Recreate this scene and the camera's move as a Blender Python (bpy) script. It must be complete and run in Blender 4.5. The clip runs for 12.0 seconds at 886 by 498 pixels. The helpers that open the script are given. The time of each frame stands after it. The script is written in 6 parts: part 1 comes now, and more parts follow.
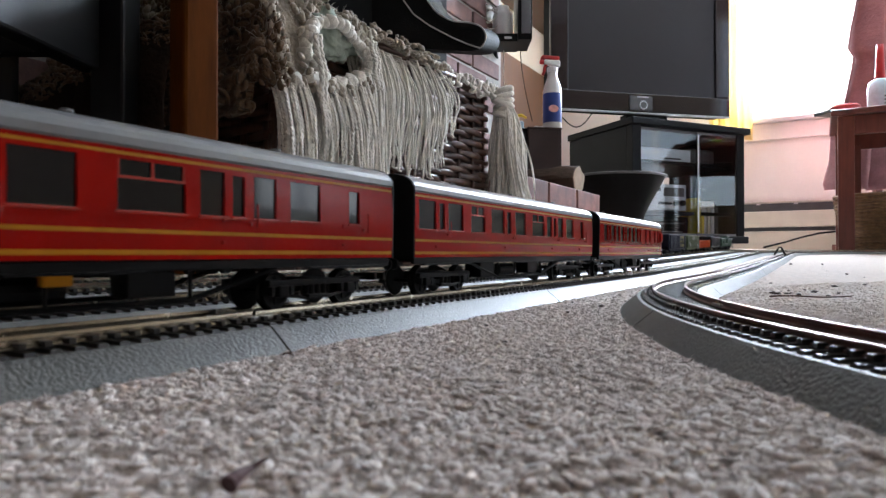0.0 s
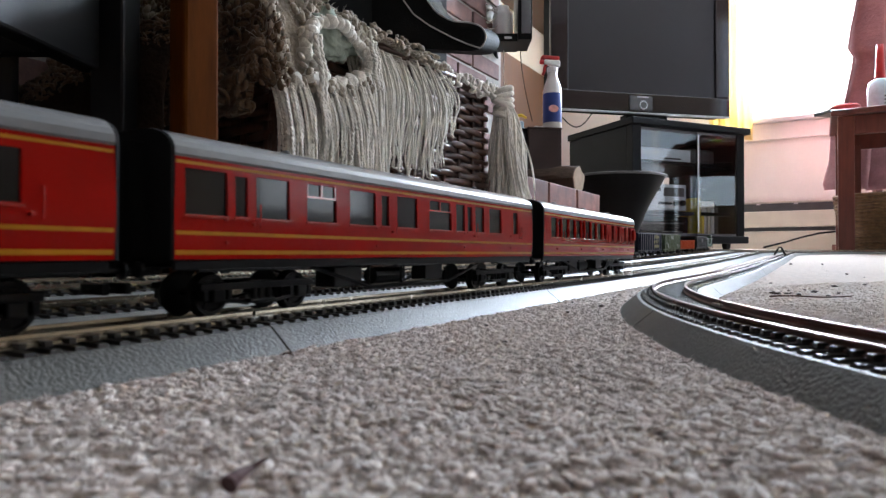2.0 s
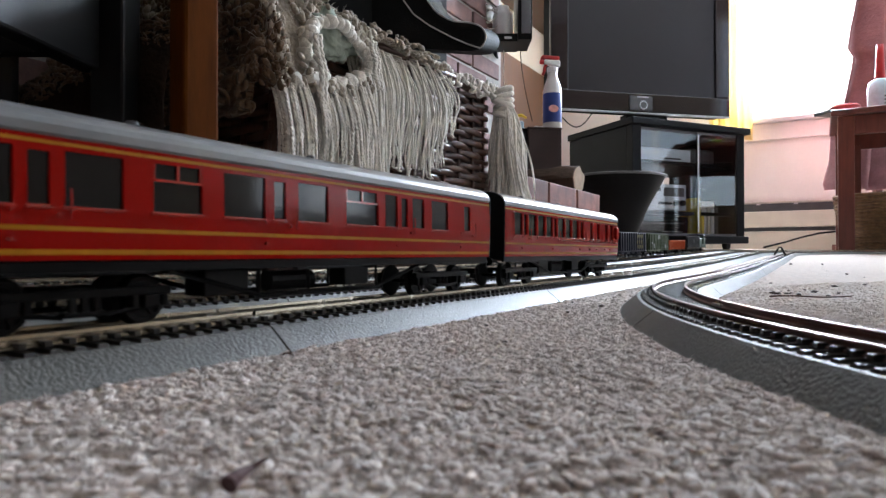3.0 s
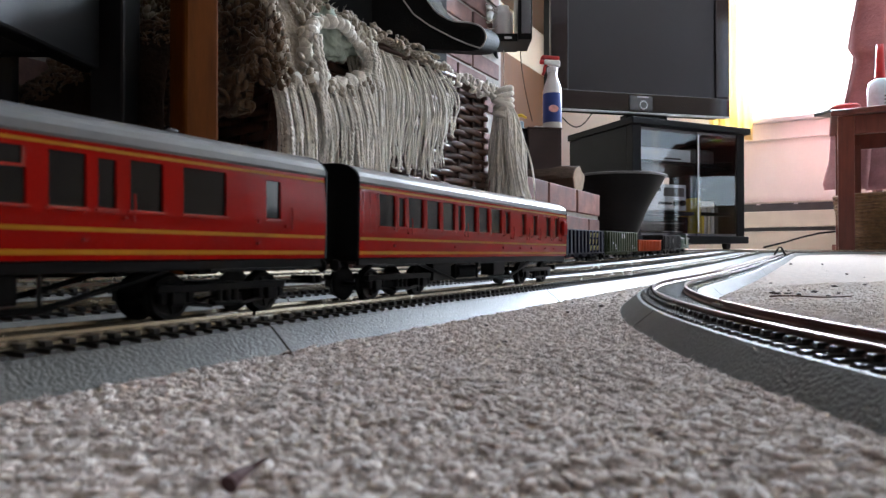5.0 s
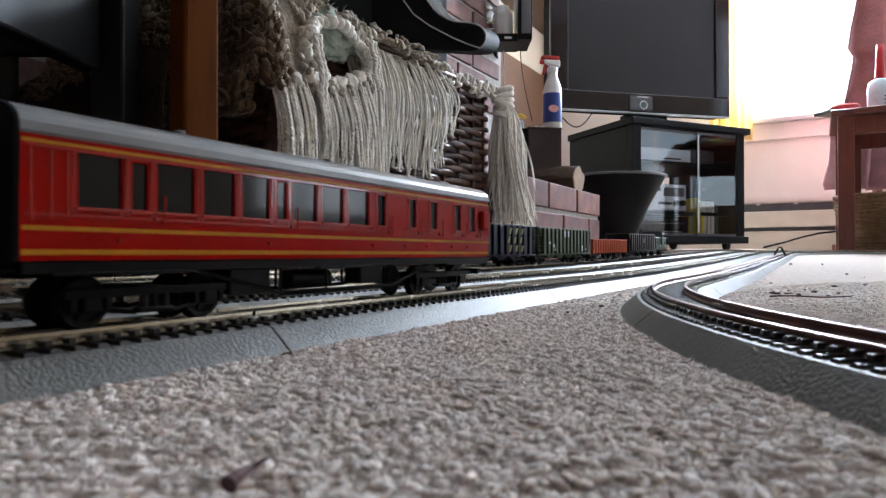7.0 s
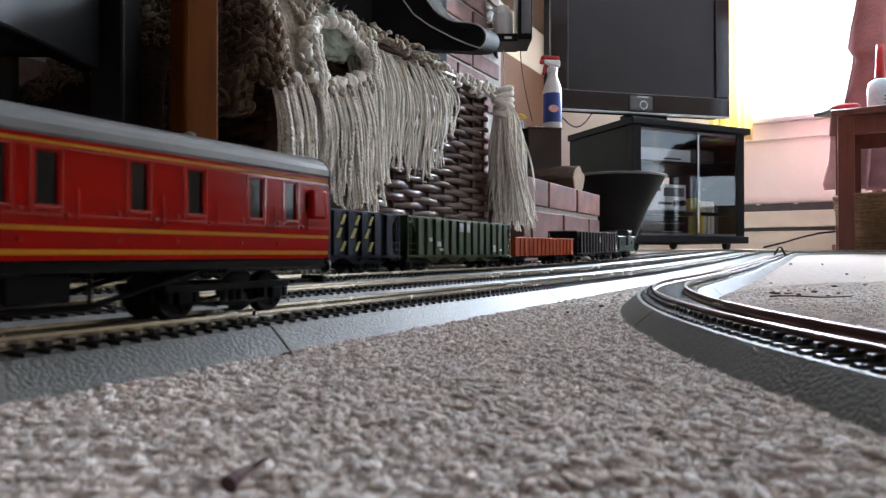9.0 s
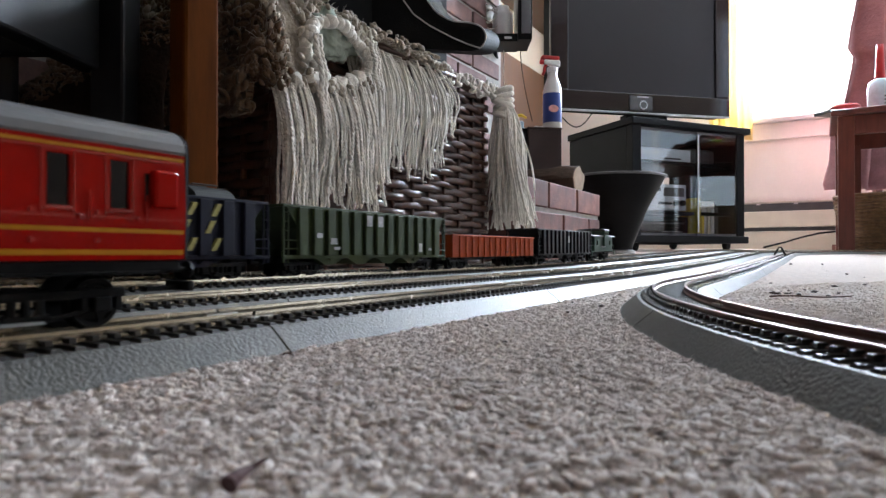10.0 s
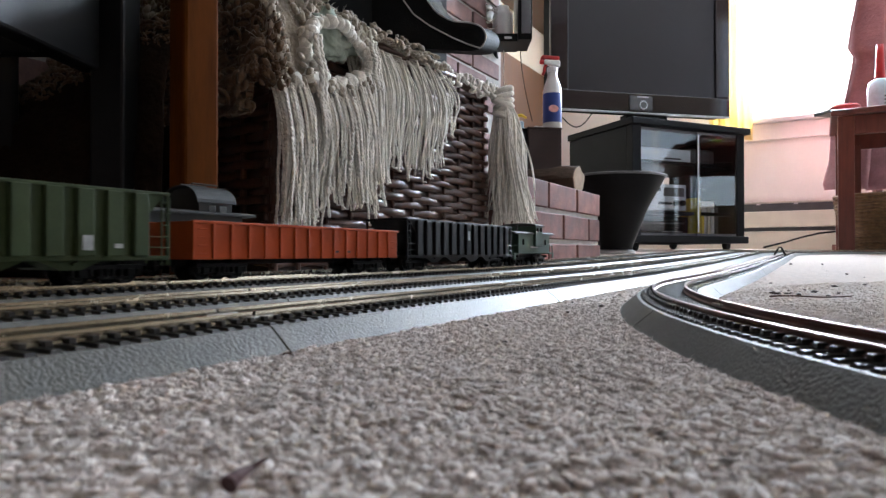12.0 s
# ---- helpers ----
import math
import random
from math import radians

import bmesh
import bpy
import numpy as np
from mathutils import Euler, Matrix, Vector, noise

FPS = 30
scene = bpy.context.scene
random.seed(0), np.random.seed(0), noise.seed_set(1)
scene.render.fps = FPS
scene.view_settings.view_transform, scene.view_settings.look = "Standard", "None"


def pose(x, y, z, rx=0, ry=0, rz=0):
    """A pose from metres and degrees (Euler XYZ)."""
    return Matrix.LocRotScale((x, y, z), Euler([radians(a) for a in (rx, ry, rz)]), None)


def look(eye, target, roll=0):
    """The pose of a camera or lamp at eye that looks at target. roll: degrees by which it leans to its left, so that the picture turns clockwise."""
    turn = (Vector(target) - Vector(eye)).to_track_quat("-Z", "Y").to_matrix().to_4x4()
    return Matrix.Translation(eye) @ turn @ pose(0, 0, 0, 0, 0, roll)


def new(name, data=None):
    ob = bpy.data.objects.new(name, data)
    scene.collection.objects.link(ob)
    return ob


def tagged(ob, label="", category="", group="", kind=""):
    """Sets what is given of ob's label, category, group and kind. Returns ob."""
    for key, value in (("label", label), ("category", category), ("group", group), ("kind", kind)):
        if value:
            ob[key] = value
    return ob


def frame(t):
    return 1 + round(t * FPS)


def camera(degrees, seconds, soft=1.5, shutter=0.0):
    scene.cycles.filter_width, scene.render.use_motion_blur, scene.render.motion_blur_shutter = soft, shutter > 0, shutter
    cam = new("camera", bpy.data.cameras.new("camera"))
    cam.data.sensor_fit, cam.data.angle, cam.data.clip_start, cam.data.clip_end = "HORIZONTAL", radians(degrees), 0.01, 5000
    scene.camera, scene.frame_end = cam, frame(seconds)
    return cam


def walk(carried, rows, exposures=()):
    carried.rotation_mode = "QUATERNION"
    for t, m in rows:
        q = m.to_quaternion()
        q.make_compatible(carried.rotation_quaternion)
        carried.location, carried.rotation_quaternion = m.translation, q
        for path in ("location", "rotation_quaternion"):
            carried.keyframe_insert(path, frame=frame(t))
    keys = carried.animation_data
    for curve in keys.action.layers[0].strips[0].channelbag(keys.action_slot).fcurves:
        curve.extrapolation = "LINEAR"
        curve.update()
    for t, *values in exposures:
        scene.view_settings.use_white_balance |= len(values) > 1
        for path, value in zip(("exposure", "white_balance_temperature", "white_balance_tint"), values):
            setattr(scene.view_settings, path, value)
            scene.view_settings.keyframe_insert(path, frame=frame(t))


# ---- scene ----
# World: the camera stands at the origin over a carpet, looking along +Y.
cam = camera(70.96, 12.0, soft=1.4, shutter=0.35)
cam.data.dof.use_dof, cam.data.dof.focus_distance, cam.data.dof.aperture_fstop = True, 0.80, 36.0
EYE = (0.0, 0.0, 0.030)
walk(cam, [(0.0, look(EYE, (0.0, 1.0, 0.03727))), (12.0, look(EYE, (0.0, 1.0, 0.03727)))])

# ---- light ----
world = bpy.data.worlds.new("sky")
scene.world = world
world.use_nodes = True
wn = world.node_tree.nodes
sky = wn.new("ShaderNodeTexSky")
sky.sky_type, sky.sun_disc = "NISHITA", False
sky.sun_elevation, sky.sun_rotation = radians(42), radians(20)
world.node_tree.links.new(sky.outputs[0], wn["Background"].inputs[0])
wn["Background"].inputs[1].default_value = 0.15
sun = new("sun", bpy.data.lights.new("sun", "SUN"))
sun.data.energy, sun.data.angle, sun.data.color = 1.0, radians(12), (1.0, 0.96, 0.9)
sun.matrix_world = look((1, 4, 4), (0, 0, 0))
scene.view_settings.exposure = 0.19

# ---- plan ----
TH = math.atan2(0.518, 0.8555)          # heading of the straight tracks from +Y towards +X
U = Vector((math.sin(TH), math.cos(TH), 0))
N = Vector((-math.cos(TH), math.sin(TH), 0))
ORG = Vector((-0.1903, 0.0, 0.0))       # a point of the near track's centre line
RZ = 90 - math.degrees(TH)
BEND = 2.16                             # where the straights end and the far curve starts
RAIL_TOP = 0.0116


def smooth(a, b, x):
    x = min(1.0, max(0.0, (x - a) / (b - a)))
    return x * x * (3 - 2 * x)


def floor_z(x, y):
    """Height of the uneven floor: flat near by, rising slowly towards the window wall."""
    o = (Vector((x, y, 0)) - ORG).dot(N)
    z = 0.0
    for a, b, h in ((0.55, 1.55, 0.012), (1.2, 2.4, 0.018), (2.0, 3.6, 0.022)):
        z += h * smooth(a, b, y)
    return z + 0.0048 * smooth(0.0, 0.16, o)


def so(s, o, z=0.0):
    """A place from the distance along the near track and the offset from it, at a height over the floor plan's zero."""
    p = ORG + U * s + N * o
    return Vector((p.x, p.y, z))


def line(o, s):
    """Place and heading on the track at offset o, straight and then bending to the right."""
    if s <= BEND:
        return so(s, o), TH
    r = 0.62 + o
    a = (s - BEND) / r
    c = so(BEND, -0.62)
    h = TH + a
    return c + Vector((-math.cos(h), math.sin(h), 0)) * r, h


def loop(s):
    """Place and heading on the track that curls past the camera; s = 0 where its curve meets the straight."""
    c, r = Vector((0.654, 0.163, 0)), 0.5588
    if s < 0:
        h = TH + s / r
        return c + Vector((-math.cos(h), math.sin(h), 0)) * r, h
    p = c + Vector((-math.cos(TH), math.sin(TH), 0)) * r
    rest = 1.62
    if s <= rest:
        return p + U * s, TH
    q, rr = p + U * rest, 0.5588
    h = TH + (s - rest) / rr
    return q + N * -rr + Vector((-math.cos(h), math.sin(h), 0)) * rr, h


# ---- materials ----
MATS = {}


def mat(name, color, rough=0.5, metal=0.0, var=0.15, scale=40.0, bump=0.0, bscale=200.0, coat=0.0, emit=0.0, trans=0.0, spec=0.5,
        color2=None, detail=6.0, per=0.0, stretch=None, sheen=0.0):
    """A node material: a base colour broken up at two scales, with grain, wear in the gloss, and relief."""
    m = bpy.data.materials.new(name)
    m.use_nodes = True
    nt = m.node_tree
    b = nt.nodes["Principled BSDF"]
    b.inputs["Metallic"].default_value = metal
    b.inputs["Coat Weight"].default_value = coat
    b.inputs["Specular IOR Level"].default_value = spec
    b.inputs["Transmission Weight"].default_value = trans
    b.inputs["Sheen Weight"].default_value = sheen
    co = nt.nodes.new("ShaderNodeTexCoord")
    src = co.outputs["Object"]
    if stretch:
        mp = nt.nodes.new("ShaderNodeMapping")
        mp.inputs["Scale"].default_value = stretch
        nt.links.new(src, mp.inputs[0])
        src = mp.outputs[0]

    def tex(s, d):
        n = nt.nodes.new("ShaderNodeTexNoise")
        n.inputs["Scale"].default_value, n.inputs["Detail"].default_value = s, d
        nt.links.new(src, n.inputs["Vector"])
        return n.outputs["Fac"]
    big, fine = tex(scale, detail), tex(scale * 9, 3.0)
    mixf = nt.nodes.new("ShaderNodeMath")
    mixf.operation = "MULTIPLY_ADD"
    nt.links.new(fine, mixf.inputs[0])
    mixf.inputs[1].default_value = 0.4
    nt.links.new(big, mixf.inputs[2])
    ramp = nt.nodes.new("ShaderNodeValToRGB")
    e = ramp.color_ramp.elements
    e[0].position, e[1].position = 0.45, 0.95
    lo = [max(0.0, c * (1 - var)) for c in color]
    hi = list(color2) if color2 else [min(1.0, c * (1 + var)) for c in color]
    e[0].color, e[1].color = (*lo, 1), (*hi, 1)
    nt.links.new(mixf.outputs[0], ramp.inputs[0])
    out = ramp.outputs[0]
    if per:
        info = nt.nodes.new("ShaderNodeObjectInfo")
        hsv = nt.nodes.new("ShaderNodeHueSaturation")
        mr = nt.nodes.new("ShaderNodeMapRange")
        mr.inputs[3].default_value, mr.inputs[4].default_value = 1 - per, 1 + per
        nt.links.new(info.outputs["Random"], mr.inputs[0])
        nt.links.new(mr.outputs[0], hsv.inputs["Value"])
        nt.links.new(out, hsv.inputs["Color"])
        out = hsv.outputs[0]
    nt.links.new(out, b.inputs["Base Color"])
    rr = nt.nodes.new("ShaderNodeMapRange")
    rr.inputs[3].default_value, rr.inputs[4].default_value = max(0.02, rough * 0.8), min(1.0, rough * 1.2)
    nt.links.new(big, rr.inputs[0])
    nt.links.new(rr.outputs[0], b.inputs["Roughness"])
    if bump:
        bn = nt.nodes.new("ShaderNodeBump")
        bn.inputs["Strength"].default_value, bn.inputs["Distance"].default_value = 1.0, bump
        nt.links.new(tex(bscale, 4.0), bn.inputs["Height"])
        nt.links.new(bn.outputs[0], b.inputs["Normal"])
    if emit:
        b.inputs["Emission Color"].default_value = (*color, 1)
        b.inputs["Emission Strength"].default_value = emit
    MATS[name] = m
    return m


TUFT = mat("wool_tuft", (0.70, 0.585, 0.515), 0.95, var=0.10, scale=260, bump=0.0002, bscale=2600, sheen=0.5, spec=0.08)
TUFT.node_tree.nodes["Principled BSDF"].inputs["Subsurface Weight"].default_value = 0.6
TUFT.node_tree.nodes["Principled BSDF"].inputs["Subsurface Scale"].default_value = 0.0026
TUFT.node_tree.nodes["Principled BSDF"].inputs["Subsurface Radius"].default_value = (1.0, 0.95, 0.9)
CARPET = mat("carpet_wool", (0.65, 0.545, 0.48), 0.95, var=0.25, scale=160, bump=0.0035, bscale=420, sheen=0.25, spec=0.15)
ROADBED = mat("grey_plastic", (0.108, 0.106, 0.096), 0.46, var=0.12, scale=30, bump=0.0005, bscale=950, spec=0.40)
TIE = mat("black_plastic_ties", (0.018, 0.016, 0.015), 0.42, var=0.3, scale=300, spec=0.5)
RAIL = mat("nickel_silver_rail", (0.40, 0.36, 0.29), 0.26, metal=1.0, var=0.25, scale=90)
RUSTRAIL = mat("rusty_rail", (0.17, 0.095, 0.075), 0.34, metal=0.8, var=0.35, scale=90)
STEEL = mat("dull_steel", (0.45, 0.45, 0.45), 0.3, metal=1.0, var=0.2, scale=200)
CRIMSON = mat("crimson_paint", (0.29, 0.005, 0.0028), 0.16, var=0.08, scale=60, spec=0.11, bump=0.00005, bscale=500)
CRIMSONLIP = mat("crimson_edge", (0.32, 0.010, 0.007), 0.12, var=0.08, scale=60, spec=0.8, coat=0.4)
LINING = mat("yellow_lining", (0.42, 0.175, 0.009), 0.4, var=0.12, scale=300, spec=0.12)
ROOFGREY = mat("grey_roof_paint", (0.145, 0.145, 0.147), 0.32, var=0.16, scale=60, spec=0.5)
BLACKP = mat("black_plastic", (0.005, 0.005, 0.005), 0.40, var=0.3, scale=200, spec=0.12)
BLACKM = mat("matt_black", (0.006, 0.006, 0.006), 0.85, var=0.3, scale=100, spec=0.15)
PANE = mat("dark_glazing", (0.006, 0.006, 0.008), 0.08, var=0.2, scale=60, spec=0.3)
HOPGREEN = mat("olive_green_paint", (0.046, 0.066, 0.027), 0.5, var=0.2, scale=60, spec=0.2)
ORANGE = mat("orange_red_paint", (0.42, 0.066, 0.014), 0.5, var=0.14, scale=60, spec=0.15)
HOPBLACK = mat("black_paint", (0.008, 0.008, 0.009), 0.45, var=0.3, scale=80, spec=0.2)
HOPBLUE = mat("dark_blue_paint", (0.007, 0.008, 0.020), 0.5, var=0.25, scale=80, spec=0.15)
CABGREEN = mat("dark_green_paint", (0.030, 0.070, 0.042), 0.5, var=0.15, scale=80)
CABROOF = mat("dark_grey_paint", (0.028, 0.028, 0.028), 0.55, var=0.2, scale=80)
WHITEINK = mat("white_marking", (0.42, 0.42, 0.42), 0.6, var=0.3, scale=300)
YELLOWINK = mat("yellow_marking", (0.30, 0.26, 0.06), 0.6, var=0.25, scale=300)
WICKER = mat("brown_wicker", (0.065, 0.024, 0.012), 0.40, var=0.45, scale=60, coat=0.1, spec=0.5)
WICKERD = mat("wicker_core", (0.03, 0.013, 0.008), 0.7, var=0.4, scale=40)
YARN = mat("cream_yarn", (0.84, 0.79, 0.71), 0.92, var=0.2, scale=120, bump=0.0012, bscale=500, sheen=0.3, spec=0.2)
BOUCLE = mat("tan_boucle", (0.40, 0.31, 0.21), 0.95, var=0.5, scale=14, bump=0.004, bscale=160, sheen=0.3, spec=0.15, color2=(0.70, 0.63, 0.52))
BOUCLED = mat("brown_boucle", (0.11, 0.065, 0.038), 0.95, var=0.5, scale=16, bump=0.004, bscale=160, sheen=0.2, spec=0.1, color2=(0.20, 0.125, 0.07))
SAGE = mat("pale_green_fabric", (0.30, 0.34, 0.28), 0.9, var=0.2, scale=20, bump=0.002, bscale=100)
BRICK = mat("red_brick", (0.17, 0.070, 0.055), 0.8, var=0.5, scale=26, bump=0.0012, bscale=260, per=0.3)
BRICKW = mat("worn_brick", (0.21, 0.125, 0.115), 0.8, var=0.35, scale=24, bump=0.0012, bscale=240, per=0.28)
MORTAR = mat("grey_mortar", (0.42, 0.40, 0.375), 0.92, var=0.2, scale=40, bump=0.001, bscale=300)
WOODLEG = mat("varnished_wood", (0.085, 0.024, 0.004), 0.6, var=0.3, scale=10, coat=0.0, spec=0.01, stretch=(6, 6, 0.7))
REDWOOD = mat("red_stained_wood", (0.13, 0.032, 0.020), 0.35, var=0.3, scale=10, stretch=(6, 6, 0.7))
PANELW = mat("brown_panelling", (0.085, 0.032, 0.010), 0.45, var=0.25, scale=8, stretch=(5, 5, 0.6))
BLACKW = mat("black_lacquer", (0.007, 0.007, 0.008), 0.42, var=0.3, scale=12, stretch=(4, 4, 0.5), spec=0.25)
WALL = mat("cream_wall", (0.46, 0.385, 0.29), 0.85, var=0.05, scale=6, bump=0.0006, bscale=120)
TANWALL = mat("tan_wall", (0.30, 0.23, 0.16), 0.85, var=0.05, scale=6, bump=0.0006, bscale=120)
PINKWALL = mat("pale_pink_wall", (0.80, 0.71, 0.65), 0.8, var=0.04, scale=6, bump=0.0005, bscale=120)
TRIMW = mat("white_trim", (0.78, 0.72, 0.68), 0.5, var=0.04, scale=10)
CEIL = mat("white_ceiling", (0.75, 0.73, 0.70), 0.9, var=0.04, scale=5, bump=0.001, bscale=90)
HEATD = mat("heater_slot", (0.05, 0.045, 0.045), 0.5, var=0.2, scale=30)
CREAMMET = mat("cream_enamel", (0.62, 0.55, 0.44), 0.4, var=0.06, scale=15)
SCREEN = mat("tv_screen", (0.016, 0.013, 0.016), 0.42, var=0.1, scale=5, spec=0.4)
GLOSSB = mat("piano_black", (0.014, 0.009, 0.012), 0.08, var=0.2, scale=8, spec=0.5)
CABINET = mat("charcoal_laminate", (0.009, 0.0095, 0.011), 0.5, var=0.2, scale=12, bump=0.0002, bscale=500, spec=0.12)
SILVER = mat("silver_plastic", (0.66, 0.69, 0.73), 0.4, metal=0.1, var=0.08, scale=20)
WHITEP = mat("white_plastic", (0.78, 0.78, 0.77), 0.35, var=0.05, scale=20)
BLUEL = mat("blue_label", (0.018, 0.05, 0.24), 0.45, var=0.15, scale=60)
REDP = mat("red_plastic", (0.55, 0.03, 0.03), 0.35, var=0.1, scale=40)
GREENP = mat("lime_plastic", (0.32, 0.45, 0.06), 0.4, var=0.1, scale=40)
YELLOWP = mat("yellow_card", (0.70, 0.50, 0.03), 0.5, var=0.1, scale=40)
BROWNBOX = mat("dark_brown_board", (0.030, 0.013, 0.011), 0.5, var=0.2, scale=12, stretch=(1, 1, 5))
BARK = mat("grey_bark", (0.075, 0.048, 0.032), 0.9, var=0.5, scale=40, bump=0.004, bscale=60, stretch=(0.3, 1, 1))
ENDGRAIN = mat("cut_log_end", (0.34, 0.24, 0.15), 0.8, var=0.25, scale=50, bump=0.0008, bscale=200)
BUCKET = mat("black_enamel", (0.005, 0.004, 0.004), 0.5, var=0.3, scale=14, spec=0.1)
LEATHER = mat("black_leather", (0.006, 0.006, 0.006), 0.6, spec=0.12, var=0.3, scale=30, bump=0.0006, bscale=300)
STITCH = mat("grey_stitching", (0.50, 0.48, 0.46), 0.8, var=0.2, scale=200)
REDCLOTH = mat("faded_red_cloth", (0.34, 0.12, 0.115), 0.9, var=0.2, scale=14, bump=0.003, bscale=70, sheen=0.2)
PINKCLOTH = mat("dusty_pink_cloth", (0.42, 0.22, 0.23), 0.9, var=0.2, scale=14, bump=0.002, bscale=70)
RATTAN = mat("tan_rattan", (0.20, 0.12, 0.06), 0.7, var=0.4, scale=60)
TWIG = mat("dry_twig", (0.085, 0.035, 0.025), 0.8, var=0.4, scale=200)
CRUMB = mat("dark_crumb", (0.05, 0.03, 0.022), 0.8, var=0.4, scale=300)
CABLE = mat("white_cable", (0.62, 0.60, 0.56), 0.5, var=0.1, scale=60)
GREYMET = mat("warm_grey_metal", (0.10, 0.10, 0.105), 0.45, metal=0.0, var=0.15, scale=60)


def glass(name, tint=(0.9, 0.92, 0.93)):
    m = bpy.data.materials.new(name)
    m.use_nodes = True
    b = m.node_tree.nodes["Principled BSDF"]
    b.inputs["Base Color"].default_value = (*tint, 1)
    b.inputs["Roughness"].default_value, b.inputs["IOR"].default_value = 0.02, 1.45
    b.inputs["Transmission Weight"].default_value = 1.0
    return m


GREYCAB = mat("mid_grey_paint", (0.040, 0.042, 0.040), 0.5, var=0.2, scale=80, spec=0.2)


def sheer(name, color):
    """Thin cloth that lets light through."""
    m = bpy.data.materials.new(name)
    m.use_nodes = True
    nt = m.node_tree
    b = nt.nodes["Principled BSDF"]
    b.inputs["Base Color"].default_value, b.inputs["Roughness"].default_value = (*color, 1), 0.9
    tr = nt.nodes.new("ShaderNodeBsdfTranslucent")
    tr.inputs[0].default_value = (*color, 1)
    mx = nt.nodes.new("ShaderNodeMixShader")
    mx.inputs[0].default_value = 0.6
    nt.links.new(b.outputs[0], mx.inputs[1])
    nt.links.new(tr.outputs[0], mx.inputs[2])
    nt.links.new(mx.outputs[0], nt.nodes["Material Output"].inputs[0])
    return m


SHEER = sheer("sheer_curtain_cloth", (0.82, 0.66, 0.34))
GLASS = glass("clear_glass")


# ---- mesh helpers ----
def part(name, bm, material, parent=None, label="", at=None, smooth_faces=False):
    me = bpy.data.meshes.new(name)
    bm.normal_update()
    bm.to_mesh(me)
    bm.free()
    me.materials.append(material)
    if smooth_faces:
        me.polygons.foreach_set("use_smooth", [True] * len(me.polygons))
    ob = new(name, me)
    if parent:
        ob.parent = parent
    if at is not None:
        ob.matrix_basis = at
    if label:
        ob["label"] = label
    return ob


def thing(name, m, label, category, group="", kind=""):
    ob = new(name)
    ob.empty_display_size = 0.02
    ob.matrix_basis = m
    return tagged(ob, label, category, group, kind)


def box(bm, x0, y0, z0, x1, y1, z1, bevel=0.0):
    r = bmesh.ops.create_cube(bm, size=1.0)
    v = r["verts"]
    for q in v:
        q.co = Vector((x0 + (q.co.x + 0.5) * (x1 - x0), y0 + (q.co.y + 0.5) * (y1 - y0), z0 + (q.co.z + 0.5) * (z1 - z0)))
    if bevel:
        es = list({e for q in v for e in q.link_edges})
        bmesh.ops.bevel(bm, geom=es, offset=bevel, segments=2, profile=0.5, affect="EDGES")
    return bm


def boxbm(*a, **k):
    return box(bmesh.new(), *a, **k)


def thick_grid(bm, rows, d):
    """Joins rows of places into a sheet of thickness d along each row's own normals."""
    n, m = len(rows), len(rows[0])
    nor = []
    for j in range(n):
        line_ = []
        for i in range(m):
            u = rows[j][min(i + 1, m - 1)] - rows[j][max(i - 1, 0)]
            v = rows[min(j + 1, n - 1)][i] - rows[max(j - 1, 0)][i]
            c = u.cross(v)
            line_.append(c.normalized() if c.length > 1e-12 else Vector((0, 0, 1)))
        nor.append(line_)
    a = [[bm.verts.new(p) for p in r] for r in rows]
    b = [[bm.verts.new(p - q * d) for p, q in zip(r, k)] for r, k in zip(rows, nor)]
    for j in range(n - 1):
        for i in range(m - 1):
            bm.faces.new((a[j][i], a[j][i + 1], a[j + 1][i + 1], a[j + 1][i]))
            bm.faces.new((b[j][i], b[j + 1][i], b[j + 1][i + 1], b[j][i + 1]))
    for j in range(n - 1):
        bm.faces.new((a[j][0], a[j + 1][0], b[j + 1][0], b[j][0]))
        bm.faces.new((a[j][-1], b[j][-1], b[j + 1][-1], a[j + 1][-1]))
    for i in range(m - 1):
        bm.faces.new((a[0][i], b[0][i], b[0][i + 1], a[0][i + 1]))
        bm.faces.new((a[-1][i], a[-1][i + 1], b[-1][i + 1], b[-1][i]))
    return bm


def lathe(bm, prof, seg=24, axis="Z", at=(0, 0, 0)):
    rings = []
    for r, z in prof:
        ring = []
        for i in range(seg):
            a = 2 * math.pi * i / seg
            c, s = r * math.cos(a), r * math.sin(a)
            p = (c, s, z) if axis == "Z" else ((z, c, s) if axis == "X" else (c, z, s))
            ring.append(bm.verts.new(Vector(p) + Vector(at)))
        rings.append(ring)
    for a, b in zip(rings, rings[1:]):
        for i in range(seg):
            j = (i + 1) % seg
            bm.faces.new((a[i], a[j], b[j], b[i]))
    for ring in (rings[0], rings[-1]):
        try:
            bm.faces.new(ring)
        except ValueError:
            pass
    bmesh.ops.recalc_face_normals(bm, faces=bm.faces)
    return bm


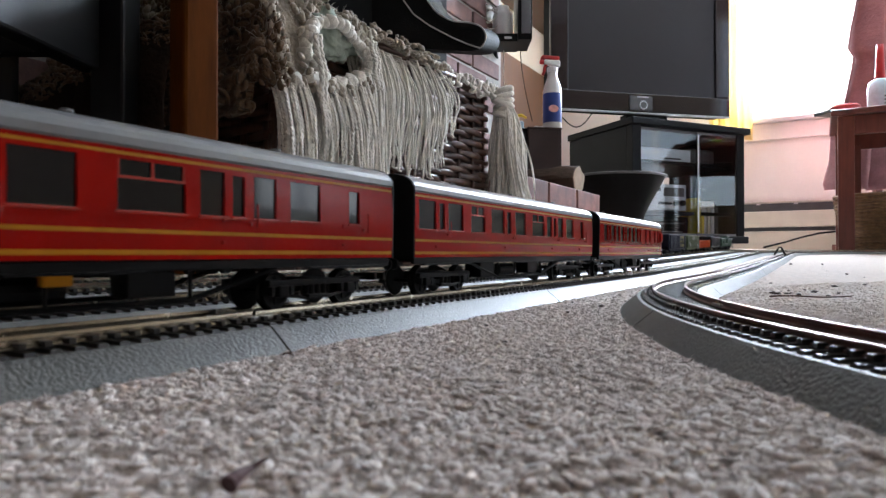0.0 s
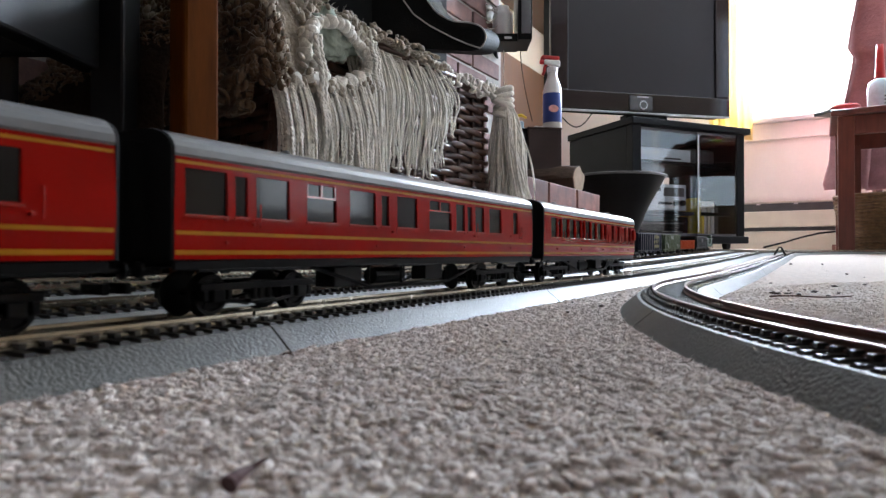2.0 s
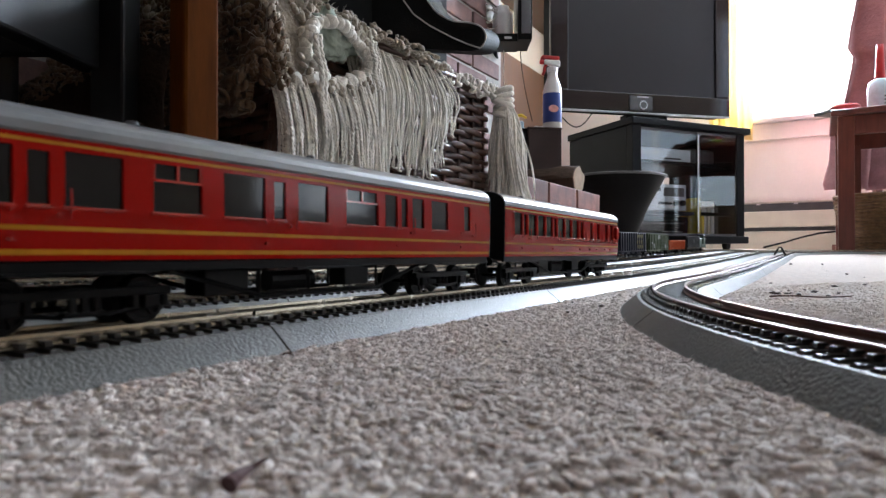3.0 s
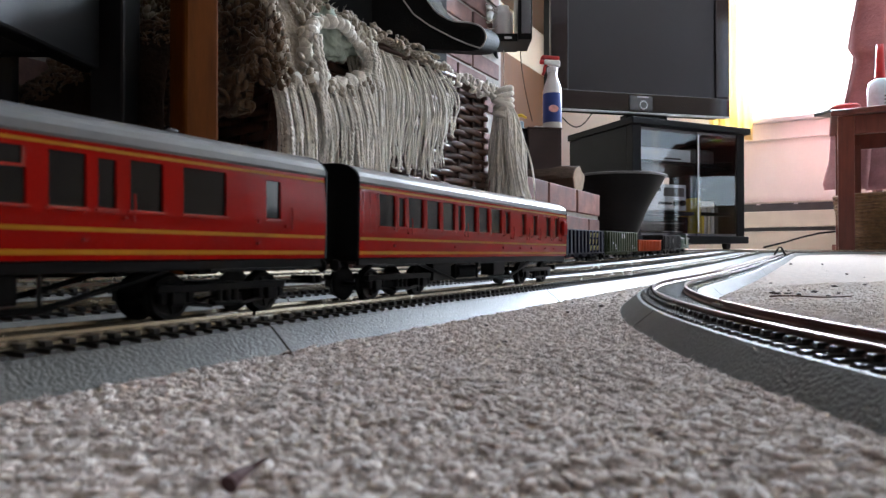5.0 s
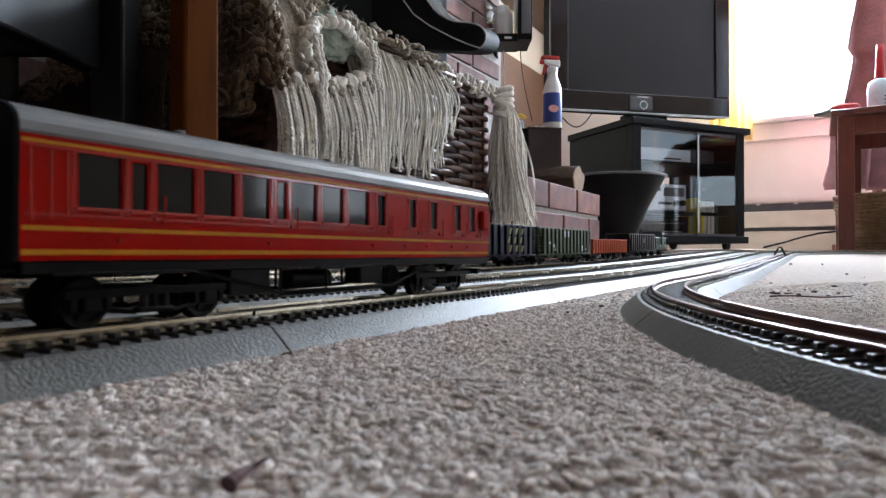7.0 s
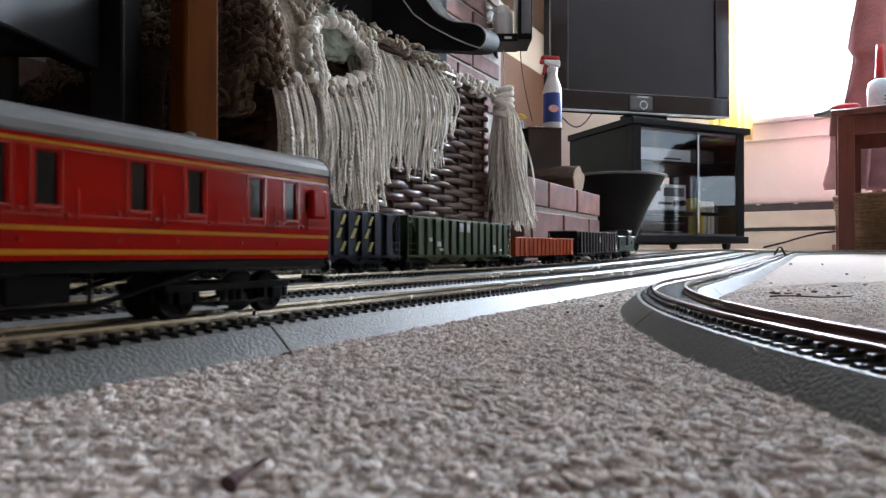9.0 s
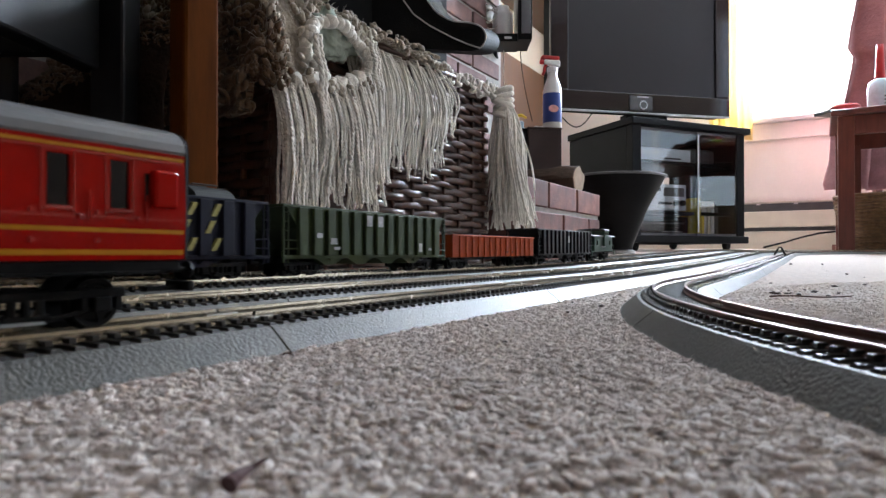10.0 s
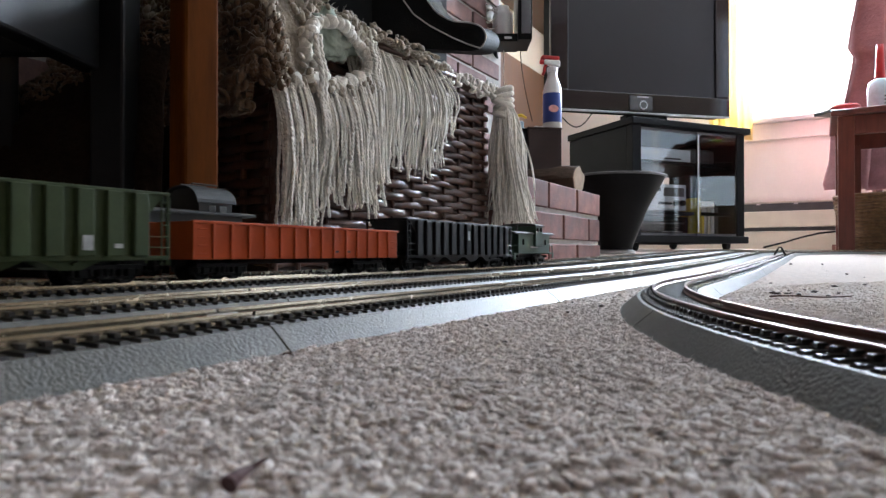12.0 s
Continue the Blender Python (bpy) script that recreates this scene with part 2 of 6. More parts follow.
def tube(bm, pts, r, seg=6, taper=1.0):
    pts = [Vector(p) for p in pts]
    rings = []
    for i, p in enumerate(pts):
        d = (pts[min(i + 1, len(pts) - 1)] - pts[max(i - 1, 0)]).normalized()
        a = d.cross(Vector((0.31, 0.2, 0.93)))
        if a.length < 1e-3:
            a = d.cross(Vector((1, 0, 0)))
        a.normalize()
        b = d.cross(a)
        rad = r * (1 + (taper - 1) * i / max(1, len(pts) - 1))
        rings.append([bm.verts.new(p + (a * math.cos(2 * math.pi * k / seg) + b * math.sin(2 * math.pi * k / seg)) * rad) for k in range(seg)])
    for a, b in zip(rings, rings[1:]):
        for k in range(seg):
            j = (k + 1) % seg
            bm.faces.new((a[k], a[j], b[j], b[k]))
    bm.faces.new(rings[0][::-1])
    bm.faces.new(rings[-1])
    return bm


def sweep(bm, prof, stations):
    """Sweeps a closed profile of (offset, height) along stations of (place, heading)."""
    rings = []
    for p, h in stations:
        n = Vector((-math.cos(h), math.sin(h), 0))
        rings.append([bm.verts.new(p + n * a + Vector((0, 0, b))) for a, b in prof])
    k = len(prof)
    for a, b in zip(rings, rings[1:]):
        for i in range(k):
            j = (i + 1) % k
            bm.faces.new((a[i], a[j], b[j], b[i]))
    bm.faces.new(rings[0][::-1])
    bm.faces.new(rings[-1])
    bmesh.ops.recalc_face_normals(bm, faces=bm.faces)
    return bm


def panel_with_holes(bm, L, z0, z1, holes, y, th, thick=0.0012):
    """An upright panel along x from 0 to L, with rectangular holes (x0, x1, za, zb); th gives its lean inwards by height."""
    xs = sorted({0.0, L, *[h[0] for h in holes], *[h[1] for h in holes]})
    zs = sorted({z0, z1, *[h[2] for h in holes], *[h[3] for h in holes], *[z0 + (z1 - z0) * k / 6 for k in range(1, 6)]})

    def solid(i, k):
        if not (0 <= i < len(xs) - 1 and 0 <= k < len(zs) - 1):
            return False
        cx, cz = (xs[i] + xs[i + 1]) / 2, (zs[k] + zs[k + 1]) / 2
        return not any(a < cx < b and c < cz < d for a, b, c, d in holes)
    vf, vb = {}, {}

    def vert(store, i, k, dy):
        if (i, k) not in store:
            store[i, k] = bm.verts.new((xs[i], y + th(zs[k]) + dy, zs[k]))
        return store[i, k]
    for i in range(len(xs) - 1):
        for k in range(len(zs) - 1):
            if not solid(i, k):
                continue
            f = [vert(vf, *q, 0) for q in ((i, k), (i + 1, k), (i + 1, k + 1), (i, k + 1))]
            b = [vert(vb, *q, thick) for q in ((i, k), (i + 1, k), (i + 1, k + 1), (i, k + 1))]
            bm.faces.new(f)
            bm.faces.new(b[::-1])
            for di, dk, u, w in ((0, -1, 0, 1), (1, 0, 1, 2), (0, 1, 2, 3), (-1, 0, 3, 0)):
                if not solid(i + di, k + dk):
                    bm.faces.new((f[w], f[u], b[u], b[w]))
    return bm


# ---- room ----
def room_pose(s, o, z=0.0):
    p = so(s, o)
    return pose(p.x, p.y, z, 0, 0, RZ)


S_WIN, O_FIRE, S_BACK, O_RIGHT, O_ALC, H = 3.78, 0.82, -2.2, -2.6, 1.30, 2.35
T = 0.12


def pile_bump(x, y):
    """Soft clumps of the carpet's pile."""
    p = Vector((x, y, 0.0))
    return 0.0009 * noise.noise(p * 300.0) + 0.0006 * noise.noise(p * 150.0 + Vector((7, 3, 1)))


def floor_sheet():
    def axis(lo, hi, fine_lo, fine_hi, step, grow):
        v, x, d = [], fine_lo, step
        while x < fine_hi:
            v.append(x)
            x += step
        d = step
        while x < hi:
            v.append(x)
            d = min(d * grow, 0.06)
            x += d
        v.append(hi)
        x, d = fine_lo, step
        while x > lo:
            d = min(d * grow, 0.12)
            x -= d
            v.append(max(x, lo))
        return sorted(set(v))
    xs = axis(-3.2, 4.6, -0.17, 0.32, 0.0016, 1.05)
    ys = axis(-2.6, 5.2, 0.060, 0.62, 0.0016, 1.035)
    co, nx = [], len(xs)
    for y in ys:
        for x in xs:
            d = math.hypot(x, y)
            z = floor_z(x, y)
            if d < 1.3:
                f = 1 - smooth(0.7, 1.3, d)
                z += pile_bump(x, y) * f - 0.0004
            co.append((x, y, z))
    faces = [(j * nx + i, j * nx + i + 1, (j + 1) * nx + i + 1, (j + 1) * nx + i) for j in range(len(ys) - 1) for i in range(nx - 1)]
    me = bpy.data.meshes.new("floor")
    me.from_pydata(co, [], faces)
    me.polygons.foreach_set("use_smooth", [True] * len(faces))
    me.materials.append(CARPET)
    return tagged(new("floor", me), "beige cut-pile wool carpet with crumbs of dirt", "carpet", kind="structure")


def slab(name, s0, o0, z0, s1, o1, z1, material, label, category="wall"):
    bm = boxbm(s0, o0, z0, s1, o1, z1)
    return tagged(part(name, bm, material, at=room_pose(0, 0)), label, category, kind="structure")


def wall_hole(name, axis, at, a0, a1, h0, h1, z1, material, label):
    """A wall with one window opening, across the tracks at s = at, from o = a0 to a1; the opening is (h0, h1, zlo, zhi)."""
    bm = bmesh.new()
    lo, hi, zl, zh = h0, h1, axis[0], axis[1]
    for b in ((a0, lo, -0.05, z1), (hi, a1, -0.05, z1), (lo, hi, -0.05, zl), (lo, hi, zh, z1)):
        box(bm, at, b[0], b[2], at + T, b[1], b[3])
    return tagged(part(name, bm, material, at=room_pose(0, 0)), label, "wall", kind="structure")


floor_sheet()
WO0, WO1, WZ0, WZ1 = -0.78, 0.33, 0.74, 2.1
wall_hole("wall_window", (WZ0, WZ1), S_WIN, O_RIGHT, O_ALC + T, WO0, WO1, H, PINKWALL, "pale pink painted wall under a bright window")
RS0, RS1 = 2.55, 3.68
# Unseen closing wall; its dark panelling is made up to cut fill light.
slab("wall_back", S_BACK - T, O_RIGHT, -0.05, S_BACK, O_ALC + T, H, PANELW, "unseen back wall, dark brown to cut fill light")
slab("wall_alcove", 2.14, O_ALC, -0.05, S_WIN, O_ALC + T, H, WALL, "cream painted alcove wall")
slab("wall_fireplace", S_BACK, O_FIRE + 0.008, -0.05, 2.14, O_ALC + T, H, MORTAR, "grey mortared chimney breast wall")
# Side wall out of view, toned tan so that less light bounces back.
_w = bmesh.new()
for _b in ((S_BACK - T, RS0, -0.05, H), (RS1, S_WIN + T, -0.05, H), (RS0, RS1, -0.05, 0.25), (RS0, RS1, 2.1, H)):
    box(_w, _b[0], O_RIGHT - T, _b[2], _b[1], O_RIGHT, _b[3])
tagged(part("wall_right", _w, TANWALL, at=room_pose(0, 0)), "unseen side wall with a wide window, tan to bounce less light", "wall", kind="structure")
slab("ceiling", S_BACK - T, O_RIGHT - T, H, S_WIN + T, O_ALC + T, H + 0.1, CEIL, "plain white ceiling", "ceiling")


def window(name, m, o0, o1, z0, z1, power, label):
    """A window set in a wall: in its own frame x points outdoors and y runs along the wall."""
    root = thing(name, m, label, "window", kind="structure")
    fr = 0.05
    for a in ((o0, o1, z0, z0 + fr), (o0, o1, z1 - fr, z1), (o0, o0 + fr, z0 + fr, z1 - fr), (o1 - fr, o1, z0 + fr, z1 - fr),
              (o0 + (o1 - o0) * 0.36, o0 + (o1 - o0) * 0.36 + fr, z0 + fr, z1 - fr)):
        part("window_frame", boxbm(0.035, a[0], a[2], 0.085, a[1], a[3], bevel=0.004), TRIMW, root)
    g = part("pane", boxbm(0.058, o0 + fr, z0 + fr, 0.062, o1 - fr, z1 - fr), GLASS, root)
    g.visible_shadow = False
    part("window_sill", boxbm(-0.05, o0 - 0.06, z0 - 0.028, 0.034, o1 + 0.06, z0 - 0.001, bevel=0.005), TRIMW, root)
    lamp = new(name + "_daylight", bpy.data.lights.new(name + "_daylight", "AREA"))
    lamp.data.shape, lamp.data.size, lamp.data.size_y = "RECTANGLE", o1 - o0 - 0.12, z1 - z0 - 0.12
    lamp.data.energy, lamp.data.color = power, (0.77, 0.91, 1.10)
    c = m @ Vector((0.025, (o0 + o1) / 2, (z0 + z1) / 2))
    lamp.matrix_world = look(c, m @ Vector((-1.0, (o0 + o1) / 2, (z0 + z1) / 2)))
    return root


window("window_1", room_pose(S_WIN, 0), WO0, WO1, WZ0, WZ1, 215.0, "white framed window blown out by daylight")
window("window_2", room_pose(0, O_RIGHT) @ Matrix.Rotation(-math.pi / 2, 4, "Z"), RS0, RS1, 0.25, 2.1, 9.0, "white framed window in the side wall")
# bright overcast distance outside the window
bm = boxbm(S_WIN + 3.0, -8, -1, S_WIN + 3.05, 6, 6)
SKYGLOW = mat("overcast_distance", (1.0, 1.0, 1.0), 1.0, var=0.0, emit=2.6)
tagged(part("backdrop", bm, SKYGLOW, at=room_pose(0, 0)), "white overcast sky outside the window", "sky", kind="structure")

tagged(part("trim", boxbm(S_WIN - 0.018, WO0 - 0.1, WZ0 - 0.115, S_WIN - 0.001, WO1 + 0.1, WZ0 - 0.030, bevel=0.003), PINKWALL, at=room_pose(0, 0)),
       "pale pink apron board under the window", "trim", kind="structure")


# ---- model railway track ----
BED = ((-0.0255, 0.0), (-0.0170, 0.0073), (0.0170, 0.0073), (0.0255, 0.0))
TIE_PITCH = 0.0054


def rail_profile(c):
    return ((c - 0.0013, 0.0086), (c - 0.0013, 0.0090), (c - 0.0004, 0.0094), (c - 0.0004, 0.0104), (c - 0.0007, 0.0107), (c - 0.0006, RAIL_TOP),
            (c + 0.0006, RAIL_TOP), (c + 0.0007, 0.0107), (c + 0.0004, 0.0104), (c + 0.0004, 0.0094), (c + 0.0013, 0.0090), (c + 0.0013, 0.0086))


def track_piece(fn, s0, s1, curved, label):
    def stations(a, b, step):
        n = max(2, int((b - a) / step))
        out = []
        for i in range(n + 1):
            p, h = fn(a + (b - a) * i / n)
            out.append((Vector((p.x, p.y, floor_z(p.x, p.y))), h))
        return out
    step = 0.02 if curved else 0.06
    mid, _ = fn((s0 + s1) / 2)
    root = thing("track_piece", pose(mid.x, mid.y, floor_z(mid.x, mid.y)), label, "toy track", "sections of the model railway track")
    back = Matrix.Translation(-root.matrix_basis.translation)
    bed = bmesh.new()
    sweep(bed, BED, stations(s0 + 0.0004, s1 - 0.0004, step))
    part("roadbed", bed, ROADBED, root, "grey moulded plastic roadbed", at=back)
    for c in (-0.00865, 0.00865):
        r = bmesh.new()
        sweep(r, rail_profile(c), stations(s0 + 0.0006, s1 - 0.0006, step))
        part("rail", r, RUSTRAIL if fn is loop else RAIL, root, "brown tarnished rail" if fn is loop else "tarnished nickel silver rail", at=back)
    co, fa = [], []
    n = int((s1 - s0) / TIE_PITCH)
    for i in range(n):
        s = s0 + (i + 0.5) * (s1 - s0) / n
        p, h = fn(s)
        p = Vector((p.x, p.y, floor_z(p.x, p.y)))
        d, w = Vector((math.sin(h), math.cos(h), 0)), Vector((-math.cos(h), math.sin(h), 0))
        for x0, x1, y0, y1, z0, z1 in ((-0.0016, 0.0016, -0.0154, 0.0154, 0.0070, 0.0082), (-0.0008, 0.0008, -0.0118, -0.0090, 0.0086, 0.0100),
                                       (-0.0008, 0.0008, 0.0090, 0.0118, 0.0086, 0.0100)):
            k = len(co)
            for z in (z0, z1):
                t = 0.0006 if z == z1 and y1 - y0 > 0.01 else 0.0
                for x, y in ((x0 + t, y0 + t), (x1 - t, y0 + t), (x1 - t, y1 - t), (x0 + t, y1 - t)):
                    co.append(p + d * x + w * y + Vector((0, 0, z)))
            fa += [(k, k + 3, k + 2, k + 1), (k + 4, k + 5, k + 6, k + 7)] + [(k + a, k + (a + 1) % 4, k + 4 + (a + 1) % 4, k + 4 + a) for a in range(4)]
    me = bpy.data.meshes.new("tie_strip")
    me.from_pydata(co, [], fa)
    me.materials.append(TIE)
    ob = tagged(new("tie_strip", me), "moulded strip of black plastic sleepers", kind="stuff")
    ob.parent, ob.matrix_basis = root, back
    # joiner clips at the near end
    jb = bmesh.new()
    for c in (-0.00865, 0.00865):
        p, h = fn(s0 + 0.002)
        b2 = bmesh.new()
        box(b2, -0.006, -0.0016, 0.0088, 0.006, 0.0016, 0.0100, bevel=0.0002)
        b2.transform(Matrix.Translation((p.x, p.y, floor_z(p.x, p.y))) @ Matrix.Rotation(math.pi / 2 - h, 4, "Z") @ Matrix.Translation((0, c, 0)))
        tmp = bpy.data.meshes.new("tmp")
        b2.to_mesh(tmp)
        b2.free()
        jb.from_mesh(tmp)
        bpy.data.meshes.remove(tmp)
    part("rail_joiner", jb, STEEL, root, "bright metal rail joiners", at=back)


PIECE = 0.2286
SEAM = 0.2363      # a joint of the near track
for o, shift in ((0.0, 0.0), (0.064, 0.07), (0.129, -0.05), (0.194, 0.02)):
    s = SEAM + shift - 2 * PIECE
    while s < 4.2:
        track_piece(lambda q, o=o: line(o, q), s, s + PIECE, s + PIECE > BEND, "grey roadbed track section with tarnished rails on the carpet")
        s += PIECE
ARC = 0.5588 * radians(22.5)
for k in range(-4, 0):
    track_piece(loop, k * ARC, (k + 1) * ARC, True, "curved grey roadbed track section on the carpet")
for k in range(0, 7):
    track_piece(loop, k * PIECE, (k + 1) * PIECE, False, "straight grey roadbed track section on the carpet")
for k in range(0, 4):
    track_piece(loop, 7 * PIECE + 0.02 + k * ARC, 7 * PIECE + 0.02 + (k + 1) * ARC, True, "curved grey roadbed track section on the carpet")


def carpet_tufts():
    """The cut pile near the tracks: small leaning tufts of wool."""
    rng = np.random.default_rng(7)
    pitch = 0.0021
    gx, gy = np.meshgrid(np.arange(-0.23, 0.56, pitch), np.arange(0.055, 0.66, pitch))
    x = (gx + rng.uniform(-0.5, 0.5, gx.shape) * pitch).ravel()
    y = (gy + rng.uniform(-0.5, 0.5, gy.shape) * pitch).ravel()
    o = -(x - ORG.x) * math.cos(TH) + (y - ORG.y) * math.sin(TH)
    ring_d = np.abs(np.hypot(x - 0.654, y - 0.163) - 0.5588)
    keep = (o < -0.0262) & (ring_d > 0.0262)
    straight_o = -(x - 0.176) * math.cos(TH) + (y - 0.4525) * math.sin(TH)
    along_s = (x - 0.176) * math.sin(TH) + (y - 0.4525) * math.cos(TH)
    keep &= ~((np.abs(straight_o) < 0.0262) & (along_s > -0.01))
    keep &= np.abs(x) < 0.10 + 0.62 * y
    x, y = x[keep], y[keep]
    n = len(x)
    rings = ((0.0, 1.0, 0.0), (0.5, 1.05, 0.0), (0.9, 0.55, 0.0))
    seg = 5
    tv = [(math.cos(2 * math.pi * k / seg) * r, math.sin(2 * math.pi * k / seg) * r, h) for h, r, _ in rings for k in range(seg)] + [(0.0, 0.0, 1.0)]
    tv = np.array(tv)
    tf = []
    for j in range(len(rings) - 1):
        for k in range(seg):
            a, b = j * seg + k, j * seg + (k + 1) % seg
            tf += [(a, b, b + seg), (a, b + seg, a + seg)]
    last = (len(rings) - 1) * seg
    tf += [(last + k, last + (k + 1) % seg, len(tv) - 1) for k in range(seg)]
    tf = np.array(tf)
    m = len(tv)
    ang = rng.uniform(0, 2 * math.pi, n)
    rad = rng.uniform(0.0011, 0.0018, n)
    base = np.array([pile_bump(a, b) for a, b in zip(x, y)])
    hei = rng.uniform(0.0010, 0.0015, n)
    lx, ly = rng.normal(0, 0.0011, n), rng.normal(0, 0.0011, n)
    sq = rng.uniform(0.65, 1.3, n)
    ca, sa = np.cos(ang), np.sin(ang)
    vx, vy, vz = tv[:, 0][None] * sq[:, None], tv[:, 1][None] / sq[:, None], tv[:, 2][None]
    jit = rng.normal(0, 0.05, (n, m))
    wx = (vx * ca[:, None] - vy * sa[:, None]) * rad[:, None] * (1 + jit) + lx[:, None] * vz ** 2 + x[:, None]
    wy = (vx * sa[:, None] + vy * ca[:, None]) * rad[:, None] * (1 + jit) + ly[:, None] * vz ** 2 + y[:, None]
    wz = vz * hei[:, None] * (1 + 0.5 * jit) - 0.0008 + base[:, None]
    co = np.stack([wx, wy, wz], -1).reshape(-1, 3)
    fa = (tf[None] + (np.arange(n) * m)[:, None, None]).reshape(-1, 3)
    # loose fibres standing out of the tufts
    pick = rng.integers(0, n, 420000)
    pick = pick[(y[pick] < 0.36) & (rng.random(len(pick)) < np.clip(0.20 / y[pick], 0, 1))]
    f = len(pick)
    a0, q = rng.uniform(0, 2 * math.pi, f), np.sqrt(rng.random(f)) * rad[pick] * 1.15
    bx, by = x[pick] + q * np.cos(a0) + lx[pick] * 0.5, y[pick] + q * np.sin(a0) + ly[pick] * 0.5
    bz = hei[pick] * (1 - 0.55 * (q / rad[pick]) ** 2) - 0.0012 + base[pick]
    tx, ty = rng.normal(0, 0.0009, f) + 0.35 * (bx - x[pick]), rng.normal(0, 0.0009, f) + 0.35 * (by - y[pick])
    hz = rng.uniform(0.0005, 0.0012, f)
    wd, wa = rng.uniform(0.00010, 0.00019, f), rng.uniform(0, math.pi, f)
    ux, uy = np.cos(wa) * wd, np.sin(wa) * wd
    pts = []
    for t, g in ((0.0, 1.0), (0.55, 0.9), (1.0, 0.35)):
        for sg in (-1, 1):
            pts.append(np.stack([bx + tx * t * t + sg * ux * g, by + ty * t * t + sg * uy * g, bz + hz * t * (1.25 - 0.25 * t)], -1))
    fc = np.stack(pts, 1).reshape(-1, 3)
    ft = np.array([(0, 1, 3), (0, 3, 2), (2, 3, 5), (2, 5, 4)])
    ff = (ft[None] + (np.arange(f) * 6)[:, None, None]).reshape(-1, 3) + len(co)
    co, fa = np.concatenate([co, fc]), np.concatenate([fa, ff])
    me = bpy.data.meshes.new("carpet_pile")
    me.vertices.add(len(co))
    me.vertices.foreach_set("co", co.ravel())
    me.loops.add(len(fa) * 3)
    me.loops.foreach_set("vertex_index", fa.ravel())
    me.polygons.add(len(fa))
    me.polygons.foreach_set("loop_start", np.arange(len(fa)) * 3)
    me.polygons.foreach_set("use_smooth", [True] * len(fa))
    me.update(calc_edges=True)
    me.validate()
    me.materials.append(TUFT)
    nt = TUFT.node_tree
    geo = nt.nodes.new("ShaderNodeNewGeometry")
    mr = nt.nodes.new("ShaderNodeMapRange")
    mr.inputs[3].default_value, mr.inputs[4].default_value = 0.92, 1.08
    hsv = nt.nodes.new("ShaderNodeHueSaturation")
    bsdf = nt.nodes["Principled BSDF"]
    old = bsdf.inputs["Base Color"].links[0].from_socket
    nt.links.new(geo.outputs["Random Per Island"], mr.inputs[0])
    nt.links.new(mr.outputs[0], hsv.inputs["Value"])
    nt.links.new(old, hsv.inputs["Color"])
    nt.links.new(hsv.outputs[0], bsdf.inputs["Base Color"])
    tagged(new("carpet_pile", me), "beige woollen cut pile of the carpet", "carpet", kind="stuff")


carpet_tufts()


# ---- rolling stock ----
MOVES = []          # (thing, kind, lead distance of its middle)
WHEELS = []         # (wheelset, x, z, radius, kind)


def wheelset(root, x, r, kind):
    bm = bmesh.new()
    for y in (-0.0072, 0.0072):
        sgn = 1 if y > 0 else -1
        lathe(bm, [(0.0016, y - 0.0014 * sgn), (r * 0.92, y - 0.0014 * sgn), (r + 0.0009, y - 0.0012 * sgn), (r + 0.0006, y - 0.0006 * sgn), (r, y), (r * 0.98, y + 0.0013 * sgn),
                   (r * 0.80, y + 0.0012 * sgn), (r * 0.76, y + 0.0006 * sgn), (r * 0.3, y + 0.0007 * sgn), (r * 0.26, y + 0.0014 * sgn), (0.0005, y + 0.0014 * sgn)], 20, "Y")
        for k in range(4):
            a = k * math.pi / 2
            bm2 = boxbm(-0.0005, -0.0003, r * 0.25, 0.0005, 0.0003, r * 0.82)
            bm2.transform(Matrix.Translation((0, y + 0.0009 * sgn, 0)) @ Matrix.Rotation(a, 4, "Y"))
            tmp = bpy.data.meshes.new("tmp")
            bm2.to_mesh(tmp)
            bm2.free()
            bm.from_mesh(tmp)
            bpy.data.meshes.remove(tmp)
    lathe(bm, [(0.0008, -0.0085), (0.0008, 0.0085)], 8, "Y")
    ob = part("wheelset", bm, BLACKP, root, "black wheels with bright treads", at=pose(x, 0, r))
    WHEELS.append((ob, x, r, kind))
    return ob


def bogie(root, x, wb, r, kind, side_z):
    b = bmesh.new()
    for y in (-0.0105, 0.0105):
        e = 0.0013
        box(b, x - wb / 2 - 0.006, y - e, side_z + 0.0005, x + wb / 2 + 0.006, y + e, side_z + 0.0028, bevel=0.0004)
        for a in (-wb / 2, wb / 2):
            box(b, x + a - 0.0022, y - e - 0.0007, side_z - 0.0030, x + a + 0.0022, y + e + 0.0007, side_z + 0.0008, bevel=0.0005)
            for q in (-0.0042, 0.0042):
                box(b, x + a + q - 0.0008, y - e, side_z - 0.0024, x + a + q + 0.0008, y + e, side_z + 0.0006, bevel=0.0002)
        box(b, x - 0.0052, y - e - 0.0003, side_z - 0.0040, x + 0.0052, y + e + 0.0003, side_z - 0.0026, bevel=0.0004)
        for q in (-0.003, 0.0, 0.003):
            lathe(b, [(0.0011, side_z - 0.0028), (0.0011, side_z + 0.0008)], 8, "Z", (x + q, y - 0.0004, 0))
        tube(b, [(x - wb / 2, y, side_z - 0.002), (x - 0.005, y, side_z - 0.0040)], 0.0006, 5)
        tube(b, [(x + wb / 2, y, side_z - 0.002), (x + 0.005, y, side_z - 0.0040)], 0.0006, 5)
    box(b, x - 0.004, -0.0105, side_z + 0.0006, x + 0.004, 0.0105, side_z + 0.0030)
    part("bogie", b, BLACKP, root, "black moulded bogie frame")
    for a in (-wb / 2, wb / 2):
        wheelset(root, x + a, r, kind)


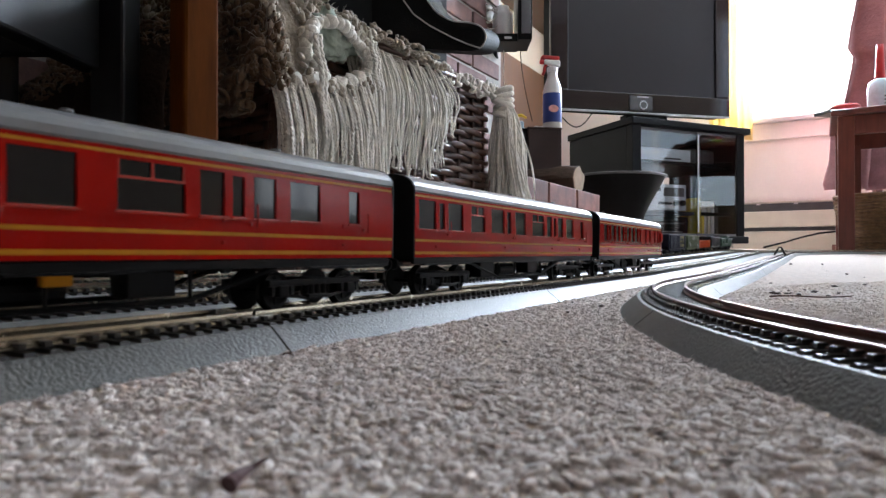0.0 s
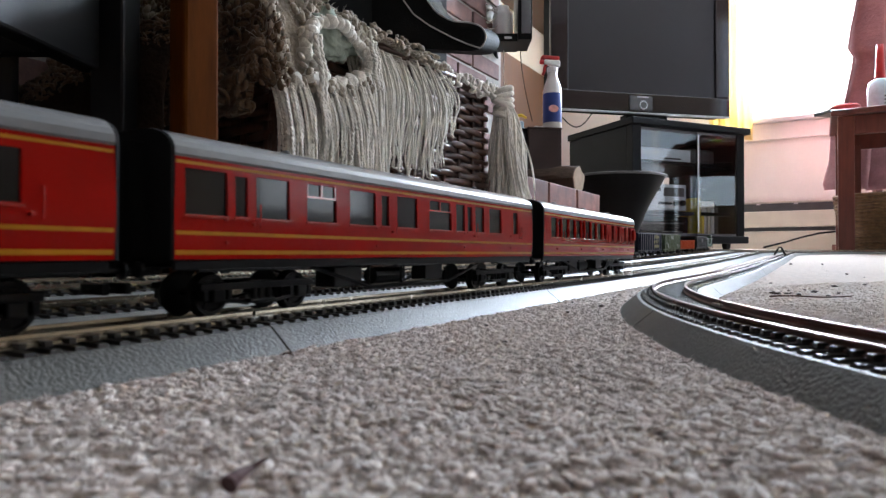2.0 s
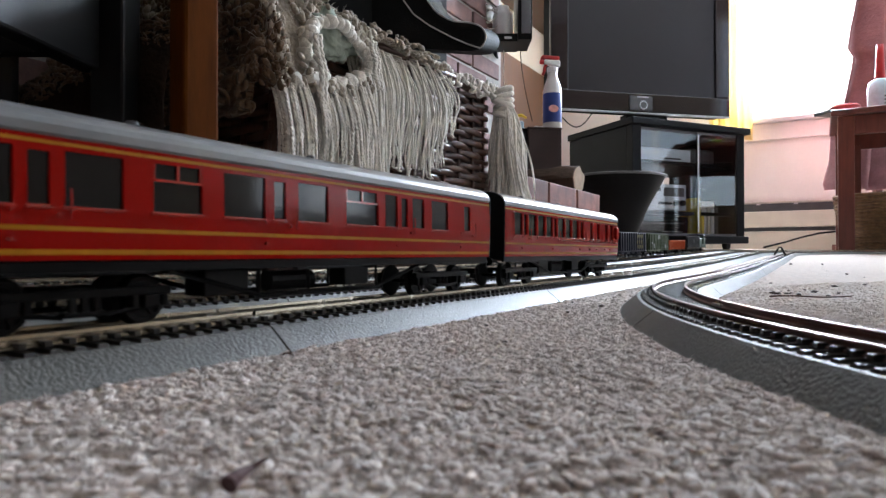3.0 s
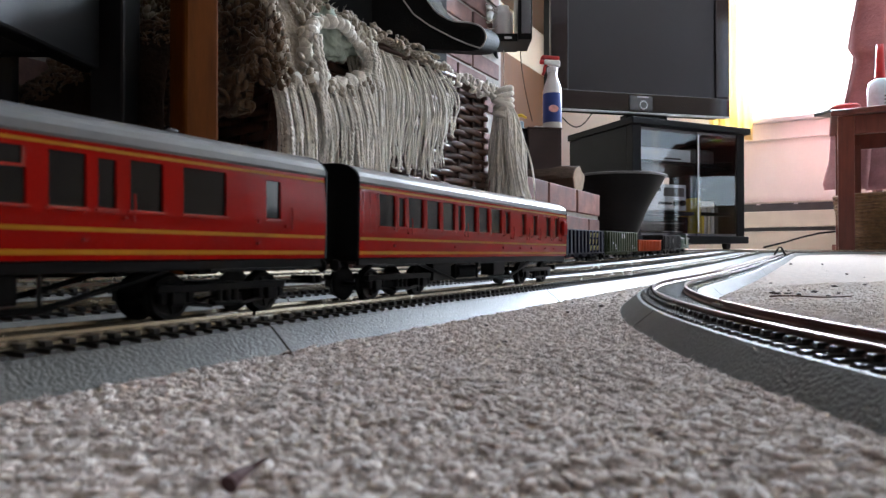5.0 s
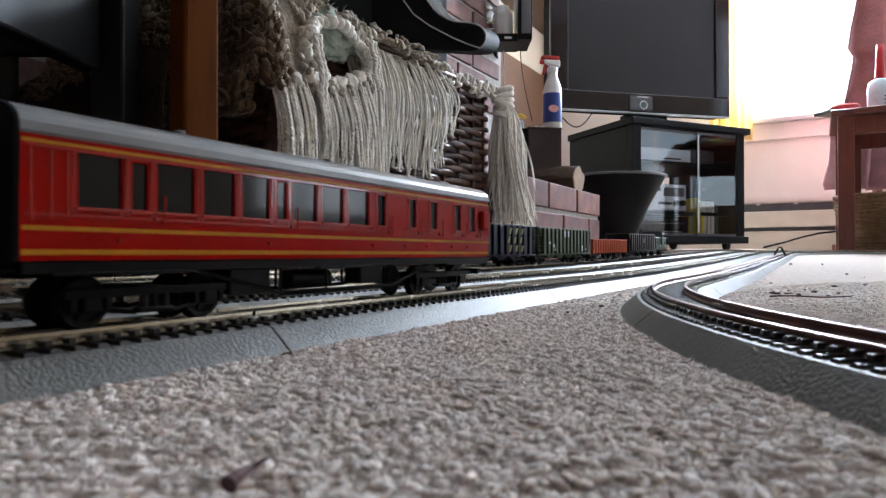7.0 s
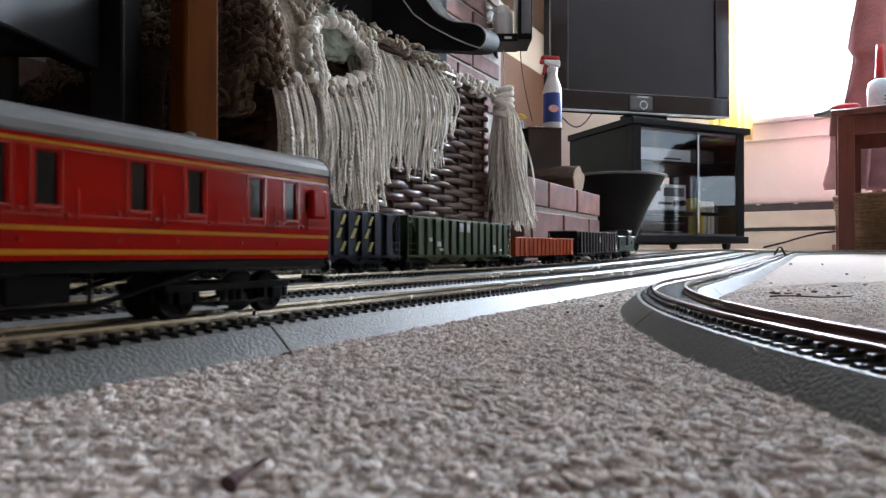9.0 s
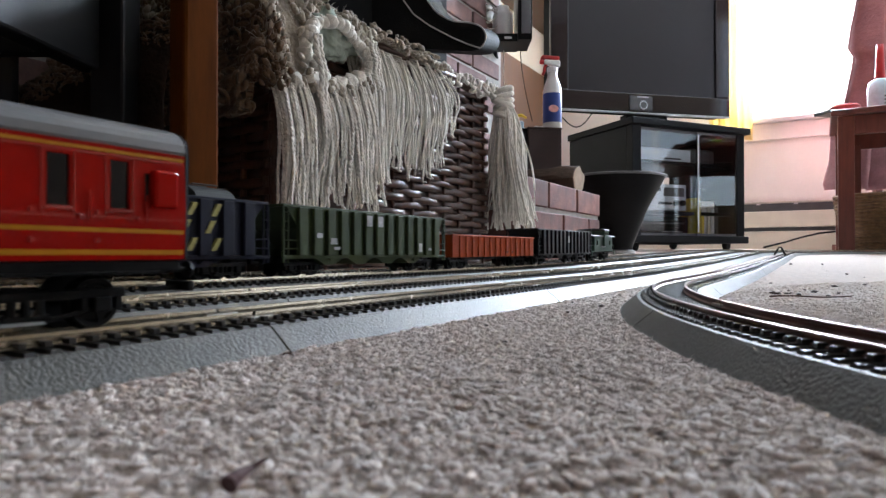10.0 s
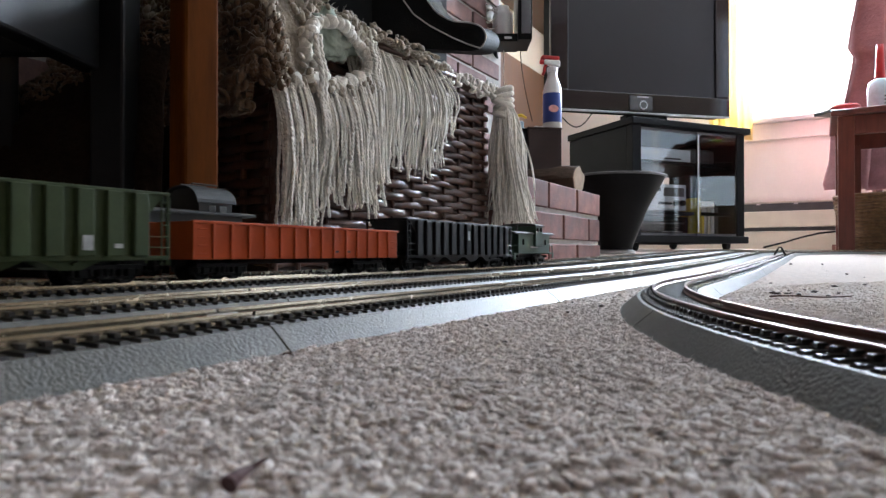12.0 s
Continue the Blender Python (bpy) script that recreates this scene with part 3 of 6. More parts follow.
def coupler(root, x, way, z=0.0085):
    b = bmesh.new()
    box(b, min(x, x + way * 0.011), -0.0012, z - 0.0006, max(x, x + way * 0.011), 0.0012, z + 0.0006)
    box(b, min(x + way * 0.010, x + way * 0.0118), -0.0055, z - 0.001, max(x + way * 0.010, x + way * 0.0118), 0.0055, z + 0.002, bevel=0.0003)
    part("coupling", b, BLACKP, root)


BZ0, BZ1, HALF = 0.0168, 0.0455, 0.0178


def lean(z):
    """Inward curve of the coach side: slight tumblehome below, leaning in at the gutter."""
    t = (z - BZ0) / (BZ1 - BZ0)
    return 0.0009 * max(0.0, 0.45 - t) ** 2 * 3 + 0.0012 * max(0.0, t - 0.6) ** 2 * 3


def coach(L, wins, doors, vents, label, brake=False, group="coaches of the red passenger train"):
    root = thing("railway_coach", pose(0, 0, 0), label, "model train", group)
    x0 = -L / 2
    shift = Matrix.Translation((x0, 0, 0))
    ztop, zbot = BZ1 - 0.0040, BZ1 - 0.0164
    holes = [(a, b, zbot, ztop) for a, b in wins] + [(a, b, zbot + 0.0002, ztop - 0.0006) for a, b in doors]
    for sign in (-1, 1):
        bm = bmesh.new()
        panel_with_holes(bm, L, BZ0, BZ1, holes, -HALF, lean)
        turn = shift if sign < 0 else shift @ Matrix.Translation((L, 0, 0)) @ Matrix.Rotation(math.pi, 4, "Z")
        side = part("body_side", bm, CRIMSON, root, "glossy crimson side with yellow lining", at=turn)
        for a, b in wins + doors:
            y = -HALF + lean(zbot + 0.006) + 0.0008
            part("window", boxbm(a - 0.0003, y, zbot - 0.0003, b + 0.0003, y + 0.0004, ztop + 0.0003), PANE, side, "dark glazed window")
            # raised sill and frame lip
            fb = bmesh.new()
            yl = -HALF + lean(zbot) - 0.00055
            box(fb, a - 0.0006, yl, zbot - 0.0008, b + 0.0006, yl + 0.0010, zbot - 0.0001, bevel=0.0001)
            part("window_lip", fb, CRIMSONLIP, side, "bright moulded sill")
        for a, b in vents:
            vb = bmesh.new()
            yv = -HALF + lean(ztop - 0.004) + 0.0002
            box(vb, a, yv, ztop - 0.0046, b, yv + 0.0005, ztop - 0.0039)
            m = (a + b) / 2
            for q in (a + 0.0003, m, b - 0.0003):
                box(vb, q - 0.0004, yv, ztop - 0.0044, q + 0.0004, yv + 0.0005, ztop)
            part("sliding_vent", vb, CRIMSONLIP, side)
        for a, b in doors:
            db = bmesh.new()
            for q in (a - 0.0030, b + 0.0030):
                box(db, q - 0.00012, -HALF + 0.0001, BZ1 - 0.0205, q + 0.00012, -HALF + 0.0008, zbot)
            part("door_joint", db, CRIMSON, side)
            hb = bmesh.new()
            yh = -HALF + lean(zbot - 0.002)
            box(hb, b + 0.0014, yh - 0.0010, zbot - 0.0026, b + 0.0024, yh + 0.0002, zbot - 0.0016, bevel=0.0002)
            tube(hb, [(b + 0.0042, yh - 0.0007, zbot - 0.003), (b + 0.0042, yh - 0.0009, zbot + 0.001), (b + 0.0042, yh - 0.0007, zbot + 0.004)], 0.00025, 5)
            for zz in (BZ1 - 0.0240, zbot - 0.001):
                box(hb, a - 0.0036, yh - 0.0005, zz - 0.0005, a - 0.0026, yh + 0.0002, zz + 0.0005)
            part("door_handle", hb, CRIMSONLIP, side)
        for za, zb2 in ((BZ1 - 0.0029, BZ1 - 0.0021), (BZ1 - 0.0220, BZ1 - 0.0210), (BZ1 - 0.0274, BZ1 - 0.0262)):
            lb = bmesh.new()
            rows = []
            for z in (za, (za + zb2) / 2, zb2):
                rows.append([lb.verts.new((x, -HALF + lean(z) - 0.00012, z)) for x in (0.0006, L - 0.0006)])
            for p, q in zip(rows, rows[1:]):
                lb.faces.new((p[0], p[1], q[1], q[0]))
            ret = bmesh.ops.extrude_face_region(lb, geom=lb.faces[:])
            for v in ret["geom"]:
                if isinstance(v, bmesh.types.BMVert):
                    v.co.y += 0.0003
            part("lining", lb, LINING, side, "painted yellow line")
        if brake:
            pb = bmesh.new()
            for k in range(3):
                q = 0.003 + k * 0.0036 if k else 0.0024
                box(pb, q - 0.0002, -HALF + lean(0.035) - 0.0001, BZ0 + 0.009, q + 0.0002, -HALF + 0.0008, BZ1 - 0.0044)
            box(pb, 0.001, -HALF + lean(0.027) - 0.0003, BZ1 - 0.0187, L - 0.001, -HALF + 0.0008, BZ1 - 0.0182)
            box(pb, 0.001, -HALF + lean(0.042) - 0.0003, BZ1 - 0.0038, L - 0.001, -HALF + 0.0008, BZ1 - 0.0033)
            for a, b in wins + doors:
                for q in (a - 0.0010, b + 0.0010):
                    box(pb, q - 0.0002, -HALF + lean(0.035) - 0.0002, BZ1 - 0.0182, q + 0.0002, -HALF + 0.0008, BZ1 - 0.0038)
            part("panel_beading", pb, CRIMSONLIP, side)
            part("guard_lookout", boxbm(L - 0.0105, -HALF - 0.0022, BZ1 - 0.0155, L - 0.0035, -HALF + 0.0006, BZ1 - 0.0058, bevel=0.0009), CRIMSON, side, "projecting red guard's lookout")
            part("lookout_window", boxbm(L - 0.0118, -HALF - 0.0002, BZ1 - 0.0140, L - 0.0108, -HALF + 0.0009, BZ1 - 0.0070), PANE, side)
    # roof: an arched shell
    rb = bmesh.new()
    prof = []
    for k in range(15):
        a = math.pi * k / 14
        c = math.cos(a)
        prof.append((-(abs(c) ** 0.75) * math.copysign(1, c) * (HALF + 0.0001), BZ1 - 0.0004 + 0.0076 * math.sin(a) ** 0.9))
    prof = prof + [(HALF - 0.001, BZ1 - 0.0016), (-HALF + 0.001, BZ1 - 0.0016)]
    ends = []
    for x in (x0 + 0.0002, x0 + 0.0014, -x0 - 0.0014, -x0 - 0.0002):
        k = 1.0
        ends.append([rb.verts.new((x, y * k, z)) for y, z in prof])
    for p, q in zip(ends, ends[1:]):
        for i in range(len(prof)):
            j = (i + 1) % len(prof)
            rb.faces.new((p[i], p[j], q[j], q[i]))
    rb.faces.new(ends[0])
    rb.faces.new(ends[-1][::-1])
    bmesh.ops.recalc_face_normals(rb, faces=rb.faces)
    roof = part("roof", rb, ROOFGREY, root, "light grey arched roof", smooth_faces=False)
    for i in range(7):
        vb = bmesh.new()
        x = x0 + L * (i + 0.5) / 7
        lathe(vb, [(0.0013, 0), (0.0013, 0.0007), (0.0017, 0.0008), (0.0015, 0.0014), (0.0004, 0.0017)], 10, "Z", (x, -0.006 if i % 2 else 0.004, BZ1 + 0.0066))
        part("roof_ventilator", vb, ROOFGREY, roof)
    rr = bmesh.new()
    for q in (0.2, 0.4, 0.6, 0.8):
        x = x0 + L * q
        tube(rr, [(x, -HALF + 0.0006, BZ1 + 0.0008), (x, -0.0150, BZ1 + 0.0040), (x, -0.0095, BZ1 + 0.0062), (x, 0, BZ1 + 0.0074)], 0.00025, 4)
    part("roof_rib", rr, ROOFGREY, roof)
    # ends with gangway bellows
    for x, w in ((x0, -1), (-x0, 1)):
        eb = bmesh.new()
        ring = [(y * 1.002, z + 0.0002) for y, z in prof[:15]] + [(HALF * 0.99, BZ0), (-HALF * 0.99, BZ0)]
        a = [eb.verts.new((x - w * 0.0001, y, z)) for y, z in ring]
        b = [eb.verts.new((x + w * 0.0009, y * 0.985, z - 0.0002)) for y, z in ring]
        for i in range(len(ring)):
            j = (i + 1) % len(ring)
            eb.faces.new((a[i], a[j], b[j], b[i]))
        eb.faces.new(a)
        eb.faces.new(b[::-1])
        bmesh.ops.recalc_face_normals(eb, faces=eb.faces)
        end = part("body_end", eb, BLACKM, root, "matt black coach end")
        gb = bmesh.new()
        folds = []
        for k in range(9):
            hw, q = (0.0070 if k % 2 else 0.0062), x + w * (0.0008 + 0.00052 * k)
            folds.append([gb.verts.new((q, yy, zz)) for yy, zz in ((-hw, BZ0 - 0.001), (hw, BZ0 - 0.001), (hw, BZ1 + 0.0024 + hw * 0.1), (0.0, BZ1 + 0.0030 + hw * 0.1), (-hw, BZ1 + 0.0024 + hw * 0.1))])
        for p, q in zip(folds, folds[1:]):
            for i in range(5):
                gb.faces.new((p[i], p[(i + 1) % 5], q[(i + 1) % 5], q[i]))
        gb.faces.new(folds[0][::-1])
        gb.faces.new(folds[-1])
        bmesh.ops.recalc_face_normals(gb, faces=gb.faces)
        part("gangway", gb, BLACKM, end, "black corridor connection")
        fb = bmesh.new()
        for y in (-0.011, 0.011):
            lathe(fb, [(0.0008, 0), (0.0008, w * 0.005), (0.0024, w * 0.0052), (0.0022, w * 0.0062)], 10, "X", (x, y, BZ0 - 0.0028))
        part("buffer", fb, BLACKP, root)
        coupler(root, x, w)
    # underframe
    ub = bmesh.new()
    box(ub, x0 + 0.001, -HALF + 0.0012, BZ0 - 0.0030, -x0 - 0.001, -HALF + 0.0028, BZ0 - 0.0002, bevel=0.0003)
    box(ub, x0 + 0.001, HALF - 0.0028, BZ0 - 0.0030, -x0 - 0.001, HALF - 0.0012, BZ0 - 0.0002, bevel=0.0003)
    box(ub, x0 + 0.001, -HALF + 0.002, BZ0 - 0.0012, -x0 - 0.001, HALF - 0.002, BZ0 + 0.0002)
    under = part("underframe", ub, BLACKP, root, "black underframe with step boards")
    for a, b in ((0.03, 0.20), (0.42, 0.56), (0.80, 0.97)):
        part("step_board", boxbm(x0 + L * a, -HALF - 0.0008, BZ0 - 0.0034, x0 + L * b, -HALF + 0.0016, BZ0 - 0.0028), BLACKP, under)
    tb = bmesh.new()
    for y in (-0.0125, 0.0125):
        pts = [(-0.062, y, BZ0 - 0.003), (-0.030, y, 0.0055), (0.030, y, 0.0055), (0.062, y, BZ0 - 0.003)]
        for p, q in zip(pts, pts[1:]):
            tube(tb, [p, q], 0.0008, 5)
        for q in (-0.030, 0.030, -0.008):
            tube(tb, [(q, y, 0.0055), (q, y, BZ0 - 0.003)], 0.0006, 5)
    part("truss_rod", tb, BLACKP, under)
    kb = bmesh.new()
    box(kb, -0.050, -0.0125, 0.0060, -0.034, -0.003, BZ0 - 0.0028, bevel=0.0005)
    box(kb, 0.012, -0.0120, 0.0068, 0.026, -0.004, BZ0 - 0.0028, bevel=0.0005)
    lathe(kb, [(0.0034, -0.010), (0.0034, 0.010)], 12, "X", (-0.012, -0.007, 0.0095))
    part("battery_box", kb, BLACKP, under)
    for x in (x0 + 0.036, -x0 - 0.036):
        bogie(root, x, 0.034, 0.0062, "coach", 0.0070)
    return root


MM = 0.001
wins2 = [(3.3, 17.2), (27.8, 41.6), (49.5, 64.2), (71.5, 87.0), (101.0, 115.5), (125.0, 144.0), (148.5, 156.8), (167.5, 176.5), (182.5, 196.5)]
doors2 = [(20.0, 24.6), (90.5, 95.5), (159.5, 164.0), (211.5, 217.5)]
vents2 = [(49.5, 64.2), (125.0, 144.0)]
mm = lambda rows: [(a * MM, b * MM) for a, b in rows]
L2, L3 = 0.2383, 0.2195
COACH_LEAD = coach(L2, mm(wins2), mm(doors2), mm(vents2), "glossy crimson model railway coach with yellow lining and grey roof")
part("underfloor_box", boxbm(-0.0095, -0.0150, 0.0108, -0.0030, -0.0120, 0.0136, bevel=0.0003), LINING, COACH_LEAD, "orange painted box under the floor")
part("orange_label", boxbm(-L2 / 2 + 0.0908, -HALF + 0.0006, BZ1 - 0.0145, -L2 / 2 + 0.0930, -HALF + 0.0010, BZ1 - 0.0065), LINING, COACH_LEAD, "orange card behind a door window")
COACH_MID = coach(L2, mm(wins2), mm(doors2), mm(vents2), "glossy crimson model railway coach with yellow lining and grey roof")
wins3 = [(12.3, 22.8), (32.3, 43.3), (46.4, 56.9), (59.8, 70.1), (80.0, 91.2), (94.6, 104.8), (108.2, 119.4)]
doors3 = [(25.4, 29.6), (73.4, 77.4), (125.2, 129.8), (147.0, 151.4), (163.2, 168.0), (184.4, 189.4), (198.8, 203.6)]
COACH_REAR = coach(L3, mm(wins3), mm(doors3), [], "crimson model brake coach with compartment windows and grey roof", brake=True)

FW = 0.0195


def freight_base(root, L, wb=0.0225, inset=0.026, r=0.0055):
    for x in (-L / 2 + inset, L / 2 - inset):
        bogie(root, x, wb, r, "freight", 0.0062)
    for x, w in ((-L / 2, -1), (L / 2, 1)):
        coupler(root, x, w, 0.0088)
    part("centre_sill", boxbm(-L / 2 + 0.002, -0.004, 0.0080, L / 2 - 0.002, 0.004, 0.0125), BLACKP, root)


def ladder(root, x, y, z0, z1, w, paint, rungs):
    b = bmesh.new()
    for q in (x - w / 2, x + w / 2):
        box(b, q - 0.00035, y - 0.0006, z0, q + 0.00035, y + 0.0001, z1)
    for k in range(rungs):
        z = z0 + (k + 0.5) * (z1 - z0) / rungs
        tube(b, [(x - w / 2, y - 0.0007, z), (x + w / 2, y - 0.0007, z)], 0.0003, 5)
    part("ladder", b, paint, root)


def hopper_car(L, ribs, paint, ribpaint, label, top=0.0435):
    root = thing("hopper_car", pose(0, 0, 0), label, "model train", "cars of the freight train")
    z0 = 0.0125
    e = 0.0135
    h = L / 2
    # open box with thick walls and sloping ends
    for y in (-1, 1):
        b = bmesh.new()
        ys = sorted((y * FW, y * (FW - 0.0012)))
        p, q = [[b.verts.new((x, yy, z)) for x, z in ((-h + e, z0), (h - e, z0), (h - e, z0 + 0.017), (h - 0.002, top), (-h + 0.002, top), (-h + e, z0 + 0.017))] for yy in ys]
        b.faces.new(p)
        b.faces.new(q[::-1])
        for i in range(6):
            j = (i + 1) % 6
            b.faces.new((p[i], p[j], q[j], q[i]))
        bmesh.ops.recalc_face_normals(b, faces=b.faces)
        part("car_side", b, paint, root)
    for w in (-1, 1):
        b = bmesh.new()
        pts = ((w * (h - 0.002), top), (w * (h - e), z0 + 0.017), (w * (h - 0.045), z0 - 0.003))
        rows = [[Vector((xa, yy, za)) for yy in (-FW + 0.0013, 0.0, FW - 0.0013)] for xa, za in pts]
        thick_grid(b, rows, 0.001)
        bmesh.ops.recalc_face_normals(b, faces=b.faces)
        part("slope_sheet", b, paint, root)
    part("car_floor", boxbm(-h + 0.03, -FW + 0.0013, z0 + 0.004, h - 0.03, FW - 0.0013, z0 + 0.005), paint, root)
    c = bmesh.new()
    for y in (-FW - 0.0008, FW - 0.0008):
        box(c, -h, y, top - 0.0014, h, y + 0.0016, top + 0.0002, bevel=0.0003)
        box(c, -h, y + 0.0002, z0 - 0.0016, h, y + 0.0014, z0 + 0.0006, bevel=0.0003)
    for x in (-h, h - 0.0016):
        box(c, x, -FW, top - 0.0014, x + 0.0016, FW, top + 0.0002)
    for x in (-h + 0.0002, h - 0.0014):
        for y in (-FW - 0.0004, FW - 0.0008):
            box(c, x, y, z0 - 0.004, x + 0.0012, y + 0.0012, top)
    part("top_chord", c, ribpaint, root, "lighter top rail and sill")
    for side in (-1, 1):
        for k in range(ribs):
            x = -h + e + 0.002 + k * (2 * h - 2 * e - 0.004) / (ribs - 1)
            y = side * FW
            part("rib", boxbm(x - 0.0036, min(y, y + side * 0.0026), z0 + 0.0004, x + 0.0036, max(y, y + side * 0.0026), top - 0.0012, bevel=0.0004), ribpaint, root)
    # discharge bays
    for k in range(4):
        x = -h + 0.045 + k * (2 * h - 0.09) / 3
        d = bmesh.new()
        lo = [(-0.0045, 0.0068), (0.0045, 0.0068), (0.015, z0 - 0.0010), (-0.015, z0 - 0.0010)]
        f = [d.verts.new((x + a, -FW + 0.003, zz)) for a, zz in lo]
        g = [d.verts.new((x + a, FW - 0.003, zz)) for a, zz in lo]
        d.faces.new(f)
        d.faces.new(g[::-1])
        for i in range(4):
            j = (i + 1) % 4
            d.faces.new((f[i], g[i], g[j], f[j]))
        bmesh.ops.recalc_face_normals(d, faces=d.faces)
        part("discharge_bay", d, paint, root)
    for w in (-1, 1):
        ladder(root, w * (h - 0.0065), -FW, z0 - 0.003, z0 + 0.012, 0.011, ribpaint, 3)
        ladder(root, w * (h - 0.0022), -FW - 0.0002, z0 - 0.004, top - 0.002, 0.004, ribpaint, 6)
    freight_base(root, L)
    return root


GREEN_HOPPER = hopper_car(0.186, 13, HOPGREEN, HOPGREEN, "olive green ribbed open hopper car with white markings")
for a in (-0.0156, -0.0029):
    m = part("marking", boxbm(a, -FW - 0.0029, 0.0330, a + 0.0058, -FW - 0.0019, 0.0405), WHITEINK, GREEN_HOPPER, "worn white painted panel")
for a, z, w, hh in ((-0.066, 0.024, 0.005, 0.003), (-0.053, 0.020, 0.006, 0.004), (-0.05, 0.0165, 0.006, 0.002), (0.050, 0.0155, 0.0045, 0.0065), (0.064, 0.0165, 0.004, 0.002)):
    part("marking", boxbm(a, -FW - 0.0029, z, a + w, -FW - 0.0019, z + hh), WHITEINK, GREEN_HOPPER)
BLACK_HOPPER = hopper_car(0.190, 13, HOPBLACK, HOPBLACK, "black ribbed open hopper car", top=0.0415)
part("marking", boxbm(-0.002, -FW - 0.0029, 0.026, 0.002, -FW - 0.0019, 0.034), WHITEINK, BLACK_HOPPER)
BLUE_HOPPER = hopper_car(0.190, 12, HOPBLUE, HOPBLUE, "dark blue ribbed hopper car with yellow slanted stripes", top=0.0435)
for i in range(3):
    for k in range(3):
        b = bmesh.new()
        x, z = 0.024 + i * 0.0148 - 0.004 * (k % 2), 0.0155 + k * 0.0090
        f = [b.verts.new((x + a, -FW - 0.0029, z + c)) for a, c in ((0, 0), (0.0030, 0), (0.0068, 0.0066), (0.0038, 0.0066))]
        b.faces.new(f)
        ret = bmesh.ops.extrude_face_region(b, geom=b.faces[:])
        for v in ret["geom"]:
            if isinstance(v, bmesh.types.BMVert):
                v.co.y += 0.0016
        part("stripe", b, YELLOWINK, BLUE_HOPPER, "slanted yellow stripe")


def gondola():
    L = 0.180
    h = L / 2
    root = thing("gondola_car", pose(0, 0, 0), "orange red ribbed open gondola car", "model train", "cars of the freight train")
    z0, top = 0.0110, 0.0308
    for y in (-FW, FW - 0.0012):
        part("car_side", boxbm(-h + 0.001, y, z0, h - 0.001, y + 0.0012, top), ORANGE, root)
    for x in (-h + 0.001, h - 0.0022):
        part("car_end", boxbm(x, -FW + 0.0012, z0, x + 0.0012, FW - 0.0012, top), ORANGE, root)
    part("car_floor", boxbm(-h + 0.0025, -FW + 0.0015, z0 + 0.0002, h - 0.0025, FW - 0.0015, z0 + 0.002), ORANGE, root)
    for y in (-FW - 0.0009, FW - 0.0005):
        part("top_rail", boxbm(-h, y, top - 0.0012, h, y + 0.0014, top + 0.0004, bevel=0.0003), ORANGE, root)
    for side in (-1, 1):
        for k in range(14):
            x = -h + 0.013 + k * (L - 0.026) / 13
            y = side * FW
            part("rib", boxbm(x - 0.0008, min(y, y + side * 0.0012), z0 + 0.0003, x + 0.0008, max(y, y + side * 0.0012), top - 0.001, bevel=0.0003), ORANGE, root)
    for w in (-1, 1):
        g = bmesh.new()
        for k in range(4):
            z = z0 + 0.003 + k * 0.0042
            tube(g, [(w * (h - 0.003), -FW - 0.0010, z), (w * (h - 0.009), -FW - 0.0010, z)], 0.0003, 5)
        part("grab_iron", g, ORANGE, root)
    for x in (0.018, 0.030):
        part("marking", boxbm(x, -FW - 0.0004, z0 + 0.0035, x + 0.0045, -FW - 0.0001, z0 + 0.0050), CRUMB, root)
    freight_base(root, L)
    return root


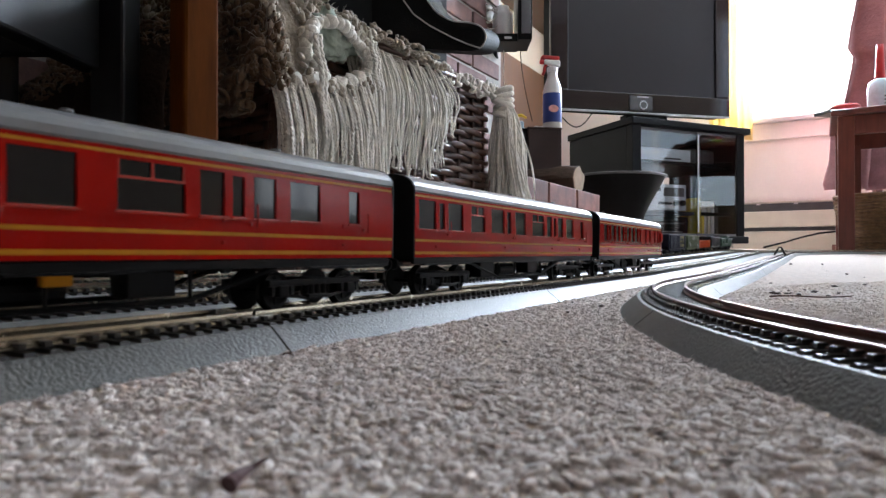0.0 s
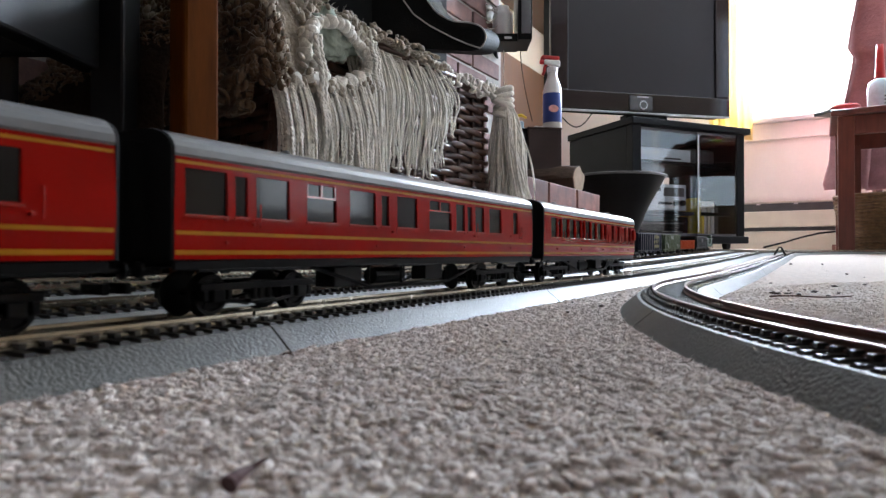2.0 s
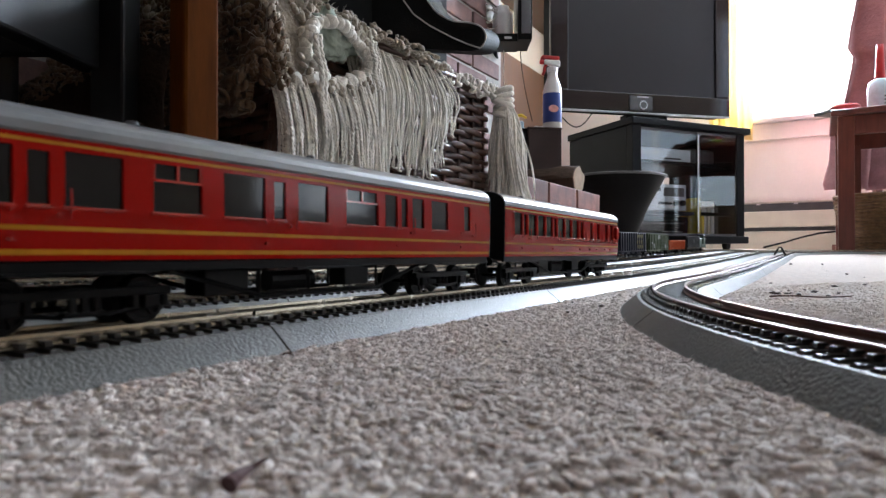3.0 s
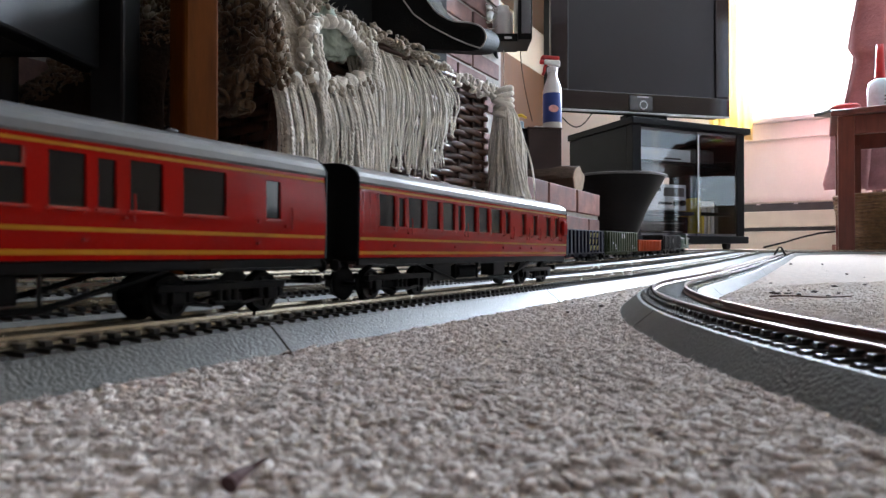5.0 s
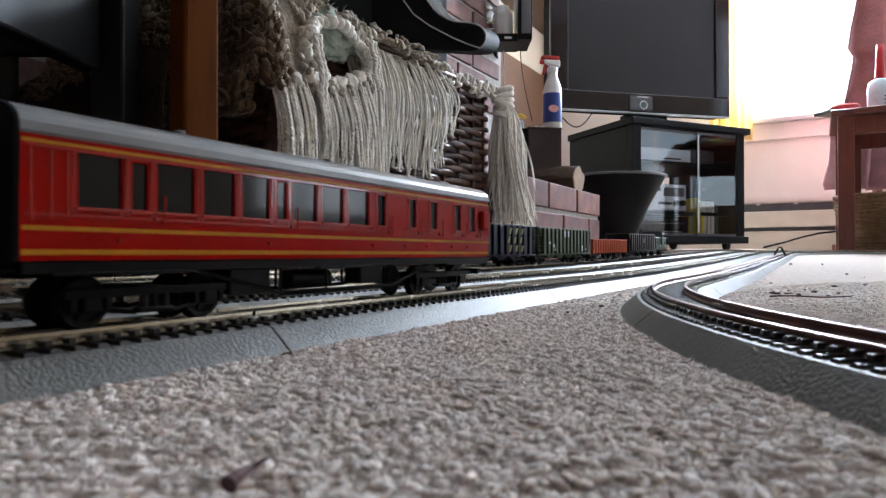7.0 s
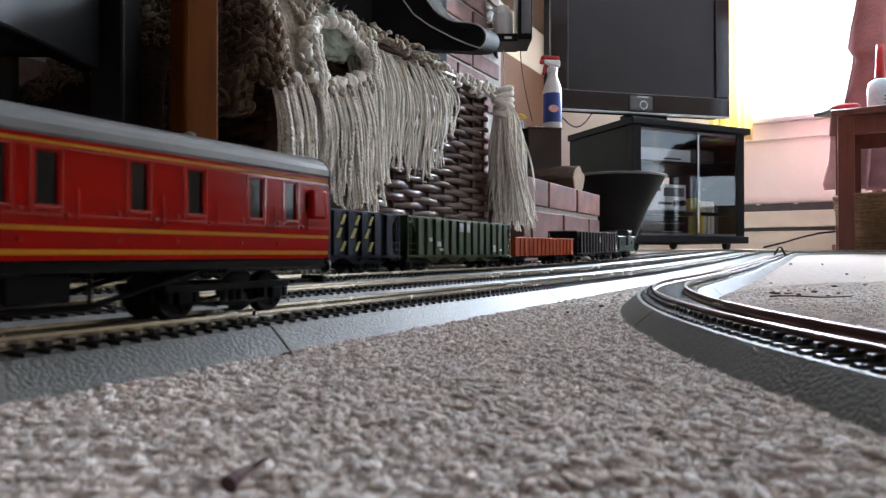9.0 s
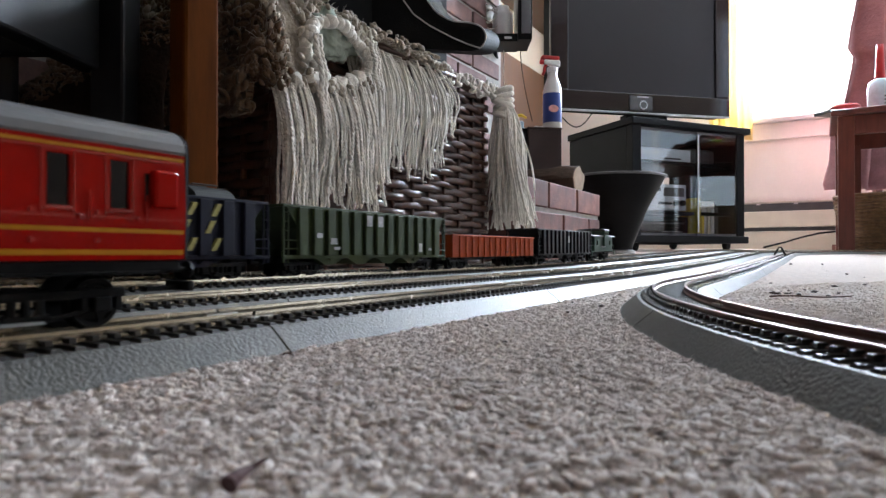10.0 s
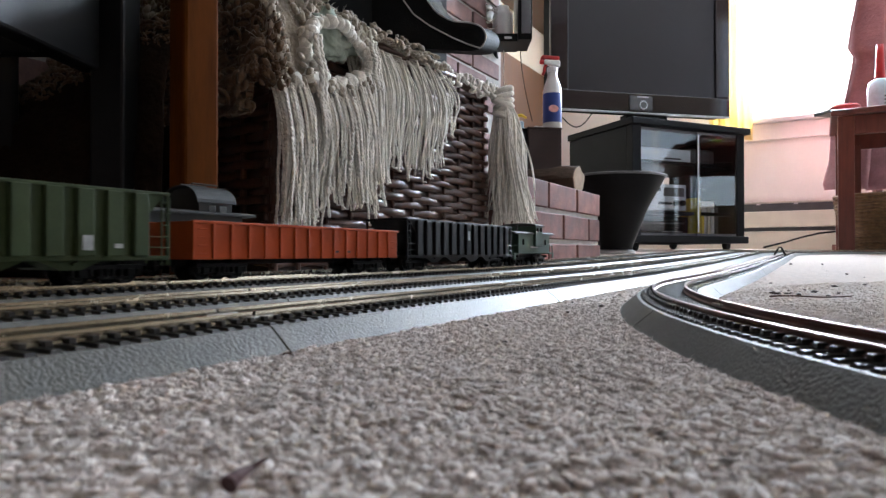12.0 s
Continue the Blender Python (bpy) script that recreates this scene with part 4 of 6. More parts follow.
def caboose(L, body, roofp, label, group, up=0.0, cx=0.0, arched=False):
    h = L / 2
    root = thing("caboose", pose(0, 0, 0), label, "model train", group)
    z0, top = 0.0135, 0.0345 + up
    W = 0.0180
    bl = h - 0.012
    holes = [(0.010, 0.0155, z0 + 0.0095, z0 + 0.0155), (2 * bl - 0.0155, 2 * bl - 0.010, z0 + 0.0095, z0 + 0.0155)]
    for sign in (-1, 1):
        bm = bmesh.new()
        panel_with_holes(bm, 2 * bl, z0, top, holes, -W, lambda z: 0.0)
        turn = Matrix.Translation((-bl, 0, 0)) if sign < 0 else Matrix.Translation((bl, 0, 0)) @ Matrix.Rotation(math.pi, 4, "Z")
        side = part("body_side", bm, body, root, at=turn)
        for a, b, c, d in holes:
            part("window", boxbm(a, -W + 0.0006, c, b, -W + 0.0010, d), PANE, side)
    for x in (-bl, bl - 0.0012):
        part("body_end", boxbm(x, -W + 0.0012, z0, x + 0.0012, W - 0.0012, top), body, root)

    def arch(x0, x1, w, z, rise, paint, name):
        b = bmesh.new()
        pr = [(-w, z)] + [(-w * math.cos(math.pi * k / 10), z + 0.0012 + rise * math.sin(math.pi * k / 10)) for k in range(11)] + [(w, z)]
        a = [b.verts.new((x0, y, zz)) for y, zz in pr]
        c = [b.verts.new((x1, y, zz)) for y, zz in pr]
        for i in range(len(pr)):
            j = (i + 1) % len(pr)
            b.faces.new((a[i], a[j], c[j], c[i]))
        b.faces.new(a)
        b.faces.new(c[::-1])
        bmesh.ops.recalc_face_normals(b, faces=b.faces)
        return part(name, b, paint, root)
    arch(-h + 0.001, h - 0.001, W + 0.0014, top, 0.0026, roofp, "roof")
    if arched:
        # a round-topped cupola: a barrel shell between two end walls
        w, zb = W - 0.001, top + 0.0030
        cb = bmesh.new()
        pr = [(-w, top), (-w, zb + 0.004)] + [(-w * math.cos(math.pi * k / 16), zb + 0.004 + 0.0110 * math.sin(math.pi * k / 16)) for k in range(1, 16)] + [(w, zb + 0.004), (w, top)]
        rings = [[cb.verts.new((x, y, z)) for y, z in pr] for x in (cx - 0.006, cx + 0.020)]
        for i in range(len(pr)):
            cb.faces.new((rings[0][i], rings[0][(i + 1) % len(pr)], rings[1][(i + 1) % len(pr)], rings[1][i]))
        cb.faces.new(rings[0])
        cb.faces.new(rings[1][::-1])
        bmesh.ops.recalc_face_normals(cb, faces=cb.faces)
        cup = part("cupola", cb, body, root)
        shell = bmesh.new()
        rows = [[Vector((x, y * 1.05, z + 0.0010)) for y, z in pr[1:-1]] for x in (cx - 0.0085, cx + 0.0225)]
        thick_grid(shell, rows, 0.0009)
        bmesh.ops.recalc_face_normals(shell, faces=shell.faces)
        part("cupola_roof", shell, roofp, root)
        for y in (-w - 0.0004, w):
            for x in (cx + 0.0010, cx + 0.0095):
                part("window", boxbm(x, y, top + 0.0016, x + 0.0058, y + 0.0004, top + 0.0064), PANE, cup)
                part("window_frame", boxbm(x - 0.0006, y - 0.0001, top + 0.0009, x + 0.0064, y + 0.0003, top + 0.0015), WHITEINK, cup)
        rb_ = bmesh.new()
        for y in (-0.006, 0.006):
            tube(rb_, [(cx - 0.004, y, zb + 0.0150), (cx - 0.003, y, zb + 0.0180), (cx + 0.017, y, zb + 0.0180), (cx + 0.018, y, zb + 0.0150)], 0.0006, 5)
        part("roof_walk", rb_, roofp, root, "thin roof grab rails")
    else:
        cup = part("cupola", boxbm(cx - 0.004, -W - 0.0030, top - 0.0135, cx + 0.016, W + 0.0030, top + 0.0095, bevel=0.0006), body, root)
        for y in (-W - 0.0033, W + 0.0029):
            for x in (cx - 0.0015, cx + 0.0080):
                part("window", boxbm(x, y, top + 0.0030, x + 0.0050, y + 0.0004, top + 0.0075), PANE, cup)
        arch(cx - 0.006, cx + 0.018, W + 0.0036, top + 0.0092, 0.0026, roofp, "cupola_roof")
    part("chimney", lathe(bmesh.new(), [(0.0012, top), (0.0012, top + 0.008), (0.0018, top + 0.0085), (0.0018, top + 0.0095)], 10, "Z", (-0.022, -0.006, 0.002)), roofp, root)
    part("marking", boxbm(-0.012, -W - 0.0004, z0 + 0.006, 0.008, -W - 0.0001, z0 + 0.008), WHITEINK, root)
    for w in (-1, 1):
        p = bmesh.new()
        box(p, min(w * (h - 0.0122), w * h), -W, z0 - 0.0012, max(w * (h - 0.0122), w * h), W, z0 + 0.0006)
        for y in (-W + 0.001, W - 0.001):
            tube(p, [(w * (h - 0.0008), y, z0), (w * (h - 0.0008), y, z0 + 0.009)], 0.0005, 5)
            tube(p, [(w * (h - 0.0115), y, z0 + 0.009), (w * (h - 0.0008), y, z0 + 0.009)], 0.0004, 5)
        tube(p, [(w * (h - 0.0008), -W + 0.001, z0 + 0.009), (w * (h - 0.0008), W - 0.001, z0 + 0.009)], 0.0004, 5)
        box(p, min(w * (h - 0.004), w * h), -W - 0.0006, z0 - 0.006, max(w * (h - 0.004), w * h), -W + 0.0004, z0)
        part("platform", p, body, root)
    freight_base(root, L, 0.019, 0.026)
    return root


GONDOLA = gondola()
CABOOSE = caboose(0.112, CABGREEN, CABROOF, "dark green model caboose with a cupola", "cars of the freight train")
GREY_CABOOSE = caboose(0.108, GREYCAB, GREYCAB, "dark grey model caboose parked on the rear track", "parked cars", up=0.004, cx=0.014, arched=True)
_p = so(0.350, 0.194)
GREY_CABOOSE.matrix_basis = pose(_p.x, _p.y, floor_z(_p.x, _p.y) + RAIL_TOP, 0, 0, RZ)


# ---- wicker basket with a fringed throw ----
BK = (0.594, 0.364)                      # front corner of the basket along and across the tracks
BL, BD, BH = 0.53, 0.40, 0.315
ROW = 0.0104


def basket():
    p = so(*BK)
    z0 = floor_z(*so(BK[0] + 0.25, BK[1]).xy)
    root = thing("wicker_basket", pose(p.x, p.y, z0, 0, 0, RZ), "brown glossy woven wicker log basket standing on the carpet", "basket")
    core = bmesh.new()
    t = 0.010
    for b in ((t, t, 0.004, BL - t, t + 0.008, BH - 0.01), (t, BD - t - 0.008, 0.004, BL - t, BD - t, BH - 0.01), (t, t + 0.008, 0.004, t + 0.008, BD - t - 0.008, BH - 0.01),
              (BL - t - 0.008, t + 0.008, 0.004, BL - t, BD - t - 0.008, BH - 0.01), (t, t, 0.0, BL - t, BD - t, 0.004)):
        box(core, *b)
    part("basket_liner", core, WICKERD, root, "dark inner wall")
    rng = random.Random(4)
    rows = int(BH / ROW)

    def strand(run, depth_fn, k, n_st):
        bm = bmesh.new()
        pts = []
        m = n_st * 5
        z = 0.010 + k * ROW
        for i in range(m + 1):
            a = run * i / m
            w = math.cos(math.pi * a / (run / n_st) + math.pi * (k % 2))
            pts.append((a, depth_fn(w) + rng.uniform(-0.0006, 0.0006), z + rng.uniform(-0.0011, 0.0011) + 0.0012 * math.sin(a * 21 + k * 1.7)))
        r0 = 0.0057 * rng.uniform(0.78, 1.14)
        rings = []
        for i, q in enumerate(pts):
            a = pts[max(0, i - 1)], pts[min(m, i + 1)]
            d = (Vector(a[1]) - Vector(a[0])).normalized()
            nrm = Vector((-d.y, d.x, 0))
            ring = []
            for j in range(8):
                an = 2 * math.pi * j / 8
                ring.append(bm.verts.new(Vector(q) + nrm * (math.cos(an) * r0 * 0.62) + Vector((0, 0, math.sin(an) * r0))))
            rings.append(ring)
        for a, b in zip(rings, rings[1:]):
            for j in range(8):
                bm.faces.new((a[j], a[(j + 1) % 8], b[(j + 1) % 8], b[j]))
        bm.faces.new(rings[0][::-1])
        bm.faces.new(rings[-1])
        return bm
    for k in range(rows):
        part("wicker_strand", strand(BL, lambda w: 0.004 - 0.0050 * w, k, 11), WICKER, root, smooth_faces=True)
        side = strand(BD, lambda w: 0.004 - 0.0048 * w, k, 8)
        part("wicker_strand", side, WICKER, root, at=Matrix.Translation((0.004, BD, 0)) @ Matrix.Rotation(-math.pi / 2, 4, "Z"), smooth_faces=True)
    for i in range(12):
        x = min(BL - 0.006, max(0.006, i * BL / 11))
        part("stake", tube(bmesh.new(), [(x, 0.004, 0.0), (x + rng.uniform(-0.003, 0.003), 0.004, BH * 0.5), (x, 0.004, BH)], 0.0032, 7), WICKER, root)
    for i in range(9):
        y = i * BD / 8
        part("stake", tube(bmesh.new(), [(0.006, y, 0.0), (0.006, y, BH)], 0.0042, 7), WICKER, root)
    rim = bmesh.new()
    for q in range(3):
        loop_pts = []
        for i in range(60):
            a = i / 59
            c = a * 4 % 4
            e = int(c) if a < 1 else 3
            f = c - int(c) if a < 1 else 1.0
            x, y = ((f * BL, 0.0), (BL, f * BD), (BL - f * BL, BD), (0.0, BD - f * BD))[e]
            loop_pts.append((x, y + 0.004 * math.sin(40 * a + q * 2.1), BH + 0.004 * math.cos(40 * a + q * 2.1)))
        tube(rim, loop_pts, 0.0055, 7)
    part("braided_rim", rim, WICKER, root, smooth_faces=True)
    return root


basket()


def lumpy(p, amp=1.0):
    return amp * (0.016 * noise.noise(p * 24.0) + 0.010 * abs(noise.noise(p * 62.0)) + 0.005 * noise.noise(p * 140.0))


def throw_blanket():
    p = so(*BK)
    z0 = floor_z(*so(BK[0] + 0.25, BK[1]).xy)
    root = thing("throw_blanket", pose(p.x, p.y, z0, 0, 0, RZ), "cream and brown boucle throw with long fringe draped over basket", "blanket")
    top = BH + 0.004
    nx, ny = 150, 120
    grid = []
    for i in range(nx + 1):
        col = []
        x = -0.17 + 0.52 * i / nx
        drop = 0.112 * (1 - smooth(0.115, 0.165, x)) * (0.15 + 0.85 * smooth(-0.15, -0.05, x)) + 0.004
        for j in range(ny + 1):
            y = -drop + (0.43 + drop) * j / ny
            over_x, over_y = max(0.0, -x), max(0.0, -y)
            px_ = x if x > 0 else -0.012 - 0.035 * smooth(0, 0.17, over_x)
            py = y if y > 0 else -0.014 - 0.022 * smooth(0, 0.12, over_y)
            down = math.hypot(over_x * 0.9, over_y) if over_x and over_y else max(over_x * 0.9, over_y)
            if over_x and over_y:
                px_ += -0.012 * min(over_x, over_y) / 0.1
            fall = 0.004 * smooth(0.12, 0.26, x)
            dome = 0.036 * math.sin(math.pi * min(1.0, max(0.0, y) / 0.36)) * (1 - smooth(0.10, 0.24, x)) * smooth(-0.08, 0.03, x)
            q = Vector((px_, py, top - down + dome - fall))
            n = Vector((-1.0 if over_x else 0.0, -1.0 if over_y else 0.0, 0.25 if (over_x or over_y) else 1.0)).normalized()
            q += n * (0.006 + lumpy(q + Vector((x, y, 0)), 0.55))
            col.append(q)
        grid.append(col)

    def in_hole(q, grow=1.0):
        return q.y < 0.004 and ((q.x - 0.072) / (0.052 * grow)) ** 2 + ((q.z - 0.256) / (0.034 * grow)) ** 2 < 1

    def cloth(name, cols, material, label):
        bm = bmesh.new()
        thick_grid(bm, cols, -0.007)
        gone = [f for f in bm.faces if in_hole(f.calc_center_median())]
        if gone:
            bmesh.ops.delete(bm, geom=gone, context="FACES")
        bmesh.ops.recalc_face_normals(bm, faces=bm.faces)
        part(name, bm, material, root, label, smooth_faces=True)
    cut = int(nx * 0.152 / 0.52)
    cloth("brown_stripe", grid[:cut + 1], BOUCLED, "dark brown end of the throw")
    cloth("blanket_cloth", grid[cut:], BOUCLE, "lumpy tan and cream boucle cloth")
    # boucle lumps and stray wool standing out of the cloth
    rng = random.Random(31)
    ball = bmesh.new()
    bmesh.ops.create_icosphere(ball, subdivisions=1, radius=1.0)
    bv = [v.co.copy() for v in ball.verts]
    bf = [[v.index for v in f.verts] for f in ball.faces]
    ball.free()

    def lumps(name, lo, hi, count, material):
        co, fa = [], []
        while count:
            i, j = rng.randint(lo, hi), rng.randint(0, 92)
            c = grid[i][j]
            if in_hole(c, 1.02):
                continue
            count -= 1
            dx = (grid[min(i + 1, nx)][j] - grid[max(i - 1, 0)][j]).normalized()
            dy = (grid[i][j + 1] - grid[i][max(j - 1, 0)]).normalized()
            up = dx.cross(dy).normalized()
            r, a = rng.uniform(0.0030, 0.0058), rng.uniform(0, math.pi)
            e1, e2 = dx * math.cos(a) + dy * math.sin(a), dy * math.cos(a) - dx * math.sin(a)
            st = rng.uniform(1.0, 1.8)
            off, k = Vector((rng.uniform(0, 50), i, j)), len(co)
            for v in bv:
                w = 1 + 0.45 * noise.noise(v * 1.7 + off)
                co.append(c + up * 0.0075 + (e1 * (v.x * st) + e2 * v.y + up * (v.z * 0.75)) * (r * w))
            fa += [[k + t for t in f] for f in bf]
        me = bpy.data.meshes.new(name)
        me.from_pydata(co, [], fa)
        me.polygons.foreach_set("use_smooth", [True] * len(fa))
        me.materials.append(material)
        ob = tagged(new(name, me), "soft lumps of looped wool", kind="stuff")
        ob.parent = root
    lumps("tan_boucle", cut - 3, nx - 4, 2300, BOUCLE)
    lumps("brown_boucle", 2, cut + 2, 1100, BOUCLED)
    fz = bmesh.new()
    for q in range(900):
        i, j = rng.randint(8, nx - 4), rng.randint(8, 90)
        c = grid[i][j]
        if in_hole(c, 1.1):
            continue
        d = Vector((rng.gauss(0, 0.6), rng.gauss(-0.2, 0.5), rng.uniform(0.4, 1.2))) * rng.uniform(0.006, 0.015)
        b = Vector((rng.gauss(0, 0.004), rng.gauss(0, 0.004), 0.0))
        tube(fz, [c + Vector((0, 0, 0.004)), c + Vector((0, 0, 0.004)) + d * 0.5 + b * 0.4, c + Vector((0, 0, 0.003)) + d + b], 0.00035, 3, 0.4)
    tagged(part("stray_wool", fz, YARN, root, "fine stray wool fibres"), kind="stuff")
    # cloth curls loosely in the brown end
    cb = bmesh.new()
    for q in range(26):
        i, j = rng.randint(4, cut), rng.randint(2, 70)
        c = grid[i][j]
        r, ph = rng.uniform(0.006, 0.011), rng.uniform(0, 6.3)
        tube(cb, [c + Vector((-0.010 - 0.003 * math.sin(a + ph), r * math.cos(a + ph), r * math.sin(a + ph))) for a in [k * 0.6 for k in range(9)]], rng.uniform(0.0018, 0.0028), 6, 0.7)
    tagged(part("brown_curl", cb, BOUCLED, root, "loose brown wool loops", smooth_faces=True), kind="stuff")

    # rolled lip round the fold
    rim_pts = []
    for i in range(49):
        a = math.radians(236 - 262 * i / 48)
        rim_pts.append(Vector((0.070 + 0.055 * math.cos(a), -0.040 - 0.004 * math.sin(5 * a), 0.256 + 0.037 * math.sin(a))))
    lip = bmesh.new()
    for i, c in enumerate(rim_pts):
        if i % 2 == 0:
            r = bmesh.ops.create_icosphere(lip, subdivisions=2, radius=0.0082 + 0.0022 * noise.noise(Vector((i * 0.7, 0, 0))))
            for v in r["verts"]:
                v.co = v.co * (1 + 0.35 * noise.noise(v.co * 160.0 + Vector((i, 0, 0)))) + c
    part("fold_lip", lip, YARN, root, "rolled cream edge of the fold", smooth_faces=True)

    def ply(bm, pts, r, turns, phase):
        """A two-ply yarn along a line of places."""
        pts = [Vector(q) for q in pts]
        fine = []
        for a, b in zip(pts, pts[1:]):
            fine += [a.lerp(b, t / 3) for t in range(3)]
        fine.append(pts[-1])
        n = len(fine) - 1
        for sgn in (0.0, math.pi):
            line_ = []
            for i, c in enumerate(fine):
                a = phase + sgn + turns * 2 * math.pi * i / n
                line_.append(c + Vector((math.cos(a), math.sin(a), 0)) * (r * 0.40))
            tube(bm, line_, r * 0.72, 5, 0.9)
        return bm

    def strand(x0, ya, za, x1, z1, bow, r, over):
        n = 14
        ph, ph2 = rng.uniform(0, 6.3), rng.uniform(0, 6.3)
        amp = rng.uniform(0.0012, 0.0050)
        pts = []
        if over:
            pts.append((x0 - 0.020 + rng.gauss(0, 0.006), 0.075 + rng.uniform(-0.02, 0.02), za + 0.014 + rng.uniform(0, 0.006)))
            pts.append((x0 - 0.010, 0.035, za + 0.014 + rng.uniform(0, 0.005)))
            pts.append((x0 - 0.003, 0.006, za + 0.009))
        for i in range(n + 1):
            t = i / n
            pts.append((x0 + (x1 - x0) * t ** 1.3 + bow * math.sin(math.pi * min(1.0, t * 1.1)) * (1 - 0.3 * t) + amp * math.sin(ph + 6.5 * t) * t + 0.0011 * math.sin(ph2 + 21 * t) * t,
                        ya - 0.015 * math.sin(math.pi * 0.5 * min(1, t * 2.2)) + 0.005 * math.cos(ph2 + 3 * t) * t, za + (z1 - za) * t))
        if rng.random() < 0.35:
            a = pts[-1]
            pts.append((a[0] + rng.uniform(-0.007, 0.007), a[1] - 0.003, a[2] + rng.uniform(-0.006, 0.003)))
        length = sum((Vector(a) - Vector(b)).length for a, b in zip(pts, pts[1:]))
        part("fringe_strand", ply(bmesh.new(), pts, r, length / 0.011, ph), YARN, root, smooth_faces=True)

    # tassels: top x and z, tip x and z, half width, strands, sideways bow
    front = ((-0.026, 0.200, -0.032, 0.050, 0.009, 13, 0.002), (-0.004, 0.203, -0.008, 0.050, 0.011, 14, 0.001), (0.020, 0.212, 0.012, 0.070, 0.010, 11, 0.012), (0.038, 0.212, 0.034, 0.086, 0.009, 9, 0.011),
             (0.056, 0.213, 0.056, 0.090, 0.008, 8, 0.005), (0.070, 0.217, 0.078, 0.086, 0.009, 12, 0.003), (0.088, 0.224, 0.097, 0.088, 0.009, 12, 0.003), (0.105, 0.233, 0.116, 0.086, 0.009, 12, 0.004))
    over = ((0.128, 0.288, 0.128, 0.102, 0.010, 11, 0.008), (0.146, 0.294, 0.144, 0.106, 0.010, 11, 0.010), (0.164, 0.297, 0.162, 0.116, 0.010, 11, 0.011), (0.184, 0.296, 0.182, 0.132, 0.010, 9, 0.014),
            (0.204, 0.296, 0.202, 0.150, 0.011, 8, 0.022), (0.226, 0.297, 0.226, 0.160, 0.011, 8, 0.026), (0.250, 0.299, 0.246, 0.148, 0.011, 9, 0.020), (0.276, 0.303, 0.276, 0.146, 0.012, 10, 0.020),
            (0.302, 0.306, 0.310, 0.168, 0.011, 8, 0.024), (0.330, 0.307, 0.340, 0.196, 0.010, 6, 0.024), (0.362, 0.303, 0.366, 0.212, 0.006, 3, 0.016))
    for tab, is_over in ((front, False), (over, True)):
        for x0, za, x1, z1, hw, count, bow in tab:
            n_st = int(count * 1.35)
            for k in range(n_st):
                u = (k + 0.5) / n_st * 2 - 1 + rng.uniform(-0.35, 0.35)
                long_ = rng.gauss(0, 0.008) - 0.010 * (1 - abs(u))
                strand(x0 + u * hw, (-0.002 if is_over else -0.034) - rng.uniform(0, 0.016), za + rng.uniform(-0.004, 0.004), x1 + u * hw * 0.9 + rng.gauss(0, 0.0045), max(0.045, z1 + long_),
                       bow * rng.uniform(0.0, 1.1), rng.uniform(0.0013, 0.0022), is_over)
            if not is_over:
                kb = bmesh.new()
                bmesh.ops.create_icosphere(kb, subdivisions=3, radius=1.0)
                for v in kb.verts:
                    w = 1 + 0.35 * noise.noise(v.co * 1.6 + Vector((x0 * 90, 0, 0)))
                    v.co = Vector((v.co.x * 0.0115, v.co.y * 0.009, v.co.z * 0.0105)) * w
                part("fringe_knot", kb, YARN, root, at=pose(x0, -0.042, za + 0.004), smooth_faces=True)
    # two short cords hanging from the lip
    for x0, z0_, x1, z1, y_ in ((0.014, 0.262, 0.030, 0.160, -0.058), (0.118, 0.284, 0.130, 0.228, -0.054)):
        for q in (-0.003, 0.003):
            pts = [(x0 + (x1 - x0) * (i / 12) ** 0.8 + q, y_ + 0.002 * math.sin(i), z0_ + (z1 - z0_) * i / 12) for i in range(13)]
            part("twisted_cord", ply(bmesh.new(), pts, 0.0034, 6, q * 500), YARN, root, smooth_faces=True)
    # the tassel at the far corner
    for i in range(120):
        a, q = rng.uniform(0, 2 * math.pi), math.sqrt(rng.random())
        cx, cy = BL + 0.048, -0.024
        pts = []
        ln = 0.205 + 0.03 * rng.random()
        for j in range(12):
            t = j / 11
            rad = (0.010 + 0.044 * t ** 0.7) * q
            pts.append((cx - 0.024 + 0.030 * t + rad * math.cos(a + 0.7 * math.sin(4 * t + i)) + 0.004 * math.sin(9 * t + i * 1.7) * t, cy + rad * math.sin(a) + 0.002 * math.cos(9 * t + i), 0.300 - ln * t))
        part("fringe_strand", tube(bmesh.new(), pts, rng.uniform(0.0015, 0.0027), 6, 0.9), YARN, root, smooth_faces=True)
    for z, r in ((0.312, 0.021), (0.288, 0.018)):
        kb = bmesh.new()
        for q in range(4):
            tube(kb, [(r * math.cos(a) * (1 - 0.1 * q), r * 0.8 * math.sin(a), 0.007 * q - 0.010 + 0.006 * math.sin(a + q)) for a in [i * 0.45 + q for i in range(15)]], 0.0050, 7)
        part("fringe_knot", kb, YARN, root, at=pose(BL + 0.024, -0.022, z), smooth_faces=True)
    # looped braid lying along the rim towards the far corner
    for i in range(9):
        kb = bmesh.new()
        c = Vector((BL - 0.175 + 0.022 * i, 0.004 - 0.002 * i, BH + 0.004 + 0.004 * math.sin(i * 1.9)))
        for q in range(3):
            r = 0.010 + 0.002 * math.sin(i + q)
            tube(kb, [c + Vector((r * 0.8 * math.cos(a) + 0.004 * q - 0.004, 0.006 * math.sin(a + q * 2), r * math.sin(a))) for a in [k * 0.5 + q for k in range(12)]], 0.0033, 6)
        part("fringe_knot", kb, YARN, root, smooth_faces=True)
    return root


throw_blanket()


